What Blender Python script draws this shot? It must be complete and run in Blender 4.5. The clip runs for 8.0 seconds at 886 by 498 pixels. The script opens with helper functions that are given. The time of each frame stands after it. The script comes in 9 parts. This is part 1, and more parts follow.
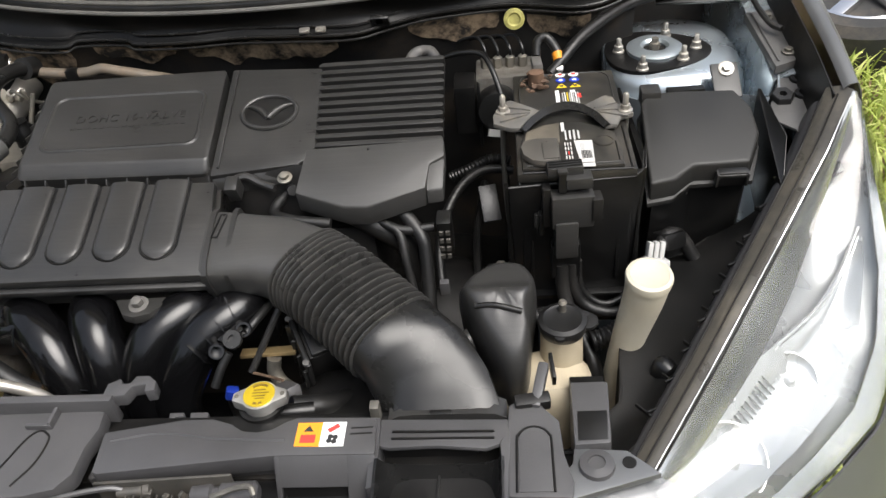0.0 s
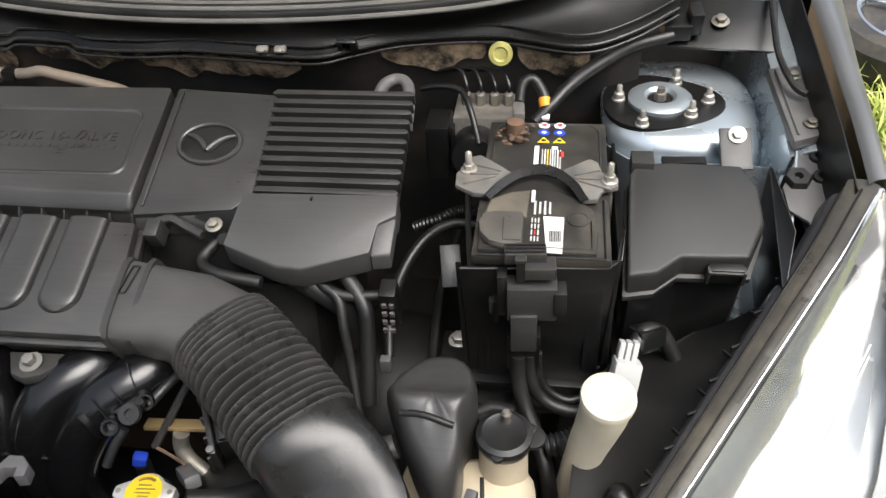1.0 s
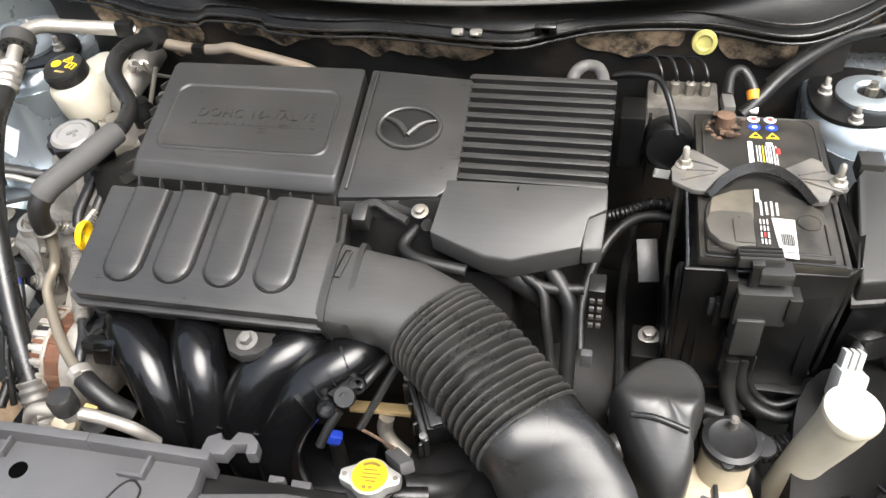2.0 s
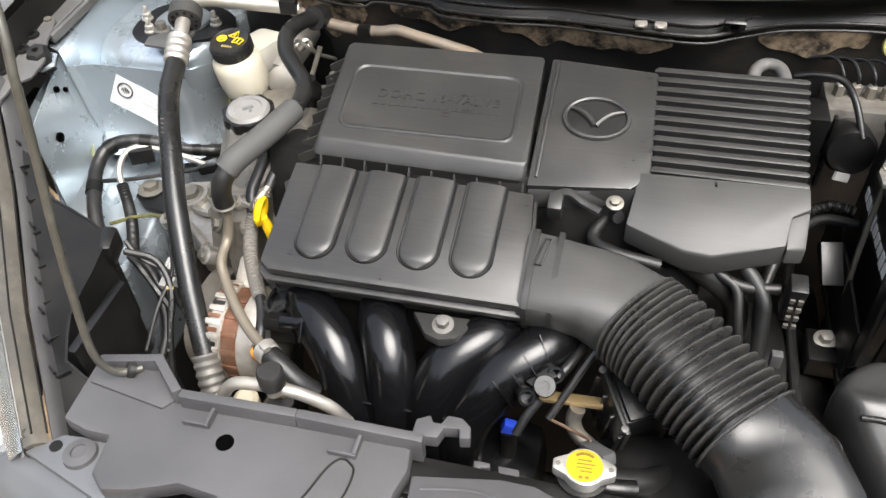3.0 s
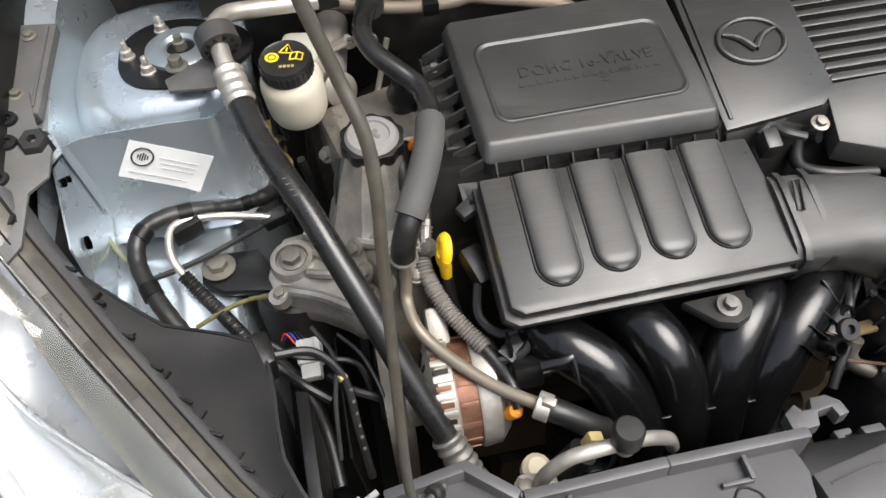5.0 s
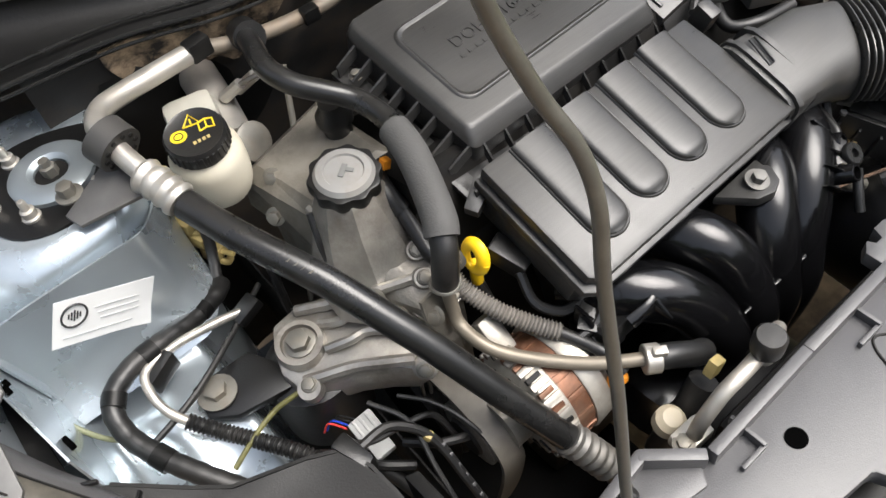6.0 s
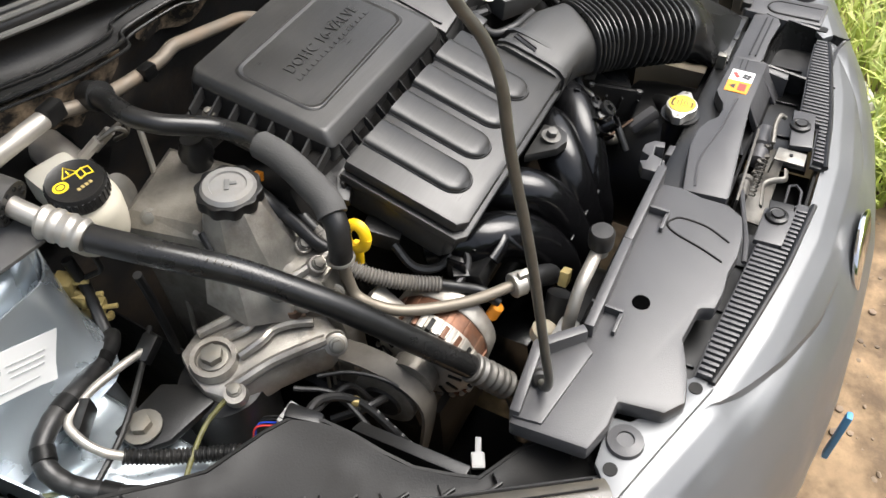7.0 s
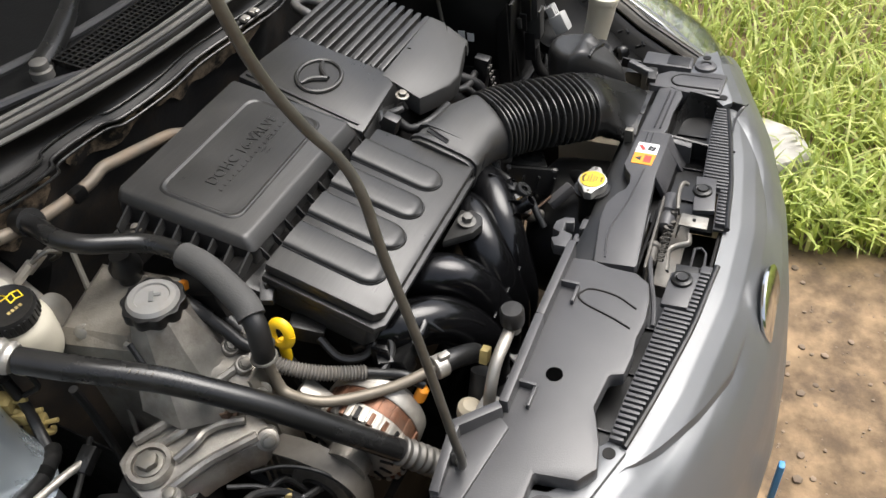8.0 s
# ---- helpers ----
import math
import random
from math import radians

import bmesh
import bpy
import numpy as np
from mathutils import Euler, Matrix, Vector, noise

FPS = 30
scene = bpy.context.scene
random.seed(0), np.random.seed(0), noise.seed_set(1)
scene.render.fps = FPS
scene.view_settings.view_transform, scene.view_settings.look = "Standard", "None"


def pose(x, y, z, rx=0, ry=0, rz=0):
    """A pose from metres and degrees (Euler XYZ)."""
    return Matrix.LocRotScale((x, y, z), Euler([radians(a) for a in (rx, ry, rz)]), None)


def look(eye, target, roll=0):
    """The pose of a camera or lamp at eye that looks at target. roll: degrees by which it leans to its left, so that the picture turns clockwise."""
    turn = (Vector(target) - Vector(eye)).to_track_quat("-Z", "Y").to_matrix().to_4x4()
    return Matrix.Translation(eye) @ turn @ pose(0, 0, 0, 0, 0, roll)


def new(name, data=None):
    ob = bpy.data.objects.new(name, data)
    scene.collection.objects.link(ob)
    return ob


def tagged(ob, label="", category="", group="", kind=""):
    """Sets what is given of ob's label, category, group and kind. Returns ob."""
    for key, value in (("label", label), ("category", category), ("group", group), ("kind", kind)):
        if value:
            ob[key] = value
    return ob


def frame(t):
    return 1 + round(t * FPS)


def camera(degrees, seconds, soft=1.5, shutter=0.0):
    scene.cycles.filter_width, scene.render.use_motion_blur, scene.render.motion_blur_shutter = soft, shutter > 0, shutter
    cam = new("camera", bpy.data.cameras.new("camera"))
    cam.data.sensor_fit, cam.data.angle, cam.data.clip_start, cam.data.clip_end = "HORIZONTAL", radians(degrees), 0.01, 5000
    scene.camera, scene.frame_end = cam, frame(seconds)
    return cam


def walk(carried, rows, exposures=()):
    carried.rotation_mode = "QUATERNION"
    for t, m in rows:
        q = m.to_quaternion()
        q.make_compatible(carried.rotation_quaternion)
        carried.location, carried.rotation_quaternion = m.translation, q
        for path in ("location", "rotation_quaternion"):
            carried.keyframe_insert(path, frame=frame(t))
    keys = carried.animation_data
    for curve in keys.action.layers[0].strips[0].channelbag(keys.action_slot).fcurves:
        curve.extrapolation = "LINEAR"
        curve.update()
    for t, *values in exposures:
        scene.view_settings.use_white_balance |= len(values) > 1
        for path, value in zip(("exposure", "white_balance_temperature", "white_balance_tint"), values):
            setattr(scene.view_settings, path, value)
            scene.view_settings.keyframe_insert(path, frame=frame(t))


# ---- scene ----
cam = camera(59.0, 8.0)
PATH = [
    (0, (0.356, -0.391, 1.349), (0.167, 1.157, 0.096), -7.0),
    (0.5, (0.44, -0.264, 1.359), (0.227, 1.25, 0.07), -5.7),
    (1, (0.433, -0.213, 1.351), (0.169, 1.278, 0.044), -4.1),
    (1.5, (0.365, -0.206, 1.353), (-0.016, 1.243, 0.028), -6.2),
    (2, (0.273, -0.216, 1.374), (-0.13, 1.195, 0.016), -5.7),
    (2.2, (0.242, -0.221, 1.384), (-0.183, 1.178, 0.019), -5.7),
    (3.3, (0.017, -0.269, 1.374), (-0.4, 1.132, 0.009), -3.2),
    (3.5, (-0.024, -0.255, 1.382), (-0.441, 1.119, -0.01), -3.7),
    (4, (-0.171, -0.207, 1.365), (-0.553, 1.176, -0.029), -5.4),
    (4.5, (-0.287, -0.179, 1.362), (-0.366, 1.194, -0.09), -0.1),
    (4.7, (-0.341, -0.163, 1.37), (-0.3, 1.185, -0.106), -0.7),
    (5.8, (-0.521, -0.003, 1.331), (0.031, 1.08, -0.257), -10.6),
    (6, (-0.56, 0.031, 1.337), (0.072, 1.061, -0.257), -11.4),
    (6.5, (-0.691, 0.063, 1.348), (0.24, 0.87, -0.228), -7.8),
    (7, (-0.754, 0.007, 1.357), (0.407, 0.695, -0.118), -4.1),
    (7.5, (-0.759, -0.052, 1.381), (0.515, 0.674, 0.021), -6.5),
    (8, (-0.736, -0.075, 1.395), (0.556, 0.641, 0.047), -7.8),
]
walk(cam, [(t, look(eye, target, roll)) for t, eye, target, roll in PATH], exposures=[(0.0, 0.98), (0.5, 1.1), (1.0, 1.22), (1.5, 1.55), (2.0, 1.85), (3.5, 1.52), (4.7, 1.25), (6.0, 1.33), (6.5, 1.42), (7.0, 1.33), (7.5, 1.14), (8.0, 1.06)])

# ---- sky and sun: bright overcast ----
world = bpy.data.worlds.new("overcast_sky")
scene.world = world
world.use_nodes = True
wn = world.node_tree
sky = wn.nodes.new("ShaderNodeTexSky")
sky.sky_type, sky.sun_disc = "NISHITA", False
sky.sun_elevation, sky.sun_rotation = radians(62), radians(132)
sky.air_density, sky.dust_density = 1.0, 4.0
soft = wn.nodes.new("ShaderNodeHueSaturation")
soft.inputs["Saturation"].default_value = 0.50
wn.links.new(sky.outputs[0], soft.inputs["Color"])
wn.links.new(soft.outputs[0], wn.nodes["Background"].inputs["Color"])
wn.nodes["Background"].inputs["Strength"].default_value = 0.13
sun = new("sun", bpy.data.lights.new("sun", "SUN"))
sun.data.energy, sun.data.angle, sun.data.color = 1.95, radians(42), (1.0, 0.97, 0.93)
sun.matrix_world = look((1.1, -1.0, 2.8), (0, 0, 0))


# ---- materials ----
def mat(name, col, rough=0.5, metal=0.0, var=0.12, scale=14.0, grain=260.0, bump=0.08, dust=0.0, dustcol=(0.22, 0.19, 0.15), coat=0.0, spec=0.5, blot=5.0, streak=0.0, cover=0.47):
    m = bpy.data.materials.new(name)
    m.use_nodes = True
    nt = m.node_tree
    b = nt.nodes["Principled BSDF"]
    tc = nt.nodes.new("ShaderNodeTexCoord")

    def noise_node(sc, detail, ro=0.55):
        n = nt.nodes.new("ShaderNodeTexNoise")
        n.inputs["Scale"].default_value, n.inputs["Detail"].default_value, n.inputs["Roughness"].default_value = sc, detail, ro
        nt.links.new(tc.outputs["Object"], n.inputs["Vector"])
        return n

    def ramp(src, lo, hi, a, z):
        r = nt.nodes.new("ShaderNodeMapRange")
        r.inputs["From Min"].default_value, r.inputs["From Max"].default_value = lo, hi
        r.inputs["To Min"].default_value, r.inputs["To Max"].default_value = a, z
        nt.links.new(src, r.inputs["Value"])
        return r.outputs[0]

    n1, n2 = noise_node(scale, 6), noise_node(grain, 3)
    mix = nt.nodes.new("ShaderNodeMix")
    mix.data_type = "RGBA"
    mix.inputs[6].default_value = (*[c * (1 - var) for c in col], 1)
    mix.inputs[7].default_value = (*[min(1, c * (1 + var)) for c in col], 1)
    nt.links.new(ramp(n1.outputs[0], 0.3, 0.7, 0, 1), mix.inputs[0])
    out = mix.outputs[2]
    rough_src = ramp(n1.outputs[0], 0.3, 0.7, max(0.02, rough - 0.07), min(1, rough + 0.07))
    if dust:
        n3 = noise_node(blot, 8, 0.68)
        mask = ramp(n3.outputs[0], cover, cover + 0.21, 0, dust)
        d = nt.nodes.new("ShaderNodeMix")
        d.data_type = "RGBA"
        d.inputs[7].default_value = (*dustcol, 1)
        nt.links.new(out, d.inputs[6])
        nt.links.new(mask, d.inputs[0])
        out = d.outputs[2]
        ra = nt.nodes.new("ShaderNodeMath")
        ra.operation, ra.inputs[1].default_value = "MULTIPLY_ADD", 0.4
        nt.links.new(mask, ra.inputs[0])
        nt.links.new(rough_src, ra.inputs[2])
        rough_src = ra.outputs[0]
    if streak:  # fine moulding streaks along the part
        mp = nt.nodes.new("ShaderNodeMapping")
        mp.inputs["Scale"].default_value = (9, 420, 420)
        nt.links.new(tc.outputs["Object"], mp.inputs["Vector"])
        n4 = noise_node(1.0, 5, 0.7)
        nt.links.new(mp.outputs[0], n4.inputs["Vector"])
        sm = nt.nodes.new("ShaderNodeMix")
        sm.data_type, sm.blend_type = "RGBA", "MULTIPLY"
        sm.inputs[0].default_value = 1.0
        nt.links.new(out, sm.inputs[6])
        nt.links.new(ramp(n4.outputs[0], 0.32, 0.68, 1 - streak, 1 + streak), sm.inputs[7])
        out = sm.outputs[2]
        rs = nt.nodes.new("ShaderNodeMath")
        rs.operation = "ADD"
        nt.links.new(rough_src, rs.inputs[0])
        nt.links.new(ramp(n4.outputs[0], 0.32, 0.68, -0.12 * streak, 0.12 * streak), rs.inputs[1])
        rough_src = rs.outputs[0]
    nt.links.new(out, b.inputs["Base Color"])
    nt.links.new(rough_src, b.inputs["Roughness"])
    b.inputs["Metallic"].default_value = metal
    b.inputs["Specular IOR Level"].default_value = spec
    b.inputs["Coat Weight"].default_value = coat
    b.inputs["Coat Roughness"].default_value = 0.06
    if bump:
        bp = nt.nodes.new("ShaderNodeBump")
        bp.inputs["Strength"].default_value, bp.inputs["Distance"].default_value = bump, 0.001
        nt.links.new(n2.outputs[0], bp.inputs["Height"])
        nt.links.new(bp.outputs[0], b.inputs["Normal"])
    return m


M_COVER = mat("cover_plastic", (0.027, 0.0266, 0.0258), 0.33, bump=0.16, grain=900, dust=0.26, blot=11, dustcol=(0.055, 0.051, 0.045), streak=0.20)
M_BLACK = mat("black_plastic", (0.005, 0.005, 0.005), 0.36, bump=0.2, grain=500, dust=0.25, blot=14, dustcol=(0.024, 0.021, 0.018))
M_GLOSS = mat("gloss_black_nylon", (0.0035, 0.0035, 0.0039), 0.20, bump=0.10, grain=120, var=0.2, spec=0.45)
M_MATTE = mat("matte_box_plastic", (0.017, 0.0168, 0.016), 0.44, bump=0.2, grain=700, dust=0.3, blot=9, dustcol=(0.032, 0.029, 0.025), spec=0.34)
M_PANEL = mat("matte_panel_plastic", (0.008, 0.008, 0.0078), 0.48, bump=0.2, grain=500, dust=0.25, blot=14, dustcol=(0.024, 0.021, 0.018), spec=0.22)
M_SUPPORT = mat("grey_black_plastic", (0.066, 0.065, 0.067), 0.36, bump=0.2, grain=700, var=0.18, scale=9, dust=0.16, blot=7, dustcol=(0.12, 0.115, 0.11))
M_RUBBER = mat("rubber", (0.009, 0.009, 0.009), 0.42, bump=0.2, grain=300, dust=0.15, blot=16, dustcol=(0.10, 0.09, 0.08))
M_STRIP = mat("dusty_weatherstrip", (0.12, 0.117, 0.108), 0.45, bump=0.2, grain=300, dust=0.3, blot=16, dustcol=(0.20, 0.185, 0.16))
M_HOSE = mat("hose_rubber", (0.010, 0.010, 0.0098), 0.28, bump=0.15, grain=300, dust=0.15, blot=20, dustcol=(0.07, 0.065, 0.06))
# dusty ribs, with the highlight on their crests put into the paler base
M_FIN = mat("dusty_lit_rib_rubber", (0.034, 0.0335, 0.0325), 0.27, bump=0.1, grain=300, dust=0.30, blot=30, dustcol=(0.085, 0.08, 0.074))
M_FOIL = mat("yellow_foil", (0.85, 0.62, 0.03), 0.25, 0.5, var=0.06, bump=0, coat=1.0)
M_FOAM = mat("foam_hose", (0.065, 0.064, 0.062), 0.75, bump=0.4, grain=500)
M_BAY = mat("bay_paint", (0.47, 0.53, 0.57), 0.27, 0.7, var=0.05, bump=0.03, coat=0.5, dust=0.10, blot=6, dustcol=(0.35, 0.34, 0.32))
M_PAINT = mat("body_paint", (0.16, 0.165, 0.17), 0.46, 0.55, var=0.06, bump=0.02, coat=0.15, dust=0.10, blot=4, dustcol=(0.23, 0.22, 0.19))
M_CAST = mat("cast_aluminium", (0.37, 0.35, 0.315), 0.34, 0.7, var=0.28, scale=30, grain=420, bump=0.4, dust=0.65, blot=16, dustcol=(0.15, 0.125, 0.10))
M_DIRTYCAST = mat("dirty_cast_aluminium", (0.25, 0.232, 0.20), 0.36, 0.6, var=0.32, scale=25, grain=380, bump=0.4, dust=0.65, blot=14, dustcol=(0.11, 0.092, 0.074))
M_ALU = mat("aluminium_tube", (0.50, 0.475, 0.43), 0.38, 0.72, var=0.16, scale=40, bump=0.15, dust=0.4, blot=20, dustcol=(0.45, 0.40, 0.33))
M_ZINC = mat("zinc_steel", (0.22, 0.21, 0.185), 0.5, 0.75, var=0.15, scale=60, bump=0.15, dust=0.35, blot=40, dustcol=(0.25, 0.2, 0.14))
M_WHITE = mat("milky_plastic", (0.54, 0.505, 0.41), 0.42, var=0.08, bump=0.05, dust=0.25, blot=10, dustcol=(0.45, 0.38, 0.26))
M_HAZY = mat("cloudy_plastic", (0.42, 0.405, 0.35), 0.45, var=0.12, bump=0.05, dust=0.3, blot=12, dustcol=(0.40, 0.36, 0.28))
M_TAN = mat("aged_milky_plastic", (0.46, 0.40, 0.29), 0.5, var=0.12, bump=0.06, dust=0.3, blot=12, dustcol=(0.35, 0.27, 0.17))
M_YELLOW = mat("yellow_plastic", (0.85, 0.53, 0.01), 0.4, var=0.08, bump=0.03)
M_YPRINT = mat("yellow_print", (0.80, 0.58, 0.02), 0.5, var=0.05, bump=0)
M_CLIP = mat("yellowed_clip", (0.40, 0.31, 0.12), 0.5, var=0.25, scale=60, bump=0.1)
M_LABEL = mat("white_label", (0.82, 0.82, 0.80), 0.5, var=0.03, bump=0)
M_PRINT = mat("black_print", (0.03, 0.03, 0.03), 0.5, bump=0)
M_GREYPRINT = mat("grey_print", (0.45, 0.45, 0.44), 0.5, bump=0)
M_ORANGE = mat("orange_print", (0.85, 0.30, 0.02), 0.5, var=0.04, bump=0)
M_RED = mat("red_print", (0.65, 0.05, 0.04), 0.5, bump=0)
M_BLUE = mat("blue_plastic", (0.02, 0.06, 0.5), 0.4, bump=0)
M_GREYCONN = mat("grey_connector", (0.40, 0.40, 0.385), 0.45, var=0.08, bump=0.05)
M_COPPER = mat("copper_winding", (0.15, 0.068, 0.038), 0.45, 0.5, var=0.35, scale=90, bump=0.3, dust=0.3, blot=30)
M_DUSTYLID = mat("dusty_lid", (0.085, 0.075, 0.058), 0.45, var=0.25, scale=18, dust=0.35, blot=10, dustcol=(0.30, 0.26, 0.20))
M_WALL = mat("firewall", (0.010, 0.0095, 0.009), 0.75, bump=0.6, grain=90, dust=0.7, blot=9, dustcol=(0.07, 0.05, 0.033))
# near-black for deep parts; the shade between parts is put into the colour
M_DEEP = mat("shaded_dark_parts", (0.006, 0.0058, 0.0056), 0.55, bump=0.5, grain=60, dust=0.3, blot=20, dustcol=(0.034, 0.028, 0.022), spec=0.25)
# for solid discs drawn as holes: the hole's shade is put into the colour
M_HOLE = mat("hole_shade", (0.0015, 0.0015, 0.0015), 0.95, spec=0.0, bump=0)
M_SATIN = mat("satin_black_plastic", (0.012, 0.012, 0.0118), 0.27, bump=0.10, grain=700, dust=0.12, blot=10, dustcol=(0.05, 0.046, 0.042), spec=0.40)
M_SHELL = mat("worn_shell_plastic", (0.044, 0.0435, 0.042), 0.42, bump=0.16, grain=900, dust=0.20, blot=11, dustcol=(0.075, 0.07, 0.063), streak=0.12)
M_CHROME = mat("chrome", (0.82, 0.82, 0.82), 0.12, 1.0, var=0.03, bump=0)
# half-metallic pale grey: the sky glare on the lens is put into the colour
M_REFLECT = mat("lamp_reflector", (0.55, 0.555, 0.555), 0.30, 0.6, var=0.15, scale=8, bump=0)
M_BEZEL = mat("lamp_bezel", (0.74, 0.74, 0.73), 0.22, 0.85, var=0.08, scale=8, bump=0)
# paler still, for the brightest sky glare in the lamp
M_WING = mat("glare_pale_chrome", (0.74, 0.75, 0.75), 0.26, 0.6, var=0.14, scale=9, bump=0)
M_SEAL = mat("grey_seal", (0.058, 0.054, 0.046), 0.30, bump=0.2, grain=240, dust=0.6, blot=22, dustcol=(0.125, 0.11, 0.085))
M_BRACKET = mat("dull_bracket_paint", (0.12, 0.118, 0.115), 0.45, 0.35, var=0.2, scale=30, bump=0.2, dust=0.3, blot=14, dustcol=(0.14, 0.13, 0.11))
M_RUST = mat("rusty_steel", (0.11, 0.066, 0.042), 0.8, 0.2, var=0.4, scale=60, bump=0.6, dust=0.5, blot=40, dustcol=(0.15, 0.115, 0.085))
M_FLAKE = mat("flaking_insulation", (0.016, 0.013, 0.010), 0.85, var=0.3, scale=40, bump=0.8, grain=120, dust=1.0, blot=30, dustcol=(0.42, 0.31, 0.205), cover=0.42)
M_COWL = mat("cowl_plastic", (0.0045, 0.0045, 0.0044), 0.42, bump=0.25, grain=300, dust=0.25, blot=9, dustcol=(0.018, 0.017, 0.015), spec=0.22)
M_CLAMPBAR = mat("battery_clamp_steel", (0.135, 0.13, 0.12), 0.55, 0.2, var=0.25, scale=40, bump=0.3, dust=0.5, blot=30, dustcol=(0.24, 0.205, 0.15))
M_TYRE = mat("tyre", (0.03, 0.03, 0.029), 0.8, bump=0.4, dust=0.4, blot=8, dustcol=(0.16, 0.13, 0.1))
M_PEBBLE = mat("pebble", (0.20, 0.15, 0.105), 0.9, var=0.5, scale=9, bump=0.5, grain=80)
M_STONE = mat("concrete_stone", (0.42, 0.40, 0.36), 0.85, var=0.2, scale=20, bump=0.6, grain=80, dust=0.4, blot=9)
M_WOOD = mat("weathered_wood", (0.42, 0.33, 0.22), 0.8, var=0.25, scale=30, bump=0.4)
M_TERMGREY = mat("dusty_grey_plastic", (0.075, 0.070, 0.062), 0.42, var=0.2, scale=25, bump=0.1, dust=0.3, blot=14, dustcol=(0.14, 0.125, 0.10))
M_GROUND = mat("dirt", (0.25, 0.172, 0.100), 0.95, var=0.5, scale=14.0, grain=90, bump=1.0, dust=1.0, blot=6, dustcol=(0.092, 0.066, 0.045), cover=0.45)


def glass(name, tint, rough, ior=1.45):
    m = bpy.data.materials.new(name)
    m.use_nodes = True
    nt = m.node_tree
    nt.nodes.remove(nt.nodes["Principled BSDF"])
    tr, gl, fr, mx = (nt.nodes.new("ShaderNode" + k) for k in ("BsdfTransparent", "BsdfGlossy", "LayerWeight", "MixShader"))
    tr.inputs[0].default_value = (*tint, 1)
    gl.inputs["Roughness"].default_value = rough
    fr.inputs["Blend"].default_value = 0.5
    pw, ad = nt.nodes.new("ShaderNodeMath"), nt.nodes.new("ShaderNodeMath")
    pw.operation, pw.inputs[1].default_value = "POWER", 4.0
    ad.operation, ad.inputs[1].default_value, ad.inputs[2].default_value = "MULTIPLY_ADD", 0.85, ((ior - 1) / (ior + 1)) ** 2
    nt.links.new(fr.outputs["Facing"], pw.inputs[0])
    nt.links.new(pw.outputs[0], ad.inputs[0])
    nt.links.new(ad.outputs[0], mx.inputs[0])
    nt.links.new(tr.outputs[0], mx.inputs[1])
    nt.links.new(gl.outputs[0], mx.inputs[2])
    nt.links.new(mx.outputs[0], nt.nodes["Material Output"].inputs["Surface"])
    return m


M_LENS = glass("clear_lens", (0.90, 0.91, 0.91), 0.03, 1.5)


# ---- mesh helpers ----
BASE = {}


def thing(name, at, label, category, group="", kind=""):
    ob = new(name)
    ob.empty_display_size = 0.02
    ob.location = at
    BASE[ob] = Vector(at)
    return tagged(ob, label, category, group, kind)


def mesh_from(name, bm, material, sharp=38):
    bmesh.ops.recalc_face_normals(bm, faces=bm.faces)
    me = bpy.data.meshes.new(name)
    bm.to_mesh(me)
    bm.free()
    me.materials.append(material)
    me.shade_smooth()
    me.set_sharp_from_angle(angle=radians(sharp))
    return me


def part(name, bm, material, parent=None, label="", sharp=38):
    ob = new(name, mesh_from(name, bm, material, sharp))
    if parent is not None:
        ob.parent = parent
        if parent in BASE:
            ob.matrix_parent_inverse = Matrix.Translation(-BASE[parent])
    if label:
        ob["label"] = label
    return ob


def solo(name, bm, material, label, category, group="", kind="", sharp=38):
    return tagged(part(name, bm, material, None, "", sharp), label, category, group, kind)


def axis(at, way, twist=0.0):
    """A matrix whose z runs along way."""
    return Matrix.Translation(at) @ Vector(way).to_track_quat("Z", "Y").to_matrix().to_4x4() @ Matrix.Rotation(twist, 4, "Z")


def bevelled(bm, faces, width, segments=2):
    if width > 0:
        edges = {e for f in faces for e in f.edges if len(e.link_faces) == 2 and e.calc_face_angle(0) > 0.5}
        bmesh.ops.bevel(bm, geom=list(edges), offset=width, segments=segments, affect="EDGES", profile=0.6, clamp_overlap=True)


def box(bm, at, size, turn=(0, 0, 0), bev=0.002, m=None):
    mm = (m if m is not None else Matrix.Identity(4)) @ pose(*at, *turn) @ Matrix.Diagonal((*size, 1))
    vs = bmesh.ops.create_cube(bm, size=1, matrix=mm)["verts"]
    bevelled(bm, {f for v in vs for f in v.link_faces}, bev)
    return bm


def slab(bm, top, down, bev=0.0, segments=2):
    """A plate under the polygon top, thick along the vector down."""
    d = Vector(down)
    a = [bm.verts.new(p) for p in top]
    b = [bm.verts.new(Vector(p) + d) for p in top]
    n = len(a)
    faces = [bm.faces.new(a), bm.faces.new(b[::-1])]
    faces += [bm.faces.new((a[i], b[i], b[(i + 1) % n], a[(i + 1) % n])) for i in range(n)]
    bmesh.ops.recalc_face_normals(bm, faces=faces)
    bevelled(bm, faces, bev, segments)
    return bm


def prism(bm, poly, z0, z1, m=None, bev=0.0):
    mm = m if m is not None else Matrix.Identity(4)
    up = mm.to_3x3() @ Vector((0, 0, z0 - z1))
    return slab(bm, [mm @ Vector((x, y, z1)) for x, y in poly], up, bev)


def circle(r, n=20, cx=0.0, cy=0.0, ry=None):
    return [(cx + r * math.cos(2 * math.pi * k / n), cy + (ry or r) * math.sin(2 * math.pi * k / n)) for k in range(n)]


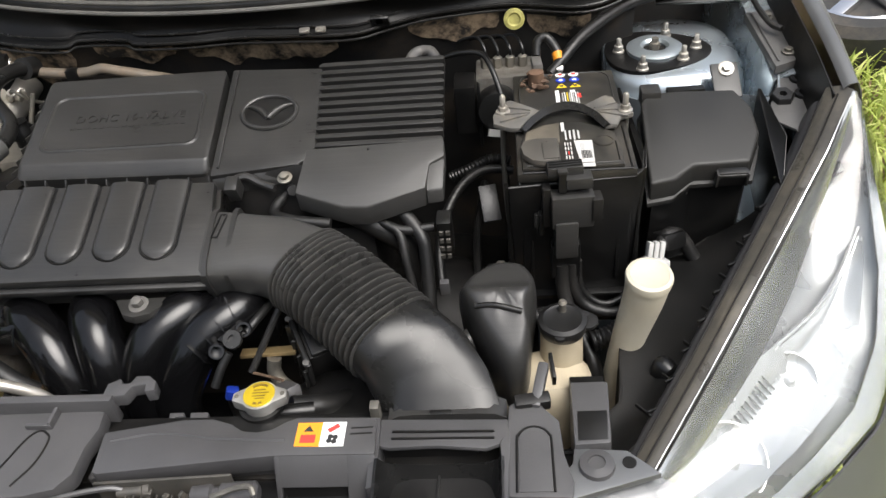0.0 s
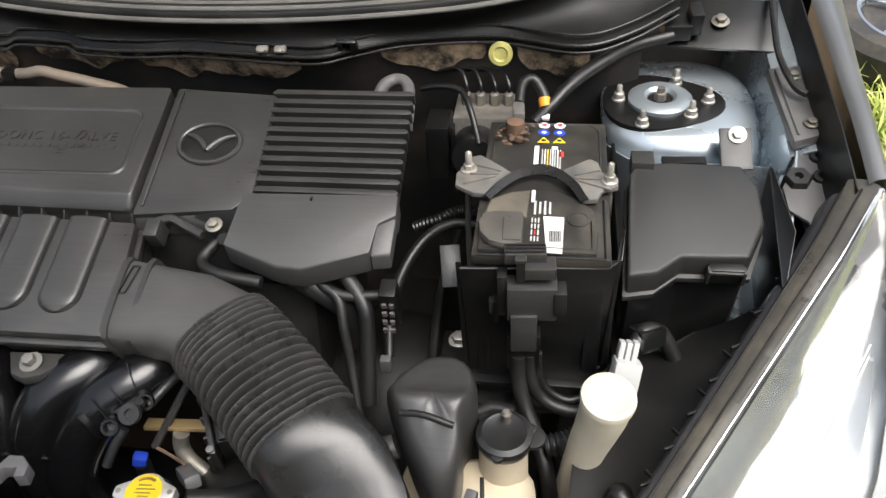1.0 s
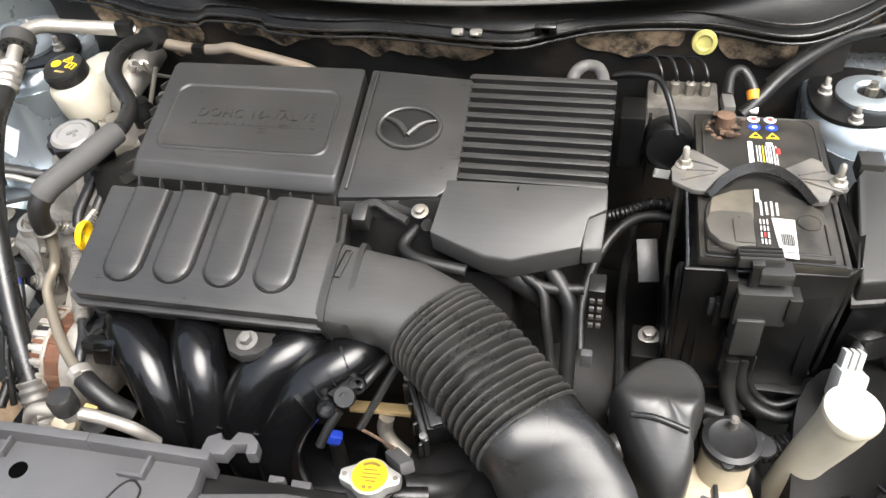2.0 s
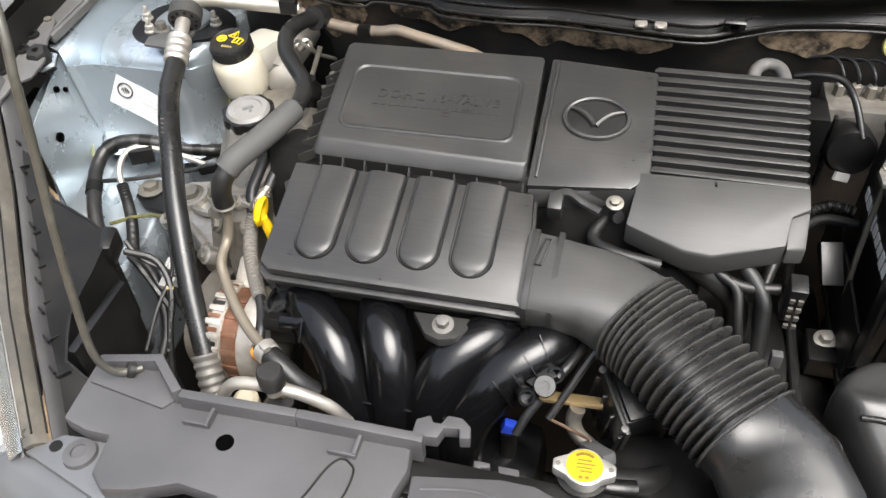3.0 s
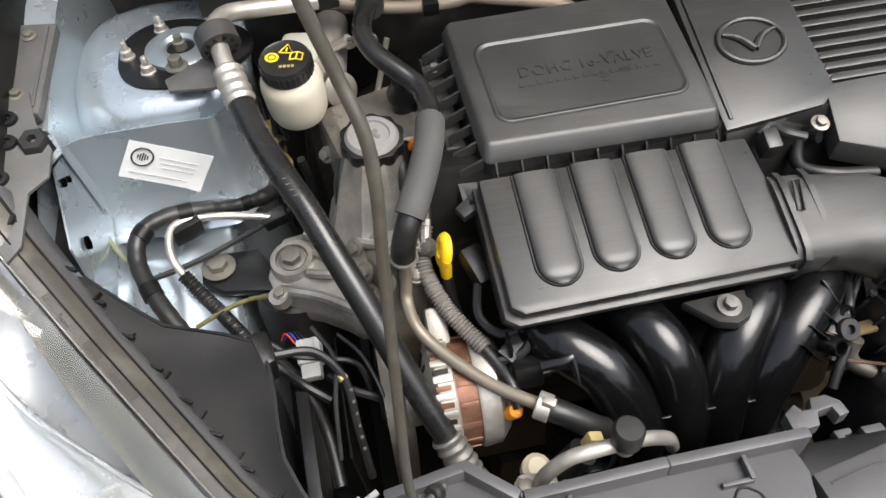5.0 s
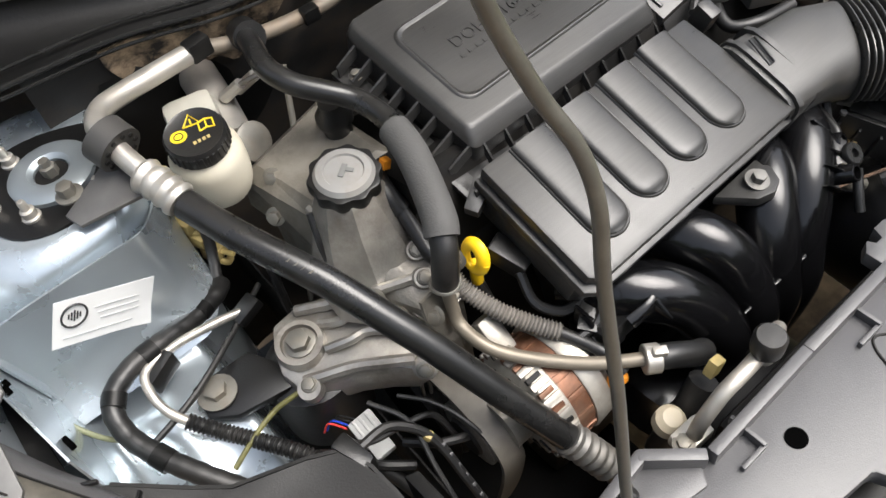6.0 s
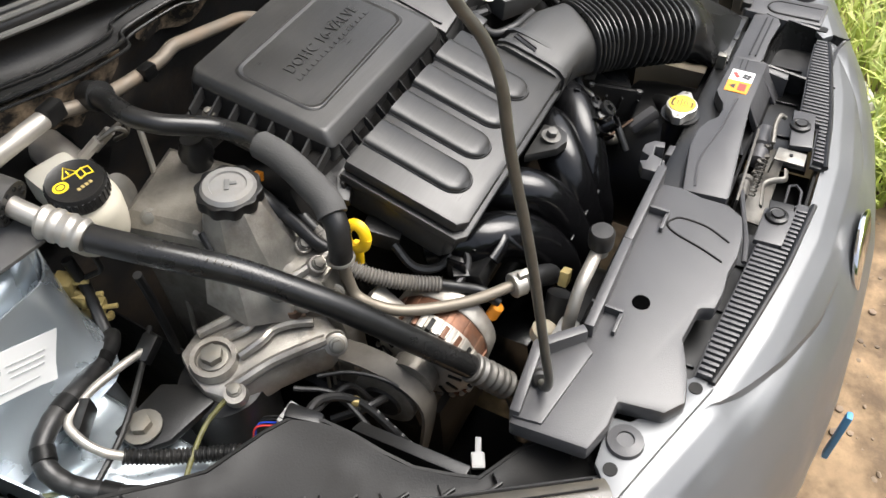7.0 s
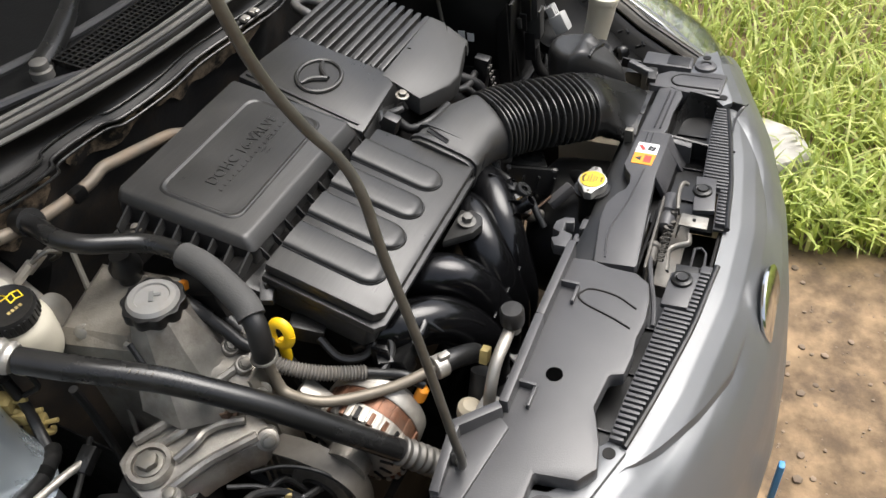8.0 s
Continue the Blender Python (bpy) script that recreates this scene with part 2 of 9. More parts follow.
def rounded(w, h, r, n=5, cx=0.0, cy=0.0):
    out = []
    for qx, qy, a in ((1, 1, 0), (-1, 1, 90), (-1, -1, 180), (1, -1, 270)):
        for k in range(n + 1):
            t = radians(a + 90 * k / n)
            out.append((cx + qx * (w / 2 - r) + r * math.cos(t), cy + qy * (h / 2 - r) + r * math.sin(t)))
    return out


def loft(bm, rings, cap=True, closed=True):
    rows = [[bm.verts.new(p) for p in r] for r in rings]
    n = len(rows[0])
    for a, b in zip(rows, rows[1:]):
        for i in range(n if closed else n - 1):
            j = (i + 1) % n
            bm.faces.new((a[i], a[j], b[j], b[i]))
    if cap:
        bm.faces.new(rows[0][::-1])
        bm.faces.new(rows[-1])
    return bm


def lathe(bm, profile, m, n=24):
    """Radius and height pairs turned about z, laid by m."""
    rings = [[m @ Vector((max(r, 1e-5) * math.cos(2 * math.pi * k / n), max(r, 1e-5) * math.sin(2 * math.pi * k / n), z)) for k in range(n)] for r, z in profile]
    return loft(bm, rings)


def spline(points, n=8):
    """A smooth line through the points."""
    p = [Vector(q) for q in points]
    if len(p) < 3:
        return [p[0].lerp(p[1], k / n) for k in range(n + 1)]
    p = [2 * p[0] - p[1], *p, 2 * p[-1] - p[-2]]
    out = []
    for a, b, c, d in zip(p, p[1:], p[2:], p[3:]):
        for k in range(n):
            t = k / n
            out.append(0.5 * (2 * b + (c - a) * t + (2 * a - 5 * b + 4 * c - d) * t * t + (3 * b - a - 3 * c + d) * t**3))
    return out + [p[-2]]


def tube(bm, points, r, seg=10, smooth=6, ribs=None, oval=1.0):
    """A pipe along the points. r: a radius or one for each point; ribs: (pitch, depth) of a corrugation."""
    line = spline(points, smooth) if smooth else [Vector(q) for q in points]
    if ribs:
        dense, step = [], ribs[0] / 6
        for a, b in zip(line, line[1:]):
            k = max(1, int((b - a).length / step))
            dense += [a.lerp(b, i / k) for i in range(k)]
        line = dense + [line[-1]]
    total, along = 0.0, [0.0]
    for a, b in zip(line, line[1:]):
        total += (b - a).length
        along.append(total)
    side, rings = None, []
    for i, q in enumerate(line):
        way = (line[min(i + 1, len(line) - 1)] - line[max(i - 1, 0)]).normalized()
        if side is None:
            side = way.orthogonal().normalized()
        side = (side - way * side.dot(way)).normalized()
        up = way.cross(side)
        s = along[i] / total
        if isinstance(r, (list, tuple)):
            k = s * (len(r) - 1)
            j = min(int(k), len(r) - 2)
            rad = r[j] + (r[j + 1] - r[j]) * (k - j)
        else:
            rad = r
        if ribs:
            rad += ribs[1] * math.sin(2 * math.pi * along[i] / ribs[0])
        rings.append([q + rad * (math.cos(2 * math.pi * k / seg) * side + oval * math.sin(2 * math.pi * k / seg) * up) for k in range(seg)])
    return loft(bm, rings)


def sheet(bm, fn, nu, nv, thick=0.002):
    """A curved panel: fn(u, v) for u, v in 0..1, with thickness to the back."""
    g = [[Vector(fn(i / nu, j / nv)) for j in range(nv + 1)] for i in range(nu + 1)]
    nrm = [[None] * (nv + 1) for _ in range(nu + 1)]
    for i in range(nu + 1):
        for j in range(nv + 1):
            du = g[min(i + 1, nu)][j] - g[max(i - 1, 0)][j]
            dv = g[i][min(j + 1, nv)] - g[i][max(j - 1, 0)]
            c = du.cross(dv)
            nrm[i][j] = c.normalized() if c.length > 1e-9 else Vector((0, 0, 1))
    a = [[bm.verts.new(p) for p in row] for row in g]
    b = [[bm.verts.new(g[i][j] - thick * nrm[i][j]) for j in range(nv + 1)] for i in range(nu + 1)]
    for i in range(nu):
        for j in range(nv):
            bm.faces.new((a[i][j], a[i + 1][j], a[i + 1][j + 1], a[i][j + 1]))
            bm.faces.new((b[i][j], b[i][j + 1], b[i + 1][j + 1], b[i + 1][j]))
    for i in range(nu):
        bm.faces.new((a[i][0], b[i][0], b[i + 1][0], a[i + 1][0]))
        bm.faces.new((a[i][nv], a[i + 1][nv], b[i + 1][nv], b[i][nv]))
    for j in range(nv):
        bm.faces.new((a[0][j], a[0][j + 1], b[0][j + 1], b[0][j]))
        bm.faces.new((a[nu][j], b[nu][j], b[nu][j + 1], a[nu][j + 1]))
    return bm


def along(points, u):
    """The place at u of 0..1 on the line through the points, by length."""
    p = [Vector(q) for q in points]
    steps = [(b - a).length for a, b in zip(p, p[1:])]
    s = u * sum(steps)
    for a, b, d in zip(p, p[1:], steps):
        if s <= d or b is p[-1]:
            return a.lerp(b, min(1, s / d))
        s -= d


def B():
    return bmesh.new()


def hexbolt(bm, at, way, r=0.006, h=0.006, flange=1.6):
    m = axis(at, way)
    lathe(bm, [(r * flange, 0), (r * flange, 0.0015), (r * 1.1, 0.0025), (r * 1.02, 0.0025)], m, 18)
    prism(bm, circle(r, 6), 0.002, h, m, 0.0006)
    return bm


def bolt(at, way, r=0.006, h=0.006, material=None, name="bolt", parent=None, flange=1.6, label=""):
    return part(name, hexbolt(B(), at, way, r, h, flange), material or M_ZINC, parent, label)


# SCENE BODY

# ---- ground ----
def spread(n, near, far):
    """Places along an axis, close together in the middle."""
    t = np.linspace(-1, 1, n)
    return np.sign(t) * (near * np.abs(t) + far * np.abs(t) ** 9)


gx, gy = spread(91, 3.2, 70), spread(91, 3.2, 70)
bm = B()
gv = [[bm.verts.new((x, y + 0.6, 0.012 * noise.noise((x * 2.1, y * 2.1, 0)) + 0.006 * noise.noise((x * 9, y * 9, 3)))) for y in gy] for x in gx]
for i in range(90):
    for j in range(90):
        bm.faces.new((gv[i][j], gv[i + 1][j], gv[i + 1][j + 1], gv[i][j + 1]))
solo("ground", bm, M_GROUND, "bare brown dirt yard with small stones", "ground", kind="structure", sharp=180)


def blades(name, spots, lo, hi, width, colours, label):
    """Grass: bent three-piece blades, standing on the spots."""
    rng = np.random.default_rng(7)
    verts, faces = [], []
    for x, y in spots:
        h, a, lean = rng.uniform(lo, hi), rng.uniform(0, 6.283), rng.uniform(0.25, 1.1)
        w, c, s = width * rng.uniform(0.6, 1.3), math.cos(a), math.sin(a)
        k = len(verts)
        for t in (0.0, 0.4, 0.75):
            out, up = lean * h * t * t, h * t * (1 - 0.30 * lean * t)
            ww = w * (0.75 if t == 0 else 1 - 0.45 * t)
            verts += [(x + c * out - s * ww, y + s * out + c * ww, up), (x + c * out + s * ww, y + s * out - c * ww, up)]
        verts.append((x + c * lean * h, y + s * lean * h, h * (1 - 0.30 * lean) - 0.1 * h * lean))
        faces += [(k, k + 1, k + 3, k + 2), (k + 2, k + 3, k + 5, k + 4), (k + 4, k + 5, k + 6)]
    me = bpy.data.meshes.new(name)
    me.from_pydata(verts, [], faces)
    m = bpy.data.materials.new(name + "_blades")
    m.use_nodes = True
    nt = m.node_tree
    b, geo, rp = nt.nodes["Principled BSDF"], nt.nodes.new("ShaderNodeNewGeometry"), nt.nodes.new("ShaderNodeValToRGB")
    rp.color_ramp.elements[0].color, rp.color_ramp.elements[1].color = (*colours[0], 1), (*colours[1], 1)
    e = rp.color_ramp.elements.new(0.55)
    e.color = (*colours[2], 1)
    nt.links.new(geo.outputs["Random Per Island"], rp.inputs[0])
    nt.links.new(rp.outputs[0], b.inputs["Base Color"])
    b.inputs["Roughness"].default_value = 0.5
    thin = nt.nodes.new("ShaderNodeBsdfTranslucent")
    mx = nt.nodes.new("ShaderNodeMixShader")
    mx.inputs[0].default_value = 0.35
    nt.links.new(rp.outputs[0], thin.inputs[0])
    nt.links.new(b.outputs[0], mx.inputs[1])
    nt.links.new(thin.outputs[0], mx.inputs[2])
    nt.links.new(mx.outputs[0], nt.nodes["Material Output"].inputs["Surface"])
    me.materials.append(m)
    return tagged(new(name, me), label, "grass", kind="stuff")


rng = np.random.default_rng(3)
lawn = []
while len(lawn) < 46000:
    x, y = 0.8 + 6.0 * rng.uniform() ** 2.2, 1.2 + 4.6 * rng.uniform(-1, 1) * rng.uniform(0.35, 1)
    edge = 0.90 + 0.10 * noise.noise((y * 2.3, 5, 0)) + 0.06 * noise.noise((y * 8, 9, 0))
    near = 1.0
    if x > edge and rng.uniform() < near and not (abs(x - 1.20) < 0.13 and abs(y - 0.0) < 0.14):
        lawn.append((x, y))
GREENS = ((0.24, 0.31, 0.06), (0.70, 0.70, 0.27), (0.46, 0.54, 0.12))
blades("lawn_grass", lawn, 0.07, 0.20, 0.0055, GREENS, "long bright green unmown grass beside the dirt")
tufts = []
for cx, cy, n, r in ((-1.72, 1.46, 240, 0.16), (-1.55, 1.05, 160, 0.14), (-1.50, 0.62, 150, 0.10), (-2.2, 2.3, 300, 0.35), (-1.35, 0.9, 60, 0.06)):
    for _ in range(n):
        a, q = rng.uniform(0, 6.283), r * rng.uniform() ** 0.5
        tufts.append((cx + q * math.cos(a), cy + q * math.sin(a)))
blades("grass_tufts", tufts, 0.04, 0.13, 0.004, ((0.22, 0.20, 0.05), (0.45, 0.36, 0.14), (0.28, 0.27, 0.07)), "thin yellowish grass tufts on the dirt")

# pebbles and litter on the dirt
bm = B()
for _ in range(1100):
    x, y = (rng.uniform(0.1, 1.0), rng.uniform(-1.0, 0.0)) if rng.uniform() < 0.6 else (rng.uniform(-2.4, -1.1), rng.uniform(0.2, 2.2))
    r = 0.002 + 0.009 * rng.uniform() ** 4
    bmesh.ops.create_icosphere(bm, subdivisions=1, radius=r, matrix=Matrix.Translation((x, y, 0.012 * noise.noise((x * 2.1, (y - 0.6) * 2.1, 0)) + r * 0.2)) @ Matrix.Rotation(rng.uniform(0, 6), 4, "Z") @ Matrix.Diagonal((1, rng.uniform(0.6, 1.3), rng.uniform(0.4, 0.8), 1)))
solo("pebbles", bm, M_PEBBLE, "small pale pebbles scattered on the dirt", "pebbles", kind="stuff")

bm = B()
loft(bm, [[(1.20 + r * math.cos(a) * 1.0 + 0.012 * math.sin(3 * a), 0.0 + 1.30 * r * math.sin(a) + 0.01 * math.cos(5 * a), z) for a in np.linspace(0, 6.283, 29)[:-1]]
          for r, z in ((0.125, -0.01), (0.13, 0.05), (0.120, 0.075), (0.10, 0.085))])
solo("flat_stone", bm, M_STONE, "flat pale concrete stone half hidden in the grass", "stone")
bm = box(B(), (-1.80, 1.62, 0.045), (0.22, 0.12, 0.09), (3, 2, 34), 0.008)
solo("brick", bm, M_WOOD, "weathered tan brick lying on the dirt", "brick")
bm = box(B(), (-1.66, 1.60, 0.10), (0.035, 0.26, 0.03), (6, 0, -38), 0.004)
solo("wooden_stick", bm, M_LABEL, "pale peeled wooden stick leaning on a brick", "stick")
bm = box(B(), (-1.86, 1.40, 0.012), (0.05, 0.06, 0.012), (0, 8, 20), 0.004)
solo("litter_wrapper", bm, mat("purple_wrapper", (0.30, 0.27, 0.55), 0.4, var=0.5, scale=60), "small crumpled purple and white wrapper", "litter")
bm = box(B(), (-2.25, 2.55, 0.45), (1.5, 0.10, 0.9), (0, 0, 40), 0.02)
solo("brown_wall", bm, mat("brown_wall_paint", (0.10, 0.06, 0.04), 0.8), "low dark brown wall at the edge of the yard", "wall", kind="structure")

# distant trees round the yard
bm = B()
for k in range(96):
    a0 = 2 * math.pi * k / 96
    h = 5.6 + 2.4 * noise.noise((k * 0.35, 1, 0)) + 2.0 * noise.noise((k * 1.3, 7, 0))
    h *= 1.0 - 0.55 * max(0.0, math.cos(a0 - 1.0)) ** 2  # lowered behind the grass so fender and covers reflect more sky
    gap = noise.noise((k * 0.22, 4, 2))
    for j in range(11):
        r = 13 + 1.2 * rng.uniform(-1, 1)
        z = (0.3 + 0.95 * h * j / 10) * (0.75 if gap > 0.25 else 1.0)
        bmesh.ops.create_icosphere(bm, subdivisions=1, radius=0.75 + 0.35 * rng.uniform(), matrix=Matrix.Translation((r * math.cos(a0 + 0.03 * rng.uniform(-1, 1)), r * math.sin(a0), z)) @ Matrix.Rotation(rng.uniform(0, 6), 4, "Z") @ Matrix.Diagonal((0.8, 1.15, rng.uniform(0.6, 1.0), 1)))
solo("backdrop", bm, mat("far_foliage", (0.05, 0.085, 0.02), 0.8, var=0.5, scale=2, grain=6, bump=1.0), "dark green trees around the yard", "trees", kind="structure", sharp=20)

# a loose alloy wheel lying in the grass
wheel = thing("loose_wheel", (1.62, 2.35, 0.0), "silver alloy wheel with a worn tyre lying in grass", "wheel")
wm = pose(1.62, 2.35, 0.14, 10, -8, 0)
part("tyre", lathe(B(), [(0.20, -0.10), (0.27, -0.105), (0.302, -0.08), (0.31, -0.02), (0.31, 0.02), (0.302, 0.08), (0.27, 0.105), (0.215, 0.10), (0.20, 0.06)], wm, 48), M_TYRE, wheel)
rim = part("rim", lathe(B(), [(0.19, -0.08), (0.205, 0.06), (0.218, 0.102), (0.212, 0.106), (0.195, 0.085), (0.18, 0.03), (0.17, -0.06)], wm, 48), M_CHROME, wheel, "silver alloy rim")
for k in range(5):
    a = 2 * math.pi * k / 5
    bm = box(B(), (0.115, 0, 0.075), (0.17, 0.052, 0.03), (0, 6, 0), 0.008, wm @ Matrix.Rotation(a, 4, "Z"))
    part("spoke", bm, M_CHROME, rim)
part("hub", lathe(B(), [(0.055, 0.04), (0.055, 0.08), (0.035, 0.095), (0.01, 0.097)], wm, 24), M_CHROME, rim)


# ---- body shell ----
def fender(s):
    top = [(0.747, 0.436, 0.893), (0.745, 0.50, 0.913), (0.744, 0.60, 0.930), (0.747, 0.75, 0.945), (0.762, 1.25, 0.99)]
    prof = [(-0.020, -0.050), (-0.016, -0.012), (-0.008, -0.001), (0.004, 0.001), (0.022, -0.009), (0.042, -0.034), (0.057, -0.08), (0.068, -0.16), (0.078, -0.30), (0.075, -0.48)]

    def fn(u, v):
        p = along(top, u)
        k = v * (len(prof) - 1)
        j = min(int(k), len(prof) - 2)
        dx = prof[j][0] + (prof[j + 1][0] - prof[j][0]) * (k - j)
        dz = prof[j][1] + (prof[j + 1][1] - prof[j][1]) * (k - j)
        back = max(0, -dz - 0.10) * 0.35 * (1 - u)
        if dx > 0:
            dx *= min(1.0, 0.30 + 0.70 * (p.y - 0.436) / 0.40)
        return (s * (p.x + dx), p.y + back, p.z + dz + (0.020 if s < 0 else 0.0))

    root = thing("fender", (s * 0.78, 0.7, 0.45), "silver grey metallic front fender beside the open engine bay", "fender", "front fenders")
    part("fender_skin", sheet(B(), lambda u, v: fn(u, 0.17 + 0.83 * v), 20, 22, 0.0015 * s), M_PAINT, root)
    # black instead of body paint: the gap's shade is put into the flange colour
    part("inner_flange", sheet(B(), lambda u, v: (fn(u, 0)[0] - s * 0.010 * (1 - v), fn(u, 0)[1], fn(u, 0)[2] - 0.03 + 0.068 * v), 20, 4, 0.0015 * s), M_BLACK, root, "inner flange, shade of the gap put into its black")


fender(1)
fender(-1)

# lens edges of the two sides; the body stands a little higher at the timing end
LAMPS = {
    1: ([(0.463, 0.037, 0.708), (0.55, 0.165, 0.730), (0.65, 0.31, 0.775), (0.715, 0.395, 0.832), (0.745, 0.434, 0.887)],
        [(0.52, 0.012, 0.655), (0.616, 0.064, 0.632), (0.672, 0.110, 0.627), (0.733, 0.166, 0.634), (0.778, 0.245, 0.657), (0.794, 0.322, 0.702), (0.782, 0.384, 0.772), (0.755, 0.432, 0.872)]),
    -1: ([(0.450, 0.040, 0.732), (0.556, 0.165, 0.764), (0.662, 0.31, 0.806), (0.724, 0.395, 0.856), (0.750, 0.434, 0.905)],
         [(0.53, 0.005, 0.680), (0.620, 0.040, 0.668), (0.685, 0.092, 0.670), (0.752, 0.176, 0.690), (0.798, 0.264, 0.724), (0.806, 0.338, 0.780), (0.780, 0.388, 0.850), (0.759, 0.433, 0.900)]),
}


def headlight(s):
    INNER, OUTER = LAMPS[s]
    root = thing("headlight", (s * 0.65, 0.2, 0.6), "large swept-back headlight with a clear plastic lens", "headlight", "headlights")

    def surf(u, v, depth):
        a, b = along(INNER, u), along(OUTER, u)
        p = a.lerp(b, v)
        k = math.sin(math.pi * v) ** 0.8 * (1 - u**6) * min(1, 0.35 + 3 * u)
        n = Vector((0.45, -0.55, 0.70))
        return (s * (p.x + n.x * depth * k), p.y + n.y * depth * k, p.z + n.z * depth * k)

    lens = part("lens", sheet(B(), lambda u, v: surf(u, v, 0.040), 30, 18, 0.003 * s), M_LENS, root, "clear plastic lens")
    lens.visible_shadow = False

    def bowl(u, v):
        w = 0.14 + 0.80 * v
        d = -0.060 - 0.012 * math.sin(9.4 * u) * math.sin(math.pi * v)
        return surf(u, w, d)

    def shell(u, v):
        x, y, z = surf(u, v, -0.085)
        return (x, y, z - 0.008)

    part("back_shell", sheet(B(), shell, 26, 16, 0.003 * s), M_BLACK, root, "black lamp housing shell", sharp=80)
    part("reflector", sheet(B(), bowl, 30, 18, 0.002 * s), M_REFLECT, root, "silver inner reflector, lens glare put into its pale colour", sharp=80)

    # added silver strip that stands for the sky reflected in the lens edge
    def strip(u, v):
        x, y, z = surf(u, 0.02 + 0.21 * v, -0.012)
        return (x, y, z - 0.004 + 0.003 * math.sin(math.pi * v))

    part("sheen_strip", sheet(B(), strip, 30, 6, 0.003 * s), M_BEZEL, root, "added bright strip in place of the sky reflection at the lens edge", sharp=80)

    def rim(u, v):
        x, y, z = surf(0.02 + 0.95 * u, 0.86 + 0.13 * v, -0.010)
        return (x, y, z - 0.003)

    part("outer_bezel", sheet(B(), rim, 30, 4, 0.003 * s), M_BEZEL, root, "bright silver outer trim strip", sharp=80)

    def wing(u, v):
        w = 0.04 + 0.70 * u
        lo, hi = 0.22 + 0.54 * max(0.0, (w - 0.34) / 0.40) ** 1.1, 0.80
        return surf(w, lo + (hi - lo) * v, -0.026 - 0.016 * math.sin(math.pi * v))

    band = part("chrome_wing", sheet(B(), wing, 30, 12, 0.002 * s), M_WING, root, "bright chrome reflector wing", sharp=80)
    for cu, cv, r in ((0.20, 0.62, 0.040), (0.52, 0.55, 0.030)):
        c = Vector(wing(cu, cv))
        m = axis(c, (0.20 * s, -0.55, 0.80))
        lamp = part("lamp_bowl", lathe(B(), [(r, 0.001), (r * 1.04, 0.004), (r, 0.007), (r * 0.9, 0.004), (r * 0.62, 0.0015), (r * 0.3, 0.001), (r * 0.26, 0.006), (r * 0.05, 0.009)], m, 36), M_WING, root, "round lamp bowl, lens glare put into its pale colour", sharp=60)
        part("bowl_rim", tube(B(), [m @ Vector((r * 1.03 * math.cos(a), r * 1.03 * math.sin(a), 0.005)) for a in np.linspace(0, 6.283, 40)], 0.0014, 6, 1), M_WING, lamp)
    for k in range(10):
        a, b = surf(0.255 + 0.013 * k, 0.40, -0.037), surf(0.250 + 0.013 * k, 0.52, -0.038)
        part("flute", tube(B(), [a, b], 0.0016, 6, 2), M_BEZEL, band)
    ridge = [surf(0.34 + 0.42 * k, 0.24 + 0.54 * k, -0.030) for k in (0, 0.25, 0.5, 0.75, 1.0)]
    part("divider", tube(B(), ridge, 0.0030, 10), M_REFLECT, root, "grey divider between lamp chambers")

    def flange(u, v):
        p, q = along(INNER, u), along(INNER, min(1, u + 0.01) if u < 0.99 else 0.99)
        t = (q - p) if u < 0.99 else (p - q)
        side = Vector((t.y, -t.x, 0)).normalized()
        w = 0.022 + 0.008 * u
        return (s * (p.x - side.x * w * v), p.y - side.y * w * v, p.z - 0.006 * v + 0.004 * math.sin(math.pi * v))

    part("seal_strip", sheet(B(), flange, 40, 4, 0.006 * s), M_SEAL, root, "dusty grey sealing strip along the lens")

    def hous(u, v):
        w = 0.022 + 0.008 * u
        p, q = along(INNER, u * 0.98), along(INNER, u * 0.98 + 0.02)
        t = q - p
        side = Vector((t.y, -t.x, 0)).normalized()
        x, y, z = p.x - side.x * (w + 0.002 + 0.016 * v), p.y - side.y * (w + 0.002 + 0.016 * v), p.z - 0.012 - 0.035 * v * v
        return (s * x, y, z)

    bm = B()
    for k in range(64):
        a, b = Vector(flange(0.52 + 0.24 * k / 64, 0.12)), Vector(flange(0.52 + 0.24 * k / 64, 0.40))
        tube(bm, [a + Vector((0, 0, 0.0004)), b + Vector((0, 0, 0.0001))], 0.0005, 4, 1)
    part("ribbing", bm, M_SEAL, root, "fine cross ribs on the sealing strip")
    rim_ = part("housing", sheet(B(), hous, 40, 4, 0.003 * s), M_SUPPORT, root, "grey headlight housing edge")
    for w_ in (0.0, 0.45, 1.0):
        part("seal_line", tube(B(), [(lambda q: (q[0], q[1], q[2] + 0.0012))(flange(0.02 + 0.96 * k / 30, w_)) for k in range(31)], 0.0010, 6, 1), M_BEZEL if w_ == 0.0 else M_DEEP, rim_)
    for k in range(9):
        p = Vector(hous(0.18 + 0.08 * k, 0.55))
        part("tab", box(B(), (p.x, p.y, p.z + 0.002), (0.0028, 0.016, 0.005), (0, 0, -s * 62), 0.0008), M_BLACK, rim_)
    return root


headlight(1)
headlight(-1)


# front bumper skin with the painted grille surround
EDGE = [(-0.47, 0.050), (-0.40, 0.030), (-0.303, -0.002), (-0.199, -0.024), (-0.06, -0.040), (0.06, -0.040), (0.199, -0.024), (0.303, -0.002), (0.40, 0.030), (0.47, 0.050)]


BROW = [(0.0, 0.0), (0.018, -0.005), (0.036, -0.016), (0.050, -0.032), (0.064, -0.054), (0.080, -0.082), (0.096, -0.125), (0.115, -0.25), (0.10, -0.42), (0.06, -0.50)]


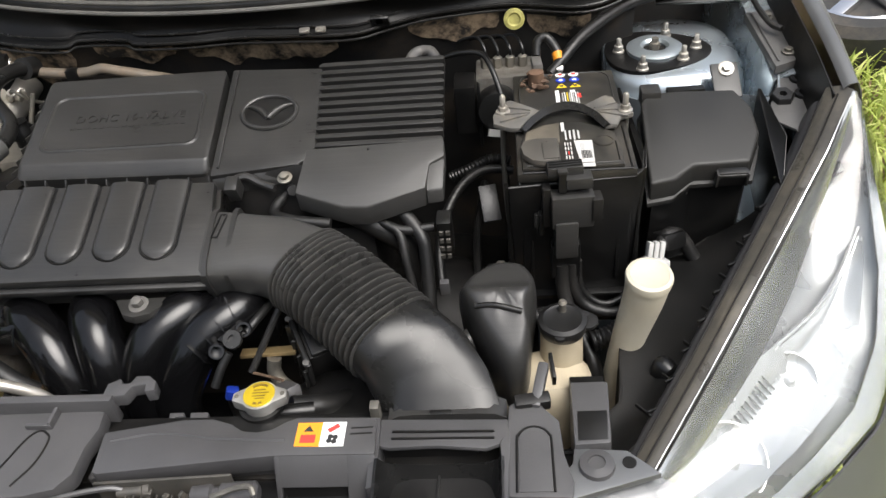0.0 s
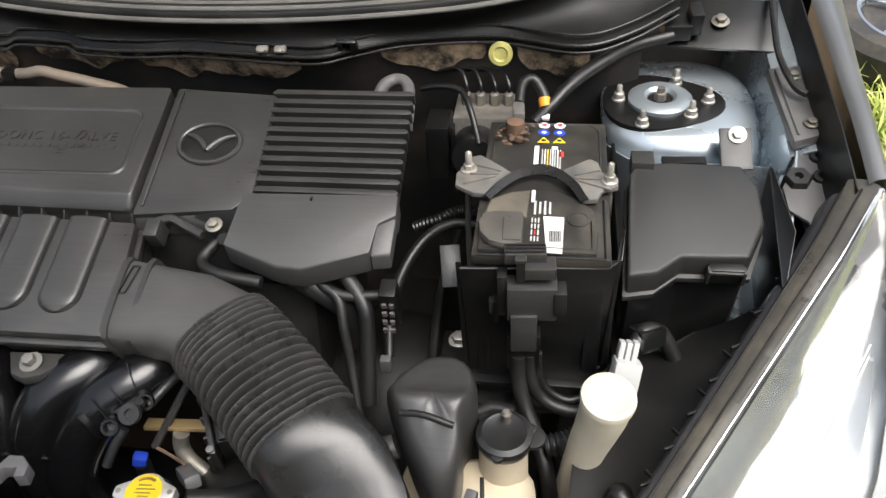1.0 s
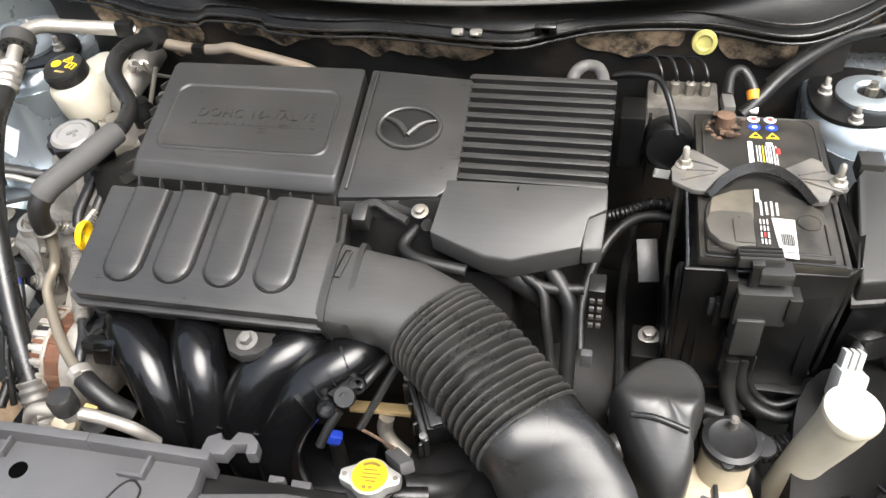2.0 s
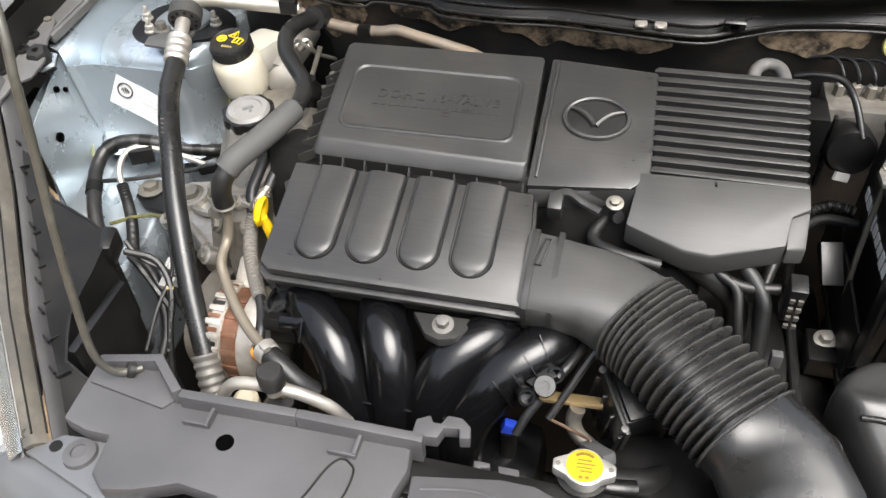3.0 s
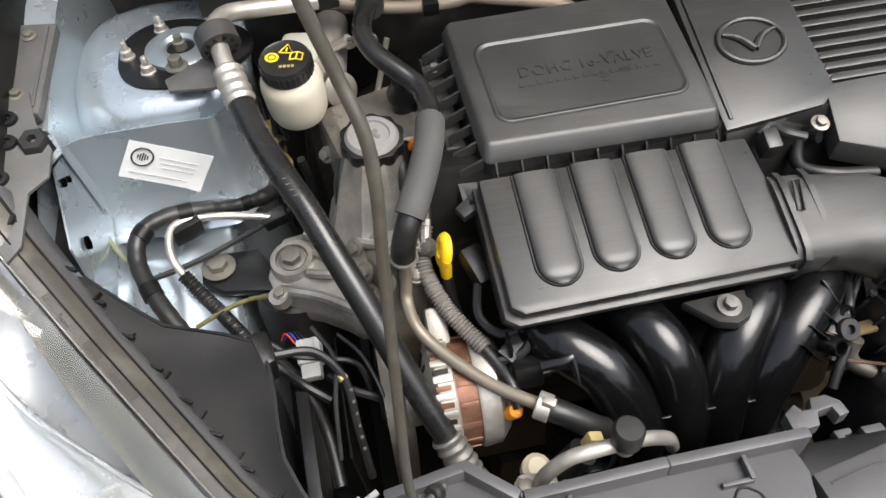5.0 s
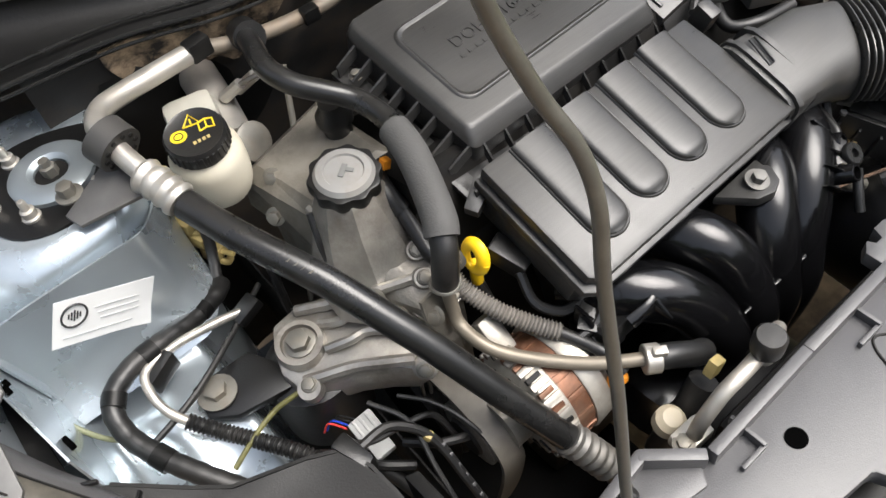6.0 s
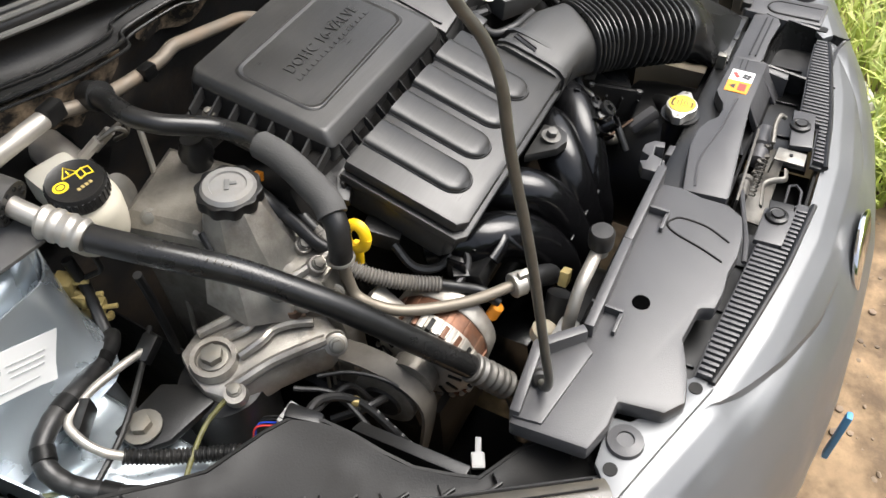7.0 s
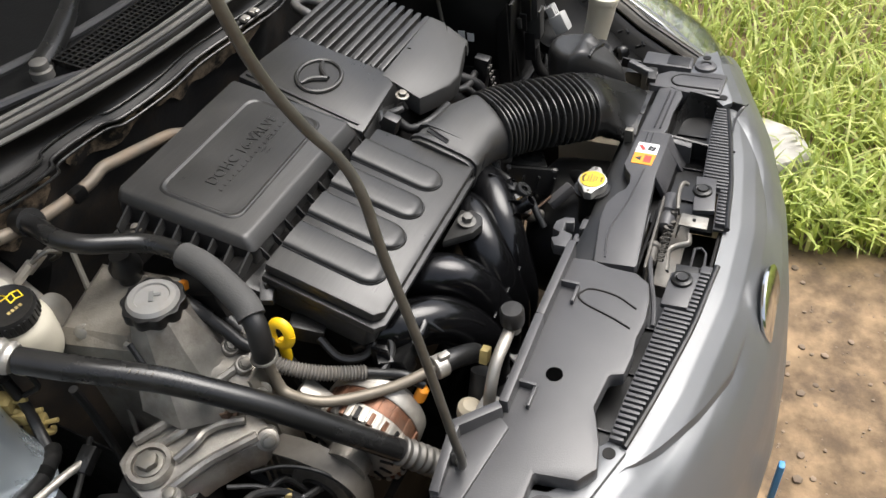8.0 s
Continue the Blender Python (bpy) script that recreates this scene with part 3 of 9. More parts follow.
def bumper_point(u, v):
    """The skin from its rear edge forwards and down; the upper panel ends in a swept crease."""
    x, y = along([(a, b, 0) for a, b in EDGE], u)[:2]
    mid = 1 - (x / 0.47) ** 2
    f, ax = 0.55 + 0.45 * mid, abs(x)
    c = 0.006 + 0.046 * min(1.0, max(0.0, (0.310 - ax) / 0.19)) ** 0.8
    j = next(n for n in range(6) if BROW[n + 1][0] * f >= c)
    kc = j + (c / f - BROW[j][0]) / (BROW[j + 1][0] - BROW[j][0])
    w = min(1.0, max(0.0, (ax - 0.075) / 0.05)) * min(1.0, max(0.0, (0.310 - ax) / 0.05))
    if v < 0.35:
        k, drop = kc * v / 0.35, 0.0
    elif v < 0.40:
        k, drop = kc + 0.06 * (v - 0.35) / 0.05, w * (v - 0.35) / 0.05
    else:
        q = ((v - 0.40) / 0.60) ** 1.25
        k = kc + 0.06 + (8.999 - kc - 0.06) * q
        drop = w * max(0.0, 1 - (k - kc - 0.06) / 1.7) ** 1.5
    j = int(k)
    dy = BROW[j][0] + (BROW[j + 1][0] - BROW[j][0]) * (k - j)
    dz = BROW[j][1] + (BROW[j + 1][1] - BROW[j][1]) * (k - j)
    return (x * (1 + 0.30 * min(1, k / 5.6)), y - dy * f, 0.712 + 0.012 * mid + dz - 0.014 * drop)


bumper = thing("front_bumper", (0, -0.1, 0.25), "silver grey metallic front bumper, dusty", "bumper")
part("bumper_skin", sheet(B(), bumper_point, 90, 80, -0.003), M_PAINT, bumper)
for s in (1, -1):
    def side(u, v, s=s):
        p = along(LAMPS[s][1], 0.02 + 0.80 * u)
        out = 0.004 + 0.05 * math.sin(math.pi * min(1.0, v * 0.8)) ** 0.7
        return (s * (p.x + out * (0.4 + 0.6 * u)), p.y - out * (1 - 0.8 * u), p.z - 0.004 - 0.42 * v)
    part("bumper_corner", sheet(B(), side, 24, 12, 0.003 * s), M_PAINT, bumper)
    out = 0.026 if s > 0 else 0.0
    poly = [(s * 0.424, 0.066), (s * 0.375, 0.070), (s * 0.372, 0.052), (s * 0.335, 0.018), (s * 0.310, 0.022), (s * 0.292, 0.006), (s * 0.305, -0.006), (s * 0.38, 0.018), (s * 0.452, 0.040)]
    flange_ = part("mounting_flange", prism(B(), [(x + out, y) for x, y in poly], 0.718, 0.7265, bev=0.002), M_PAINT, bumper, "painted corner mounting flange")
    part("flange_bolt", lathe(B(), [(0.017, 0.7265), (0.016, 0.731), (0.008, 0.733), (0.0075, 0.731)], Matrix.Translation((s * 0.394 + out, 0.049, 0)), 20), M_SUPPORT, flange_)
    # dark discs for the holes, shade put into their colour
    for hx, hy in ((0.424, 0.052), (0.313, 0.009)):
        part("bolt_hole", lathe(B(), [(0.0065, 0.7262), (0.0065, 0.7275)], Matrix.Translation((s * hx + out, hy, 0)), 14), M_DEEP, flange_)
badge = part("badge_plate", prism(B(), circle(0.055, 30, ry=0.042), 0, 0.006, axis((-0.0, -0.108, 0.660), (0, -0.95, 0.3)), 0.002), M_CHROME, bumper, "chrome oval badge plate")
part("plate_holder", box(B(), (-0.115, -0.165, 0.455), (0.012, 0.008, 0.10), (0, 0, 0), 0.003), mat("plate_blue", (0.05, 0.25, 0.5), 0.4), bumper, "blue edged number plate holder")


def grille_trim(s):
    root = thing("grille_trim", (s * 0.18, -0.01, 0.72), "dark grey ribbed plastic trim between support and bumper", "trim", "grille trims")
    end = 0.040 if s > 0 else 0.028
    outer = [(0.303, -0.003), (0.25, -0.014), (0.199, -0.023), (0.13, -0.034), (0.065, -0.040), (end, -0.0435)]
    inner = [(0.300, 0.014), (0.25, 0.012), (0.18, 0.006), (0.112, 0.001), (0.110, -0.022), (end, -0.027)]
    part("base", prism(B(), [(s * x, y) for x, y in outer + inner[::-1]], 0.722, 0.7265, bev=0.0008), M_SUPPORT, root)
    for k in range(37):
        x = 0.298 - 0.0070 * k
        if x < end + 0.004:
            break
        lo = np.interp(-x, [-p[0] for p in outer], [p[1] for p in outer]) + 0.003
        hi = np.interp(-x, [-p[0] for p in inner], [p[1] for p in inner]) - 0.0015
        part("slat", box(B(), (s * x, (lo + hi) / 2, 0.7300), (0.0040, hi - lo, 0.007), (0, 0, 0), 0.0008), M_SUPPORT, root)
    part("edge_bead", tube(B(), [(s * x, y, 0.729) for x, y in outer], 0.0035, 8), M_BLACK, root)
    quad = [(0.059, 0.002), (0.065, -0.024), (0.131, -0.016), (0.130, 0.010)] if s > 0 else [(-0.111, 0.005), (-0.109, -0.024), (-0.050, -0.028), (-0.057, 0.004)]
    fx, fy = (0.099, -0.003) if s > 0 else (-0.068, -0.010)
    pad = part("bolt_pad", prism(B(), quad, 0.727, 0.7345, bev=0.002), M_SUPPORT, root)
    part("push_fastener", lathe(B(), [(0.0125, 0.7345), (0.0120, 0.738), (0.0085, 0.7395), (0.0070, 0.7388), (0.0062, 0.741), (0.001, 0.741)], Matrix.Translation((fx, fy, 0)), 20), M_BLACK, pad)


grille_trim(1)
grille_trim(-1)

# hood latch in its well
M_LATCH = mat("dull_latch_steel", (0.11, 0.105, 0.095), 0.5, 0.6, var=0.3, scale=60, bump=0.3, dust=0.5, blot=30, dustcol=(0.10, 0.08, 0.06))
M_BRIGHT = mat("worn_zinc", (0.19, 0.183, 0.165), 0.45, 0.6, var=0.3, scale=70, bump=0.3, dust=0.5, blot=40, dustcol=(0.10, 0.08, 0.06))
latch = thing("hood_latch", (0.0, 0.01, 0.66), "zinc-plated hood latch with springs and release cable in a dark well", "latch")
# panels closing the latch well, its shade put into their black
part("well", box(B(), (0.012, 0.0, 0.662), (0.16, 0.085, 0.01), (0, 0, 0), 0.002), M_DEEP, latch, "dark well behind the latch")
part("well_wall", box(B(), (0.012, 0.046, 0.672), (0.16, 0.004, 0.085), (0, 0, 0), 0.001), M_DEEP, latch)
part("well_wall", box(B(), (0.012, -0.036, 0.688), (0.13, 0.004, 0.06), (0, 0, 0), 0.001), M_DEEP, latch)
part("base_plate", slab(B(), [(-0.056, 0.024, 0.706), (0.084, 0.034, 0.706), (0.086, 0.002, 0.702), (-0.054, 0.000, 0.702)], (0, 0, -0.003), 0.0008), M_LATCH, latch)
part("back_plate", slab(B(), [(-0.060, 0.036, 0.735), (0.075, 0.042, 0.736), (0.075, 0.042, 0.690), (-0.060, 0.036, 0.690)], (0, -0.003, 0), 0.0006), M_LATCH, latch)
plate = part("striker_plate", slab(B(), [(0.024, 0.013, 0.737), (0.046, 0.012, 0.738), (0.049, -0.020, 0.735), (0.028, -0.021, 0.734)], (0, 0, -0.0022), 0.0007), M_BRIGHT, latch, "pale plate with a hole")
# dark disc for the hole, no opening is cut
part("plate_hole", lathe(B(), [(0.0022, 0.7362), (0.0022, 0.7374), (0.001, 0.7374)], Matrix.Translation((0.038, -0.004, 0)), 12), M_DEEP, plate)
part("plate_fold", slab(B(), [(0.024, 0.013, 0.737), (0.046, 0.012, 0.738), (0.046, 0.014, 0.715), (0.024, 0.015, 0.714)], (0, -0.002, 0), 0.0005), M_BRIGHT, plate)
bend = [(0.012, -0.004, 0.735), (-0.004, -0.006, 0.735), (-0.010, 0.004, 0.734), (-0.020, 0.013, 0.733), (-0.040, 0.011, 0.733), (-0.056, 0.009, 0.732)]
part("bent_bracket", tube(B(), bend, 0.0036, 6, 3, oval=0.45), M_BRIGHT, latch, "pale bent bracket")
part("hook_bar", tube(B(), [(0.104, 0.016, 0.738), (0.100, 0.022, 0.742), (0.085, 0.024, 0.738), (0.060, 0.020, 0.730)], 0.0030, 8), M_BRIGHT, latch)
for k, (x, y) in enumerate(((0.074, 0.024), (0.058, 0.027), (0.044, 0.026), (0.028, 0.031), (0.010, 0.030), (-0.008, 0.033), (-0.026, 0.033))):
    part("lever", box(B(), (x, y - 0.003, 0.717 + 0.004 * (k % 2)), (0.006, 0.004 + 0.002 * (k % 3), 0.012), (10 * (k % 3) - 8, 14 - 9 * k % 31, 20 + 13 * k), 0.0012), M_LATCH, latch)
part("spring", tube(B(), [(-0.030 + 0.0016 * k, 0.024 + 0.0055 * math.cos(k * 1.3), 0.720 + 0.0045 * math.sin(k * 1.3)) for k in range(44)], 0.0010, 6, 2), M_LATCH, latch)
part("release_drum", lathe(B(), [(0.004, -0.034), (0.010, -0.031), (0.0115, -0.012), (0.0085, -0.010), (0.0085, -0.004), (0.012, -0.002), (0.012, 0.030), (0.007, 0.034), (0.001, 0.034)], axis((0.066, 0.032, 0.716), (1, 0.04, 0)), 20), M_SUPPORT, latch, "grey cylinder on the latch")
part("cable_end", lathe(B(), [(0.003, -0.016), (0.0062, -0.014), (0.0062, 0.010), (0.0085, 0.012), (0.0085, 0.018), (0.003, 0.020)], axis((-0.024, 0.033, 0.722), (1, 0.1, 0)), 16), M_LATCH, latch)
part("release_cable", tube(B(), [(-0.030, 0.033, 0.724), (-0.046, 0.031, 0.731), (-0.080, 0.022, 0.734), (-0.112, 0.012, 0.732), (-0.140, 0.006, 0.726)], 0.0030, 8), M_SUPPORT, latch, "grey release cable")
hexa = [(0.002, -0.013), (0.006, -0.020), (-0.002, -0.027), (-0.026, -0.029), (-0.036, -0.022), (-0.030, -0.014)]
part("hex_rim", tube(B(), [(x, y, 0.722) for x, y in hexa + hexa[:1]], 0.0016, 6, 1), M_SUPPORT, latch)
part("guide", slab(B(), [(-0.052, 0.000, 0.728), (-0.036, 0.002, 0.728), (-0.034, -0.024, 0.728), (-0.050, -0.026, 0.728)], (0, 0, -0.003), 0.0008), M_BLACK, latch)

# ---- radiator support cover ----
for s in (1, -1):
    ledge = [(s * 0.44, 0.09), (s * 0.44, 0.050), (s * 0.33, 0.010), (s * 0.20, -0.012), (s * 0.066, -0.026), (s * 0.066, 0.075), (s * 0.25, 0.085)]
    shelf = thing("grille_ledge", (s * 0.25, 0.03, 0.69), "dark plastic ledge below the grille trim", "trim", "grille ledges")
    part("shelf", prism(B(), ledge, 0.690, 0.696), M_BLACK, shelf)
    part("rear_lip", tube(B(), [(s * 0.44, 0.088, 0.697), (s * 0.25, 0.083, 0.697), (s * 0.068, 0.073, 0.697)], 0.0025, 6, 4), M_BLACK, shelf)
    for q in (0.12, 0.19, 0.27, 0.35):
        part("stiffener", box(B(), (s * q, 0.040 + 0.10 * (q - 0.2), 0.6975), (0.0025, 0.060, 0.004), (0, 0, 0), 0.0006), M_BLACK, shelf)
support = thing("radiator_support_cover", (0, 0.08, 0.70), "dark grey plastic cover over the radiator support", "cover")
left_half = [(-0.430, 0.146), (-0.352, 0.150), (-0.314, 0.120), (-0.190, 0.122), (-0.078, 0.123), (-0.074, 0.093), (-0.080, 0.070), (-0.080, 0.040), (-0.092, 0.022), (-0.120, 0.015), (-0.150, 0.013), (-0.178, 0.016), (-0.200, 0.014), (-0.228, 0.016),
             (-0.234, 0.030), (-0.276, 0.034), (-0.290, 0.028), (-0.316, 0.018), (-0.343, 0.012), (-0.362, 0.026), (-0.368, 0.066), (-0.394, 0.066), (-0.424, 0.074)]
part("deck", prism(B(), left_half, 0.722, 0.744, bev=0.005), M_SUPPORT, support)
part("lower_deck", prism(B(), [(-0.084, 0.122), (0.030, 0.126), (0.046, 0.122), (0.056, 0.110), (0.070, 0.104), (0.092, 0.104), (0.106, 0.112), (0.112, 0.124), (0.206, 0.118), (0.206, 0.066), (0.110, 0.066), (-0.084, 0.056)], 0.694, 0.712, bev=0.002), M_SUPPORT, support)
for x0, x1, y0 in ((-0.052, -0.020, 0.058), (0.010, 0.064, 0.050)):
    part("shelf_rim", prism(B(), [(x0, y0), (x1, y0 + 0.003), (x1 - 0.006, y0 + 0.020), (x0 + 0.006, y0 + 0.018)], 0.700, 0.7145, bev=0.002), M_SUPPORT, support)
panel = [(-0.071, 0.093), (-0.066, 0.045), (-0.060, 0.043), (0.030, 0.052), (0.113, 0.060), (0.212, 0.060), (0.209, 0.104), (0.128, 0.106), (0.117, 0.101), (0.104, 0.092), (0.090, 0.089), (0.074, 0.091), (0.063, 0.099), (0.040, 0.107), (0.009, 0.107)]
part("centre_panel", prism(B(), panel, 0.714, 0.7375, bev=0.0025), M_SUPPORT, support, "raised centre panel")
part("panel_ridge", tube(B(), [(-0.060, 0.082, 0.7372), (-0.010, 0.090, 0.7376), (0.050, 0.082, 0.7376), (0.120, 0.078, 0.7376)], 0.0018, 6, 4), M_SUPPORT, support)
for q in (0.084, 0.091):
    # black bars for the grooves, their shade put into the colour
    part("panel_groove_shade", box(B(), (0.196, q, 0.7376), (0.022, 0.0016, 0.0008), (0, 0, 2), 0), M_BLACK, support)
front = [((0.112, 0.060), (0.118, 0.060), (0.118, 0.034), (0.112, 0.036)), ((0.184, 0.060), (0.212, 0.060), (0.207, 0.030), (0.183, 0.031))]
for q in front:
    part("front_face", slab(B(), [(x, y, 0.736 if k < 2 else 0.690) for k, (x, y) in enumerate(q)], (0, 0.006, -0.004), 0.0015), M_SUPPORT, support)
part("front_face", slab(B(), [(0.117, 0.060, 0.736), (0.185, 0.060, 0.736), (0.185, 0.0435, 0.708), (0.117, 0.0435, 0.708)], (0, 0.006, -0.004), 0.0015), M_SUPPORT, support)
part("face_recess", slab(B(), [(0.116, 0.049, 0.710), (0.186, 0.049, 0.710), (0.186, 0.037, 0.688), (0.116, 0.037, 0.688)], (0, 0.004, -0.002)), M_BLACK, support)
rail = [(-0.423, 0.148, 0.754), (-0.352, 0.155, 0.765), (-0.313, 0.121, 0.762), (-0.191, 0.124, 0.762), (-0.066, 0.125, 0.760)]
for a, b in zip(rail, rail[1:]):
    a, b = Vector(a), Vector(b)
    d = (b - a).normalized()
    nrm = Vector((d.y, -d.x, 0)).normalized() * 0.010
    part("rear_lip", slab(B(), [a + nrm, b + nrm, b, a], (0, 0, -0.035), 0.002), M_SUPPORT, support, "raised rear lip")
for x in (-0.276, -0.126):
    part("lip_clip", box(B(), (x, 0.110, 0.748), (0.004, 0.032, 0.010), (0, 0, 0), 0.001), M_SUPPORT, support)
    part("lip_clip", box(B(), (x - 0.012, 0.095, 0.747), (0.028, 0.004, 0.007), (0, 0, 0), 0.001), M_SUPPORT, support)
hook = part("hose_hook", prism(B(), [(-0.078, 0.122), (-0.078, 0.140), (-0.066, 0.147), (-0.062, 0.140), (-0.054, 0.140), (-0.050, 0.150), (-0.036, 0.150), (-0.026, 0.142), (-0.024, 0.130), (-0.034, 0.128), (-0.036, 0.138), (-0.050, 0.136), (-0.054, 0.124)], 0.742, 0.758, None, 0.0015), M_SUPPORT, support, "open plastic hook")
# black disc on the deck, the drain's shade put into its colour
part("drain_hole", lathe(B(), [(0.0088, 0.7435), (0.0088, 0.7452)], Matrix.Translation((-0.252, 0.083, 0)), 20), M_HOLE, support)


def ring_line(bm, pts_, r=0.0012):
    return tube(bm, pts_, r, 6, 4)


arch = [(-0.138, 0.089), (-0.131, 0.080), (-0.133, 0.052), (-0.146, 0.026)]
arch = [(-0.176, 0.026), (-0.166, 0.050), (-0.157, 0.078), (-0.150, 0.089), (-0.144, 0.0915)] + arch
# dark bead laid on the deck for the groove's shade
part("arch_groove_shade", ring_line(B(), [(x + 0.009, y, 0.7443) for x, y in arch], 0.0012), M_DEEP, support, "arched moulded groove, its shade drawn as a dark bead")
part("step", prism(B(), [(-0.424, 0.144), (-0.356, 0.148), (-0.320, 0.118), (-0.330, 0.104), (-0.420, 0.118)], 0.742, 0.7475, bev=0.002), M_SUPPORT, support)
part("hole_boss", lathe(B(), [(0.0085, 0.710), (0.0085, 0.7165), (0.0045, 0.7165), (0.004, 0.712)], Matrix.Translation((0.036, 0.116, 0)), 18), M_SUPPORT, support)
part("rear_hook", prism(B(), [(-0.020, 0.120), (-0.022, 0.134), (-0.006, 0.134), (-0.006, 0.129), (-0.014, 0.128), (-0.013, 0.121)], 0.704, 0.716, bev=0.0012), M_SUPPORT, support)
part("rear_hook", prism(B(), [(0.004, 0.122), (0.002, 0.132), (0.022, 0.132), (0.024, 0.122)], 0.704, 0.718, bev=0.0015), M_SUPPORT, support)
part("side_block", prism(B(), [(0.403, 0.146), (0.441, 0.146), (0.436, 0.070), (0.401, 0.068)], 0.66, 0.733, bev=0.003), M_SUPPORT, support)
# black plate and block added for shade in and behind the side block
part("side_recess_shade", prism(B(), [(0.407, 0.108), (0.436, 0.108), (0.433, 0.074), (0.405, 0.073)], 0.732, 0.7336, bev=0.0006), M_BLACK, support)
part("side_block_shade", prism(B(), [(0.404, 0.172), (0.440, 0.172), (0.439, 0.147), (0.405, 0.147)], 0.66, 0.712, bev=0.002), M_BLACK, support)
part("side_deck", prism(B(), [(0.340, 0.118), (0.346, 0.123), (0.372, 0.118), (0.389, 0.098), (0.391, 0.060), (0.398, 0.030), (0.396, 0.012), (0.338, 0.014), (0.338, 0.090)], 0.70, 0.7325, bev=0.003), M_SUPPORT, support)
part("inner_tab", box(B(), (0.372, 0.138, 0.738), (0.011, 0.050, 0.012), (14, 0, -14), 0.003), M_SUPPORT, support)
part("inner_tab", box(B(), (0.364, 0.122, 0.732), (0.036, 0.014, 0.016), (8, 0, 8), 0.003), M_BLACK, support)
part("fork_tab", box(B(), (0.386, 0.160, 0.738), (0.004, 0.030, 0.016), (10, 0, 6), 0.001), M_BLACK, support)
arch = [(0.3635 + 0.0165 * math.cos(a), 0.074 + 0.017 * math.sin(a), 0.7328) for a in np.linspace(0, math.pi, 9)]
# dark bead again, the shade of the arch outline
part("arch_groove_shade", ring_line(B(), [(0.380, 0.018, 0.7328), *arch, (0.346, 0.018, 0.7328)], 0.0013), M_DEEP, support)
part("arch_panel", prism(B(), [(0.3785, 0.018), *[(0.3635 + 0.015 * math.cos(a), 0.074 + 0.0155 * math.sin(a)) for a in np.linspace(0, math.pi, 11)], (0.3485, 0.018)], 0.7315, 0.7338, bev=0.0008), M_SUPPORT, support)
warn = thing("warning_label", (0.155, 0.087, 0.736), "orange and white fan warning label on the support cover", "label")
LZ = 0.7377
part("orange_half", prism(B(), [(0.131, 0.070), (0.156, 0.069), (0.156, 0.098), (0.131, 0.098)], LZ, LZ + 0.0006), M_ORANGE, warn)
part("white_half", prism(B(), [(0.156, 0.069), (0.180, 0.069), (0.180, 0.098), (0.156, 0.098)], LZ, LZ + 0.0006), M_LABEL, warn)
part("triangle_mark", prism(B(), [(0.138, 0.087), (0.148, 0.087), (0.143, 0.0945)], LZ + 0.0006, LZ + 0.0010), M_PRINT, warn)
part("book_mark", prism(B(), [(0.136, 0.0735), (0.151, 0.0735), (0.151, 0.083), (0.136, 0.083)], LZ + 0.0006, LZ + 0.0010), M_RED, warn)
for k in range(4):
    a = 0.6 + 1.571 * k
    part("fan_mark", prism(B(), circle(0.0028, 10, 0.168 + 0.0036 * math.cos(a), 0.0775 + 0.0036 * math.sin(a)), LZ + 0.0006, LZ + 0.0010), M_PRINT, warn)
part("hand_mark", box(B(), (0.168, 0.0905, LZ + 0.0008), (0.012, 0.005, 0.0005), (0, 0, 35), 0), M_RED, warn)

# radiator, fan shroud and cap
radiator = thing("radiator", (0, 0.10, 0.25), "black radiator with plastic fan shroud behind it", "radiator")
part("core", box(B(), (0, 0.080, 0.48), (0.66, 0.04, 0.44), (0, 0, 0), 0.004), M_DEEP, radiator)
part("top_tank", box(B(), (0.0, 0.105, 0.695), (0.62, 0.045, 0.05), (0, 0, 0), 0.010), M_BLACK, radiator)
part("fan_shroud", box(B(), (0.02, 0.125, 0.52), (0.56, 0.03, 0.34), (0, 0, 0), 0.008), M_DEEP, radiator)
part("fan_ring", lathe(B(), [(0.135, 0), (0.135, 0.045), (0.128, 0.045), (0.125, 0)], axis((-0.16, 0.135, 0.46), (0, 1, 0)), 36), M_DEEP, radiator)
part("shroud_barrel", lathe(B(), [(0.112, 0.0), (0.108, 0.070), (0.104, 0.094), (0.092, 0.104), (0.060, 0.106), (0.030, 0.100)], axis((0.158, 0.130, 0.574), (0, 1, 0)), 44), M_BLACK, radiator, "round black barrel of the fan shroud", sharp=60)
part("filler_neck", lathe(B(), [(0.018, 0.668), (0.018, 0.716), (0.024, 0.720), (0.024, 0.724)], Matrix.Translation((0.080, 0.137, 0)), 24), M_BLACK, radiator)
part("neck_stub", tube(B(), [(0.080, 0.137, 0.706), (0.112, 0.141, 0.704), (0.130, 0.146, 0.700)], 0.009, 12), M_BLACK, radiator)
CAPM = Matrix.Translation((0.081, 0.137, 0)) @ Matrix.Rotation(0.06, 4, "Z") @ Matrix.Diagonal((0.79, 0.79, 1, 1))
hull = [(0.0245 * math.cos(a), 0.0245 * math.sin(a)) for a in np.linspace(-2.52, -0.62, 13)] + [(0.0325, -0.0085), (0.0365, -0.0060), (0.0365, 0.0060), (0.0325, 0.0085)] + [(0.0245 * math.cos(a), 0.0245 * math.sin(a)) for a in np.linspace(0.62, 2.52, 13)] + [(-0.0325, 0.0085), (-0.0365, 0.0060), (-0.0365, -0.0060), (-0.0325, -0.0085)]
M_CAPMETAL = mat("plated_cap", (0.60, 0.59, 0.56), 0.34, 0.8, var=0.12, scale=60, bump=0.1, dust=0.3, blot=40, dustcol=(0.34, 0.31, 0.25))
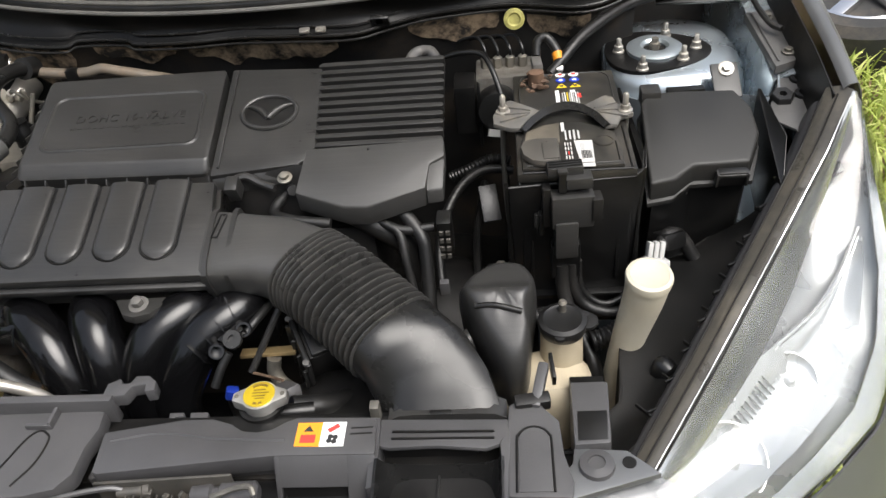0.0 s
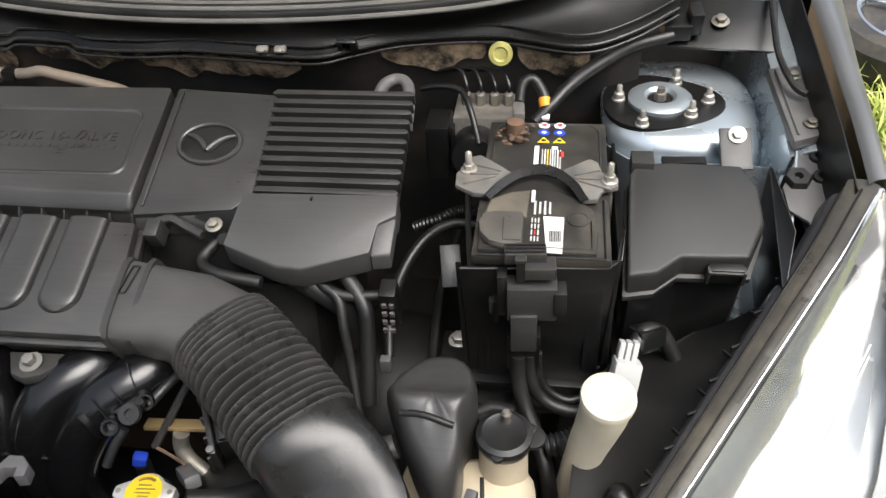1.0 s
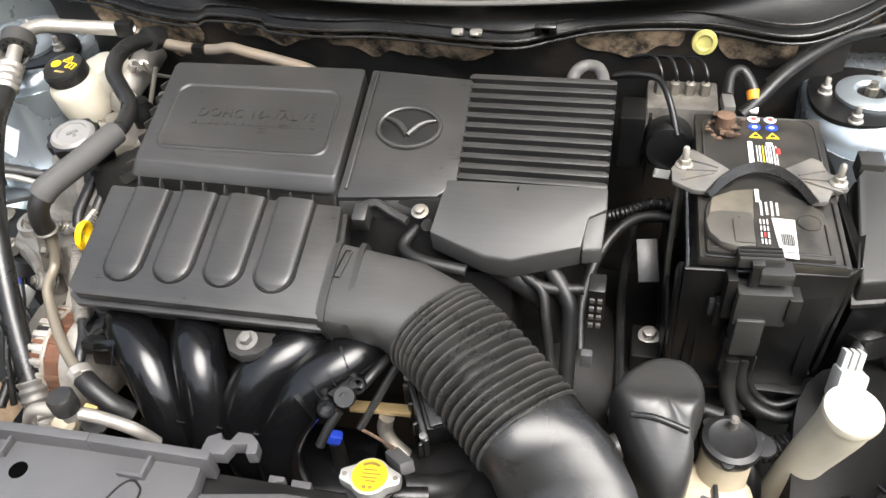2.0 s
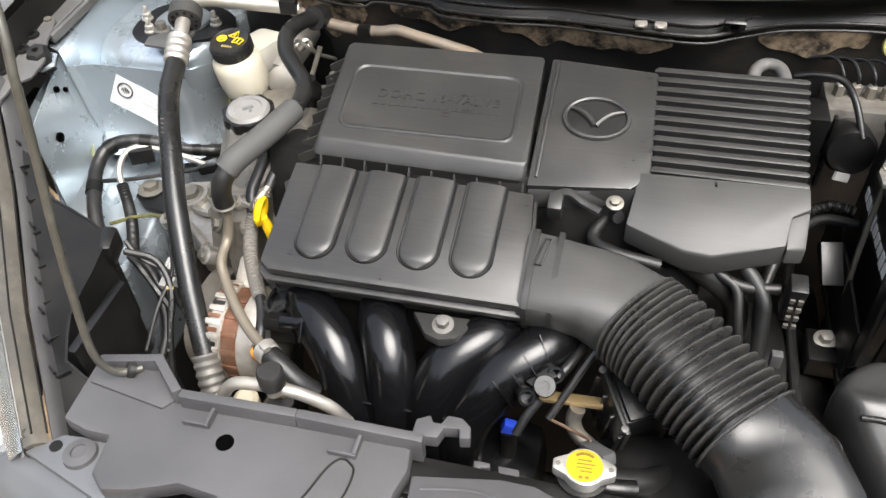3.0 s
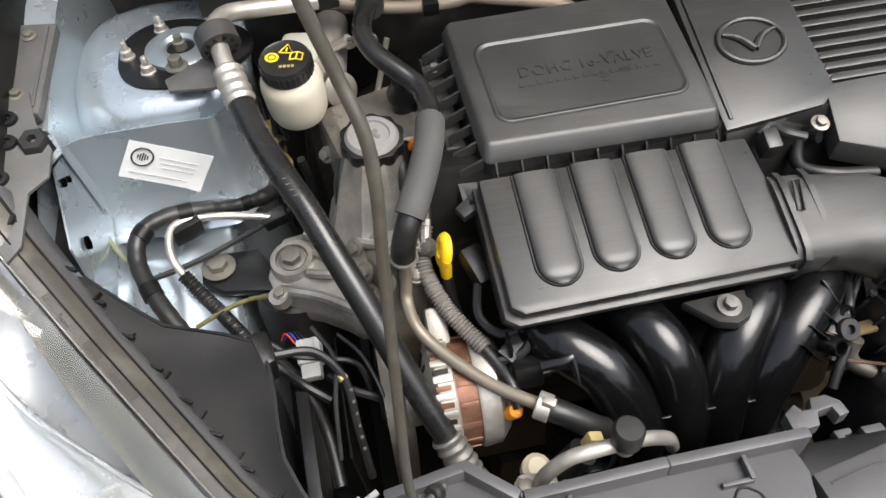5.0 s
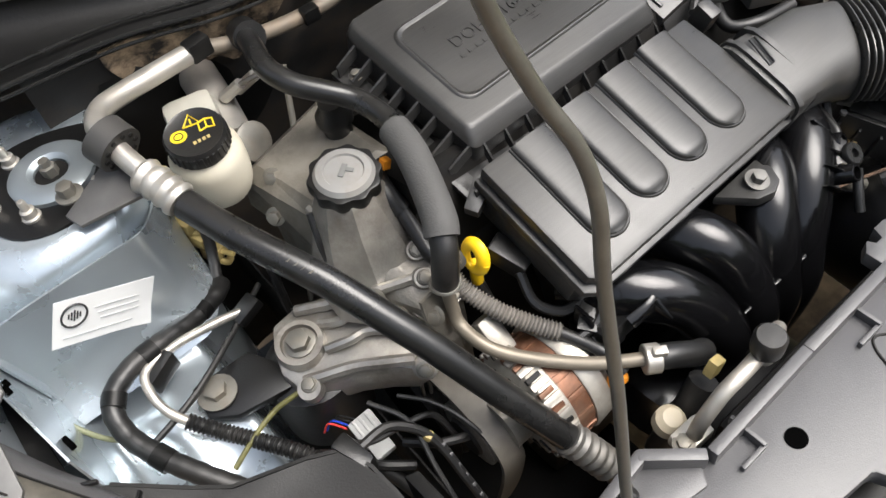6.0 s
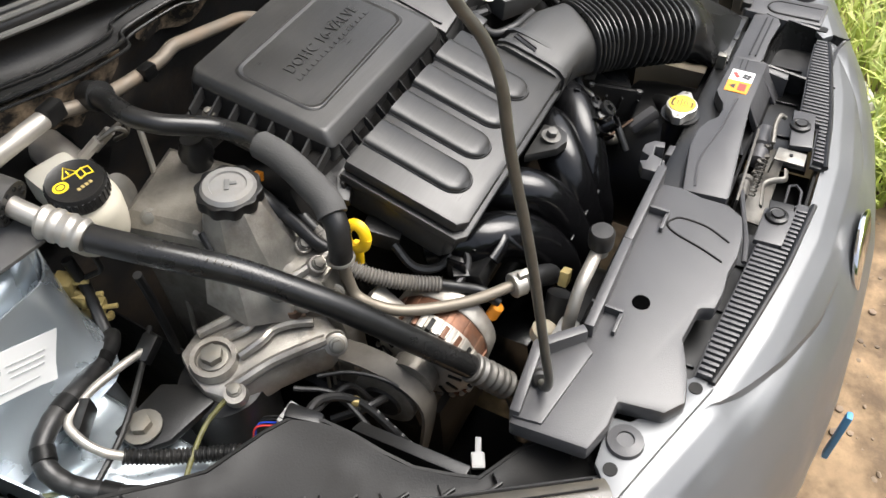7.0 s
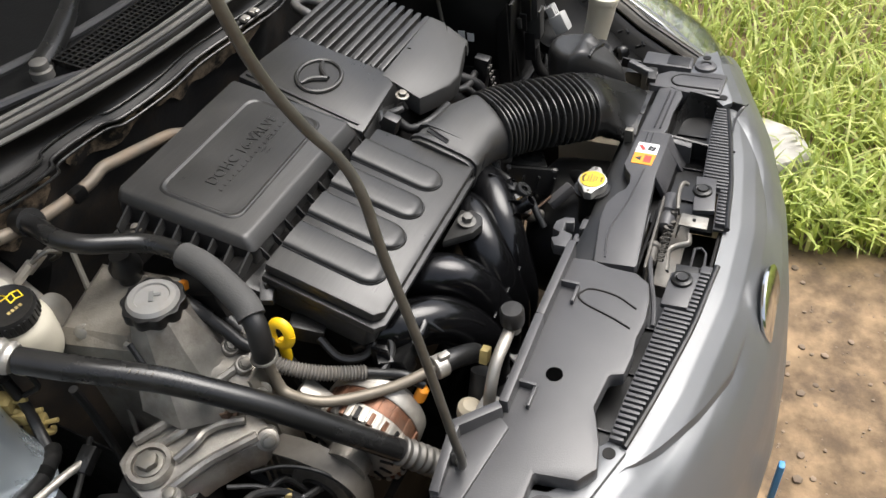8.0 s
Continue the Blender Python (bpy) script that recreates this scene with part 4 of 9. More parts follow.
cap = part("pressure_cap", prism(B(), hull, 0.725, 0.7375, CAPM, 0.002), M_CAPMETAL, radiator, "plated cap with two ears and a worn yellow face")
part("cap_skirt", lathe(B(), [(0.0235, 0.718), (0.0240, 0.728), (0.020, 0.730)], CAPM, 32), M_CAPMETAL, cap)
for e in (1, -1):
    part("ear_dent", lathe(B(), [(0.0032, 0.7373), (0.0030, 0.7380), (0.001, 0.7380)], CAPM @ Matrix.Translation((e * 0.0305, 0, 0)), 12), M_ZINC, cap)
part("cap_face", lathe(B(), [(0.0210, 0.7370), (0.0213, 0.7385), (0.001, 0.7387)], CAPM, 32), M_FOIL, cap, "yellow printed face")
M_WORN = mat("worn_print", (0.12, 0.07, 0.015), 0.5, bump=0)
for k in range(9):
    for e in (1, -1):
        if e > 0 or k in (2, 3, 5, 6):
            a = e * (0.95 + 0.155 * k)
            part("print_mark", box(B(), (0.0158 * math.cos(a), 0.0158 * math.sin(a), 0.7389), (0.0020, 0.0034, 0.0005), (0, 0, math.degrees(a) - 90), 0, CAPM), M_WORN, cap)
for k, (w, y) in enumerate(((0.016, 0.007), (0.022, 0.002), (0.018, -0.003), (0.013, -0.0075))):
    part("print_bar", box(B(), (0.002 * (k % 2), y, 0.7389), (w, 0.0013, 0.0005), (0, 0, 0), 0, CAPM), M_WORN, cap)


# ---- inner wings, strut towers, firewall ----
def rail_panel(s):
    def fn(u, v):
        y = 0.535 + 0.485 * u
        x = 0.735 - 0.060 * v
        z = 0.861 + 0.02 * min(1, u * 3.0) + 0.03 * u - 0.02 * v * v
        if v > 0.75:
            z -= (v - 0.75) * 0.45
        return (s * x, y, z + (0.018 if s < 0 else 0.0))
    return solo("wing_rail", sheet(B(), fn, 20, 12, 0.002 * s), M_BAY, "light blue-grey painted inner wing rail", "panel", "inner wing rails", "structure")


rail_panel(1)
rail_panel(-1)


def strut_tower(s):
    cx, cy = s * 0.563, 0.657
    dy, dz = (0.009, -0.012) if s > 0 else (-0.006, 0.010)
    root = thing("strut_tower", (cx, cy, 0.45), "pale blue-grey painted suspension strut tower", "strut tower", "strut towers")
    rings = []
    for z, x0, x1, y0, y1, p in ((0.40, 0.49, 0.74, 0.545, 0.86, 3.5), (0.62, 0.500, 0.73, 0.558, 0.84, 3.5), (0.72, 0.502, 0.72, 0.562, 0.82, 3.4), (0.785, 0.498, 0.70, 0.563, 0.80, 3.2),
                                 (0.812, 0.494, 0.692, 0.566, 0.79, 3.0), (0.832, 0.492, 0.686, 0.570, 0.785, 2.8), (0.845, 0.493, 0.676, 0.579, 0.775, 2.6), (0.850, 0.498, 0.660, 0.594, 0.76, 2.4)):
        ring = []
        for k in range(48):
            a = 2 * math.pi * k / 48
            c, n = math.cos(a), math.sin(a)
            r = (abs(c) ** p + abs(n) ** p) ** (-1 / p)
            ring.append((s * ((x0 + x1) / 2 + (x1 - x0) / 2 * r * c), (y0 + y1) / 2 + (y1 - y0) / 2 * r * n + dy, z + dz))
        rings.append(ring)
    part("tower_shell", loft(B(), rings), M_BAY, root, sharp=60)
    m = Matrix.Translation((cx, cy + dy, -0.022 + dz))
    part("mount_plate", prism(B(), [(0.074 * math.cos(a) * (1 + 0.07 * math.cos(3 * a)), 0.064 * math.sin(a) * (1 + 0.07 * math.cos(3 * a))) for a in np.linspace(0, 6.283, 40)[:-1]], 0.868, 0.8745, m, 0.001), M_BLACK, root, "black strut mount plate")
    part("bearing_ring", lathe(B(), [(0.039, 0.8745), (0.039, 0.879), (0.033, 0.883), (0.020, 0.883), (0.016, 0.879), (0.016, 0.875)], m, 40), M_ZBLUE, root, "zinc-plated bearing ring")
    part("ring_bore", lathe(B(), [(0.0155, 0.8746), (0.0155, 0.8766)], m, 24), M_DEEP, root)
    part("piston_nut", lathe(B(), [(0.0075, 0.876), (0.0075, 0.886), (0.005, 0.887), (0.005, 0.893), (0.001, 0.893)], m, 6), M_ZINC, root)
    for x, y in ((-0.025, -0.057), (-0.050, 0.002), (0.058, 0.000), (0.023, 0.044), (0.034, -0.034)):
        nut = part("stud_nut", lathe(B(), [(0.0085, 0.8745), (0.0085, 0.8765), (0.0064, 0.8775), (0.0064, 0.884), (0.005, 0.885)], m @ Matrix.Translation((s * x, y, 0)), 12), M_ALU, root)
        part("stud", lathe(B(), [(0.0036, 0.884), (0.0036, 0.8935), (0.0025, 0.895)], m @ Matrix.Translation((s * x, y, 0)), 10), M_ALU, nut)

    def panel(u, v):
        x = 0.500 + 0.204 * u
        z = 0.832 - 0.135 * v - 0.012 * (2 * u - 1) ** 4 * (1 - v)
        y = 0.5535 - 0.030 * max(0.0, (v - 0.60) / 0.40) ** 2.0
        if u < 0.22:
            y += 0.055 * ((0.22 - u) / 0.22) ** 2
        if u > 0.86:
            y -= 0.20 * (u - 0.86) ** 1.4
        return (s * x, y + (dy if s > 0 else 0.0), z + dz)
    part("front_panel", sheet(B(), panel, 26, 14, 0.002 * s), M_BAY, root, "welded front reinforcement panel", sharp=60)
    return root


M_ZBLUE = mat("zinc_blue", (0.34, 0.38, 0.40), 0.4, 0.7, var=0.1)
strut_tower(1)
strut_tower(-1)

# hinge-side brackets on the wing rails
for s in (1, -1):
    root = thing("wing_bracket", (s * 0.71, 0.5, 0.85), "dull grey steel bracket with holes and rubber bump stop", "bracket", "wing brackets")
    poly = [(s * 0.728, 0.565), (s * 0.700, 0.575), (s * 0.692, 0.535), (s * 0.676, 0.500), (s * 0.678, 0.470), (s * 0.696, 0.455), (s * 0.700, 0.400), (s * 0.712, 0.385), (s * 0.732, 0.43), (s * 0.735, 0.50)]
    mm = pose(0, 0.472, 0.833 if s > 0 else 0.871, 14, 0, 0) @ Matrix.Translation((0, -0.48, 0))
    plate = part("plate", prism(B(), poly, 0.0, 0.004, mm, 0.001), M_BRACKET, root)
    part("stop_tab", prism(B(), [(s * 0.712, 0.530), (s * 0.680, 0.528), (s * 0.672, 0.505), (s * 0.684, 0.492), (s * 0.712, 0.500)], -0.012, -0.009, mm, 0.001), M_BAY, root, "painted tab under the bump stop")
    for hx, hy in ((0.717, 0.543), (0.716, 0.515), (0.722, 0.475), (0.714, 0.430)):
        part("boss", lathe(B(), [(0.009, 0.004), (0.008, 0.0075), (0.004, 0.0078), (0.0035, 0.005)], mm @ Matrix.Translation((s * hx, hy, 0)), 16), M_BLACK, plate)
    part("bump_stop", lathe(B(), [(0.015, -0.012), (0.015, 0.018), (0.0125, 0.021), (0.005, 0.021), (0.0045, 0.012)], mm @ Matrix.Translation((s * 0.692, 0.511, -0.010)), 6), M_RUBBER, root, "black rubber bump stop")
    rz = 0.874 if s > 0 else 0.894
    rail_ = part("rail_plate", slab(B(), [(s * 0.682, 0.668, rz + 0.012), (s * 0.724, 0.672, rz + 0.014), (s * 0.728, 0.560, rz), (s * 0.716, 0.545, rz - 0.002), (s * 0.690, 0.535, rz - 0.004)], (0, 0, -0.012), 0.002), M_BRACKET, root, "dull grey plate on the wing rail")
    part("plate_crease", tube(B(), [(s * 0.690, 0.662, rz + 0.0125), (s * 0.696, 0.545, rz - 0.002)], 0.0016, 6, 2), M_BRACKET, rail_)
    for hx, hy, hz in ((0.708, 0.650, 0.011), (0.712, 0.563, 0.001)):
        part("fender_bolt", hexbolt(B(), (s * hx, hy, rz + hz), (0, -0.1, 1), 0.0055, 0.006, 1.5), M_ZINC, root)


def apron(s):
    """The painted frame rail and wheelhouse in front of the tower."""
    def fn(u, v):
        x = 0.528 + 0.182 * v
        y = 0.575 - (0.27 - 0.16 * max(0.0, v - 0.45) / 0.55) * u
        z = 0.697 - 0.045 * u + 0.06 * math.exp(-((u - 0.0) / 0.10) ** 2)
        z += 0.010 * math.exp(-(((u - 0.35) / 0.10) ** 2 + ((v - 0.55) / 0.18) ** 2))
        z -= 0.012 * math.exp(-(((u - 0.62) / 0.12) ** 2 + ((v - 0.35) / 0.2) ** 2))
        if v > 0.72:
            z += (v - 0.72) ** 1.5 * 1.1
        z = min(z, 0.842 if s > 0 else 0.862)
        if v < 0.12:
            z -= (0.12 - v) * 1.6
        return (s * x, y, z)
    root = thing("inner_wing", (s * 0.58, 0.45, 0.62), "pale blue-grey painted inner wing and frame rail", "panel", "inner wings")
    part("apron_sheet", sheet(B(), fn, 34, 34, 0.002 * s), M_BAY, root, sharp=60)

    def wall(u, v):
        return (s * (0.675 + 0.025 * u * (1 - v)), 0.42 + 0.145 * u, 0.865 - 0.05 * (1 - u) - (0.15 - 0.03 * u) * v)
    web = part("side_web", sheet(B(), wall, 12, 10, 0.002 * s), M_BAY, root, sharp=60)
    # black discs for the holes in the web, shade put into their colour
    for hu, hv, hr in ((0.30, 0.38, 0.007), (0.55, 0.10, 0.0045), (0.66, 0.22, 0.0035)):
        p = Vector(wall(hu, hv))
        part("web_hole", lathe(B(), [(hr, -0.0035), (hr, 0.0035)], axis(p, (1, 0.15, 0.05)), 14), M_HOLE, web)

    def inner(u, v):
        return (s * (0.455 - 0.02 * v), 0.86 - 0.60 * u, 0.70 - 0.10 * u * (1 - v) - 0.35 * v)
    # black instead of bay paint: the web's deep shade is put into its colour
    part("inner_web", sheet(B(), inner, 12, 8, 0.002 * s), M_DEEP, root, "inner web with deep shade put into its black colour", sharp=60)
    return root


apron(1)
apron(-1)


FILL = [(0.385, 0.10, 0.66), (0.462, 0.170, 0.672), (0.470, 0.245, 0.685), (0.478, 0.310, 0.692), (0.500, 0.355, 0.695), (0.565, 0.385, 0.695), (0.600, 0.405, 0.705)]

NOTCHED = [(0.385, 0.10, 0.690), (0.425, 0.130, 0.708), (0.484, 0.152, 0.726), (0.506, 0.207, 0.742), (0.506, 0.262, 0.756), (0.509, 0.288, 0.762), (0.522, 0.316, 0.766), (0.603, 0.338, 0.784), (0.664, 0.388, 0.808)]


def splash(s):
    """Black plastic filler panel behind the headlight."""
    root = thing("filler_panel", (s * 0.55, 0.2, 0.64), "matte black plastic filler panel behind the headlight", "panel", "filler panels")
    edge = [(0.430, 0.060, 0.690), (0.535, 0.178, 0.702), (0.625, 0.315, 0.745), (0.69, 0.40, 0.80)]
    if s < 0:
        edge = [(0.425, 0.060, 0.706), (0.540, 0.178, 0.732), (0.640, 0.315, 0.780), (0.700, 0.40, 0.83)]
    fill = FILL if s > 0 else NOTCHED

    def fn(u, v):
        p = along(edge, u)
        q = along(fill, u)
        r = p.lerp(q, v)
        return (s * r.x, r.y, r.z - (0.012 if s > 0 else 0.003) * math.sin(math.pi * v))
    part("shield", sheet(B(), fn, 24, 8, 0.003 * s), M_PANEL, root, sharp=60)
    if s < 0:
        part("inner_strip", slab(B(), [(-0.486, 0.160, 0.728), (-0.474, 0.160, 0.728), (-0.478, 0.270, 0.728), (-0.490, 0.274, 0.728)], (0, 0, -0.12), 0.002), M_BLACK, root, "upright plastic strip beside the opening")

    def drop(u, v):
        q = along(fill, u)
        return (s * (q.x - 0.003), q.y, q.z - 0.14 * v)
    part("skirt", sheet(B(), drop, 16, 4, 0.003 * s), M_PANEL, root, sharp=60)
    if s < 0:
        part("lock_tab", slab(B(), [(-0.523, 0.317, 0.770), (-0.506, 0.322, 0.766), (-0.500, 0.290, 0.760), (-0.511, 0.284, 0.762)], (0, 0, -0.03), 0.004), M_BLACK, root)
    for k in range(7):
        u = 0.2 + 0.11 * k
        p = along(edge, u)
        part("rib", box(B(), (s * (p.x - 0.012), p.y + 0.008, p.z + 0.001), (0.022, 0.002, 0.005), (0, 0, -s * 50), 0.0006), M_BLACK, root)
    part("upper_shield", slab(B(), [(s * 0.742, 0.52, 0.815), (s * 0.742, 0.40, 0.80), (s * 0.700, 0.385, 0.79), (s * 0.690, 0.40, 0.77), (s * 0.690, 0.54, 0.80)], (0, 0, -0.003)), M_BLACK, root)
    return root


splash(1)
splash(-1)

# firewall, cowl and scuttle
SEAL = [(-0.56, 0.700, 0.930), (-0.45, 0.690, 0.924), (-0.36, 0.668, 0.915), (-0.29, 0.660, 0.912), (-0.27, 0.672, 0.914), (-0.20, 0.668, 0.912), (-0.175, 0.655, 0.910), (-0.10, 0.648, 0.910), (-0.03, 0.652, 0.910), (0.04, 0.645, 0.910),
        (0.14, 0.636, 0.910), (0.19, 0.655, 0.912), (0.25, 0.682, 0.912), (0.36, 0.690, 0.914), (0.46, 0.668, 0.912), (0.52, 0.690, 0.918), (0.58, 0.735, 0.93)]
STRIP = [(-0.60, 0.790, 0.975), (-0.40, 0.712, 0.960), (-0.25, 0.676, 0.952), (-0.10, 0.656, 0.948), (0.05, 0.650, 0.948), (0.20, 0.660, 0.950), (0.36, 0.690, 0.955), (0.50, 0.750, 0.968), (0.60, 0.82, 0.98)]
firewall = thing("firewall", (0, 0.72, 0.3), "black insulated firewall with rusty worn patches", "firewall", kind="structure")


def seam_at(x):
    return np.interp(x, [p[0] for p in SEAL], [p[1] for p in SEAL]), np.interp(x, [p[0] for p in SEAL], [p[2] for p in SEAL])


def fw_y(x, z):
    y0, z0 = seam_at(x)
    return fw((x + 0.54) / 1.08, (z0 - 0.003 - z) / 0.58)[1]


def fw(u, v):
    x = -0.54 + 1.08 * u
    y0, z0 = seam_at(x)
    z = z0 - 0.003 - 0.58 * v
    y = y0 + 0.004 + (0.735 - y0) * min(1, v * 2.6) ** 0.8 + 0.010 * noise.noise((x * 7, z * 7, 1)) + 0.006 * noise.noise((x * 23, z * 23, 4))
    return (x, y, z)


part("firewall_sheet", sheet(B(), fw, 60, 26, -0.004), M_WALL, firewall, sharp=80)
part("round_plug", lathe(B(), [(0.0150, 0), (0.0142, 0.004), (0.0095, 0.005), (0.007, 0.003), (0.001, 0.003)], axis((0.366, 0.668, 0.901), (0, -1, 0.25)), 26), mat("yellow_seal", (0.36, 0.33, 0.10), 0.6, var=0.3, scale=60), firewall, "faded yellow rubber plug")
for x0, x1, top, tall in ((-0.47, -0.29, 0.004, 0.052), (-0.255, -0.13, 0.006, 0.026), (-0.11, 0.115, 0.008, 0.030), (0.215, 0.345, 0.006, 0.034), (0.385, 0.475, 0.016, 0.030)):
    def flake(u, v, x0=x0, x1=x1, top=top, tall=tall):
        x = x0 + (x1 - x0) * u
        z = seam_at(x)[1] - 0.004 - top - 1.5 * tall * (v * (0.75 + 0.5 * noise.noise((x * 30, 3, 1)))) * (0.35 + 0.65 * math.sin(math.pi * min(1, max(0, u))) ** 0.5)
        return (x, fw_y(x, z) - 0.0035, z)
    part("worn_patch", sheet(B(), flake, 28, 8, -0.0015), M_FLAKE, firewall, "flaking stained insulation patch", sharp=80)

for s in (1, -1):
    part("side_wall", box(B(), (s * 0.64, 0.885, 0.66), (0.28, 0.012, 0.62), (0, 0, 0), 0.004), M_WALL, firewall)
cowl = thing("cowl", (0, 0.75, 0.9), "black cowl panel with rubber weatherstrip and vent grille", "cowl", kind="structure")


def cowl_front(u, v):
    a, b = along(spline(SEAL, 4), u), along(spline(STRIP, 4), u)
    p = a.lerp(b, v)
    return (p.x, p.y + 0.010 * math.sin(math.pi * v), p.z - 0.004 * math.sin(math.pi * v))


part("cowl_front", sheet(B(), cowl_front, 70, 10, 0.003), M_COWL, cowl, sharp=70)
for dy_, dz_, r_ in ((-0.003, 0.001, 0.0026), (-0.009, -0.005, 0.0018), (0.008, 0.010, 0.0016)):
    part("seam_edge", tube(B(), [(x, y + dy_, z + dz_) for x, y, z in SEAL], r_, 8), M_SATIN, cowl, "folded seam edge")
part("weatherstrip", tube(B(), [(x, y + 0.012, z + 0.006) for x, y, z in STRIP], 0.012, 12), M_RUBBER, cowl, "bulbous rubber weatherstrip with three pale ridges")
for dy_, dz_, r_ in ((-0.003, 0.003, 0.0034), (0.004, 0.0155, 0.0034), (0.018, 0.0165, 0.0036)):
    part("weatherstrip_ridge", tube(B(), [(x, y + dy_, z + dz_) for x, y, z in STRIP], r_, 8), M_STRIP, cowl)


def cowl_top(u, v):
    b = along(spline(STRIP, 4), u)
    return (b.x * (1 + 0.15 * v), b.y + 0.02 + 0.34 * v, b.z - 0.004 + 0.07 * v - 0.02 * math.sin(math.pi * v))


part("cowl_top", sheet(B(), cowl_top, 50, 10, 0.003), M_COWL, cowl, sharp=70)
bm = B()
for k in range(60):
    x = -0.158 + 0.0082 * k
    box(bm, (x, 0.722, 0.961), (0.0026, 0.058, 0.008), (8, 0, 0), 0)
for k in range(7):
    box(bm, (0.085, 0.695 + 0.0088 * k, 0.957 + 0.0013 * k), (0.49, 0.0026, 0.008), (8, 0, 0), 0)
part("vent_grille", bm, M_BLACK, cowl, "fine square vent mesh")
part("washer_hose", tube(B(), [(0.02, 0.735, 0.976), (0.06, 0.722, 0.985), (0.15, 0.715, 0.985), (0.22, 0.735, 0.985), (0.30, 0.78, 0.985)], 0.006, 8), M_RUBBER, cowl)
tab = part("cowl_tab", box(B(), (0.181, 0.645, 0.922), (0.026, 0.008, 0.020), (30, 0, 0), 0.003), M_SATIN, cowl)
# black block for the hole, its shade put into the colour
part("square_hole", box(B(), (0.181, 0.6405, 0.924), (0.009, 0.003, 0.009), (30, 0, 0), 0.0006), M_HOLE, tab)
for x in (0.074, 0.097):
    clip_ = part("spring_clip", box(B(), (x, 0.640, 0.918), (0.015, 0.010, 0.006), (12, 0, 4), 0.0025), M_ALU, cowl, "small bright metal spring clip")
    part("clip_tongue", box(B(), (x, 0.634, 0.9195), (0.008, 0.006, 0.003), (20, 0, 0), 0.001), M_ALU, clip_)
part("cowl_ridge", tube(B(), [(-0.60, 0.86, 0.985), (-0.40, 0.79, 0.968), (-0.22, 0.735, 0.958), (-0.16, 0.700, 0.956), (-0.15, 0.68, 0.955)], 0.006, 8), M_SUPPORT, cowl, "raised cowl edge")
part("cowl_ridge", tube(B(), [(-0.60, 0.92, 0.99), (-0.40, 0.86, 0.975), (-0.20, 0.80, 0.965), (0.0, 0.775, 0.962), (0.30, 0.78, 0.965)], 0.006, 8), M_SUPPORT, cowl, "raised cowl edge")
part("wiper_nut", lathe(B(), [(0.014, 0), (0.014, 0.010), (0.011, 0.012), (0.011, 0.020), (0.008, 0.022)], axis((-0.178, 0.752, 0.955), (0, -0.1, 1)), 16), M_CLAMPBAR, cowl, "dull wiper nut")
part("wiper_arm", tube(B(), [(-0.178, 0.752, 0.966), (-0.12, 0.775, 0.974), (-0.03, 0.83, 0.985), (0.08, 0.93, 1.005)], [0.014, 0.013, 0.010, 0.008], 10, oval=0.5), M_SATIN, cowl, "black wiper arm")
part("wiper_nut", lathe(B(), [(0.014, 0), (0.014, 0.010), (0.011, 0.012), (0.011, 0.020), (0.008, 0.022)], axis((-0.31, 0.80, 0.972), (0, -0.1, 1)), 16), M_CLAMPBAR, cowl, "dull wiper nut")
part("wiper_arm", tube(B(), [(-0.31, 0.80, 0.982), (-0.25, 0.83, 0.99), (-0.14, 0.89, 1.0), (-0.02, 0.97, 1.02)], [0.014, 0.013, 0.010, 0.008], 10, oval=0.5), M_SATIN, cowl, "black wiper arm")
part("windscreen", sheet(B(), lambda u, v: (-0.75 + 1.5 * u, 1.06 + 0.55 * v, 1.03 + 0.33 * v), 6, 4, 0.005), M_LENS, cowl, "windscreen glass edge")

# open hood above the bay, held by its prop rod
hood = thing("hood", (0, 0.93, 1.02), "raised silver grey hood with a plain painted underside", "hood")


def hood_skin(u, v):
    x = -0.76 + 1.52 * u
    y, z = 1.00 - 0.52 * v, 1.04 + 0.87 * v
    return (x * (1 - 0.12 * v * v), y + 0.04 * math.sin(math.pi * v) - 0.04 * v * (1 - (2 * u - 1) ** 2), z + 0.05 * math.sin(math.pi * v))


part("hood_panel", sheet(B(), hood_skin, 16, 12, 0.02), mat("hood_underside", (0.60, 0.61, 0.62), 0.45, 0.2), hood)

rod = thing("hood_prop_rod", (-0.385, 0.131, 0.75), "thin dusty dark grey hood prop rod, raised", "prop rod")
part("rod", tube(B(), [(-0.3732, 0.143, 0.750), (-0.3905, 0.1285, 0.757), (-0.4000, 0.1215, 0.785), (-0.4017, 0.127, 0.83), (-0.3982, 0.144, 0.93), (-0.3945, 0.1635, 1.02), (-0.3921, 0.1718, 1.07), (-0.3939, 0.1825, 1.10), (-0.4034, 0.1975, 1.13), (-0.4170, 0.211, 1.18), (-0.4272, 0.2208, 1.25), (-0.4367, 0.231, 1.32), (-0.49, 0.29, 1.70)], 0.0041, 10, 8), mat("rod_steel", (0.075, 0.073, 0.064), 0.34, 0.3, dust=0.45, blot=40, dustcol=(0.15, 0.14, 0.115)), rod)
part("rod_grommet", lathe(B(), [(0.0085, -0.003), (0.0085, 0.003), (0.006, 0.005)], axis((-0.381, 0.137, 0.753), (-0.7, -0.5, 0.5)), 14), M_RUBBER, rod)

# ---- engine mass ----
engine = thing("engine_block", (-0.05, 0.45, 0.30), "engine block and gearbox below the covers, shade put into their dark colour", "engine")
# plain masses under the covers, coloured as dark as the shade there
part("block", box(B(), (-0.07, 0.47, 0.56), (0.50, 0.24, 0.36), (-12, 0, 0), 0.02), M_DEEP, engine)
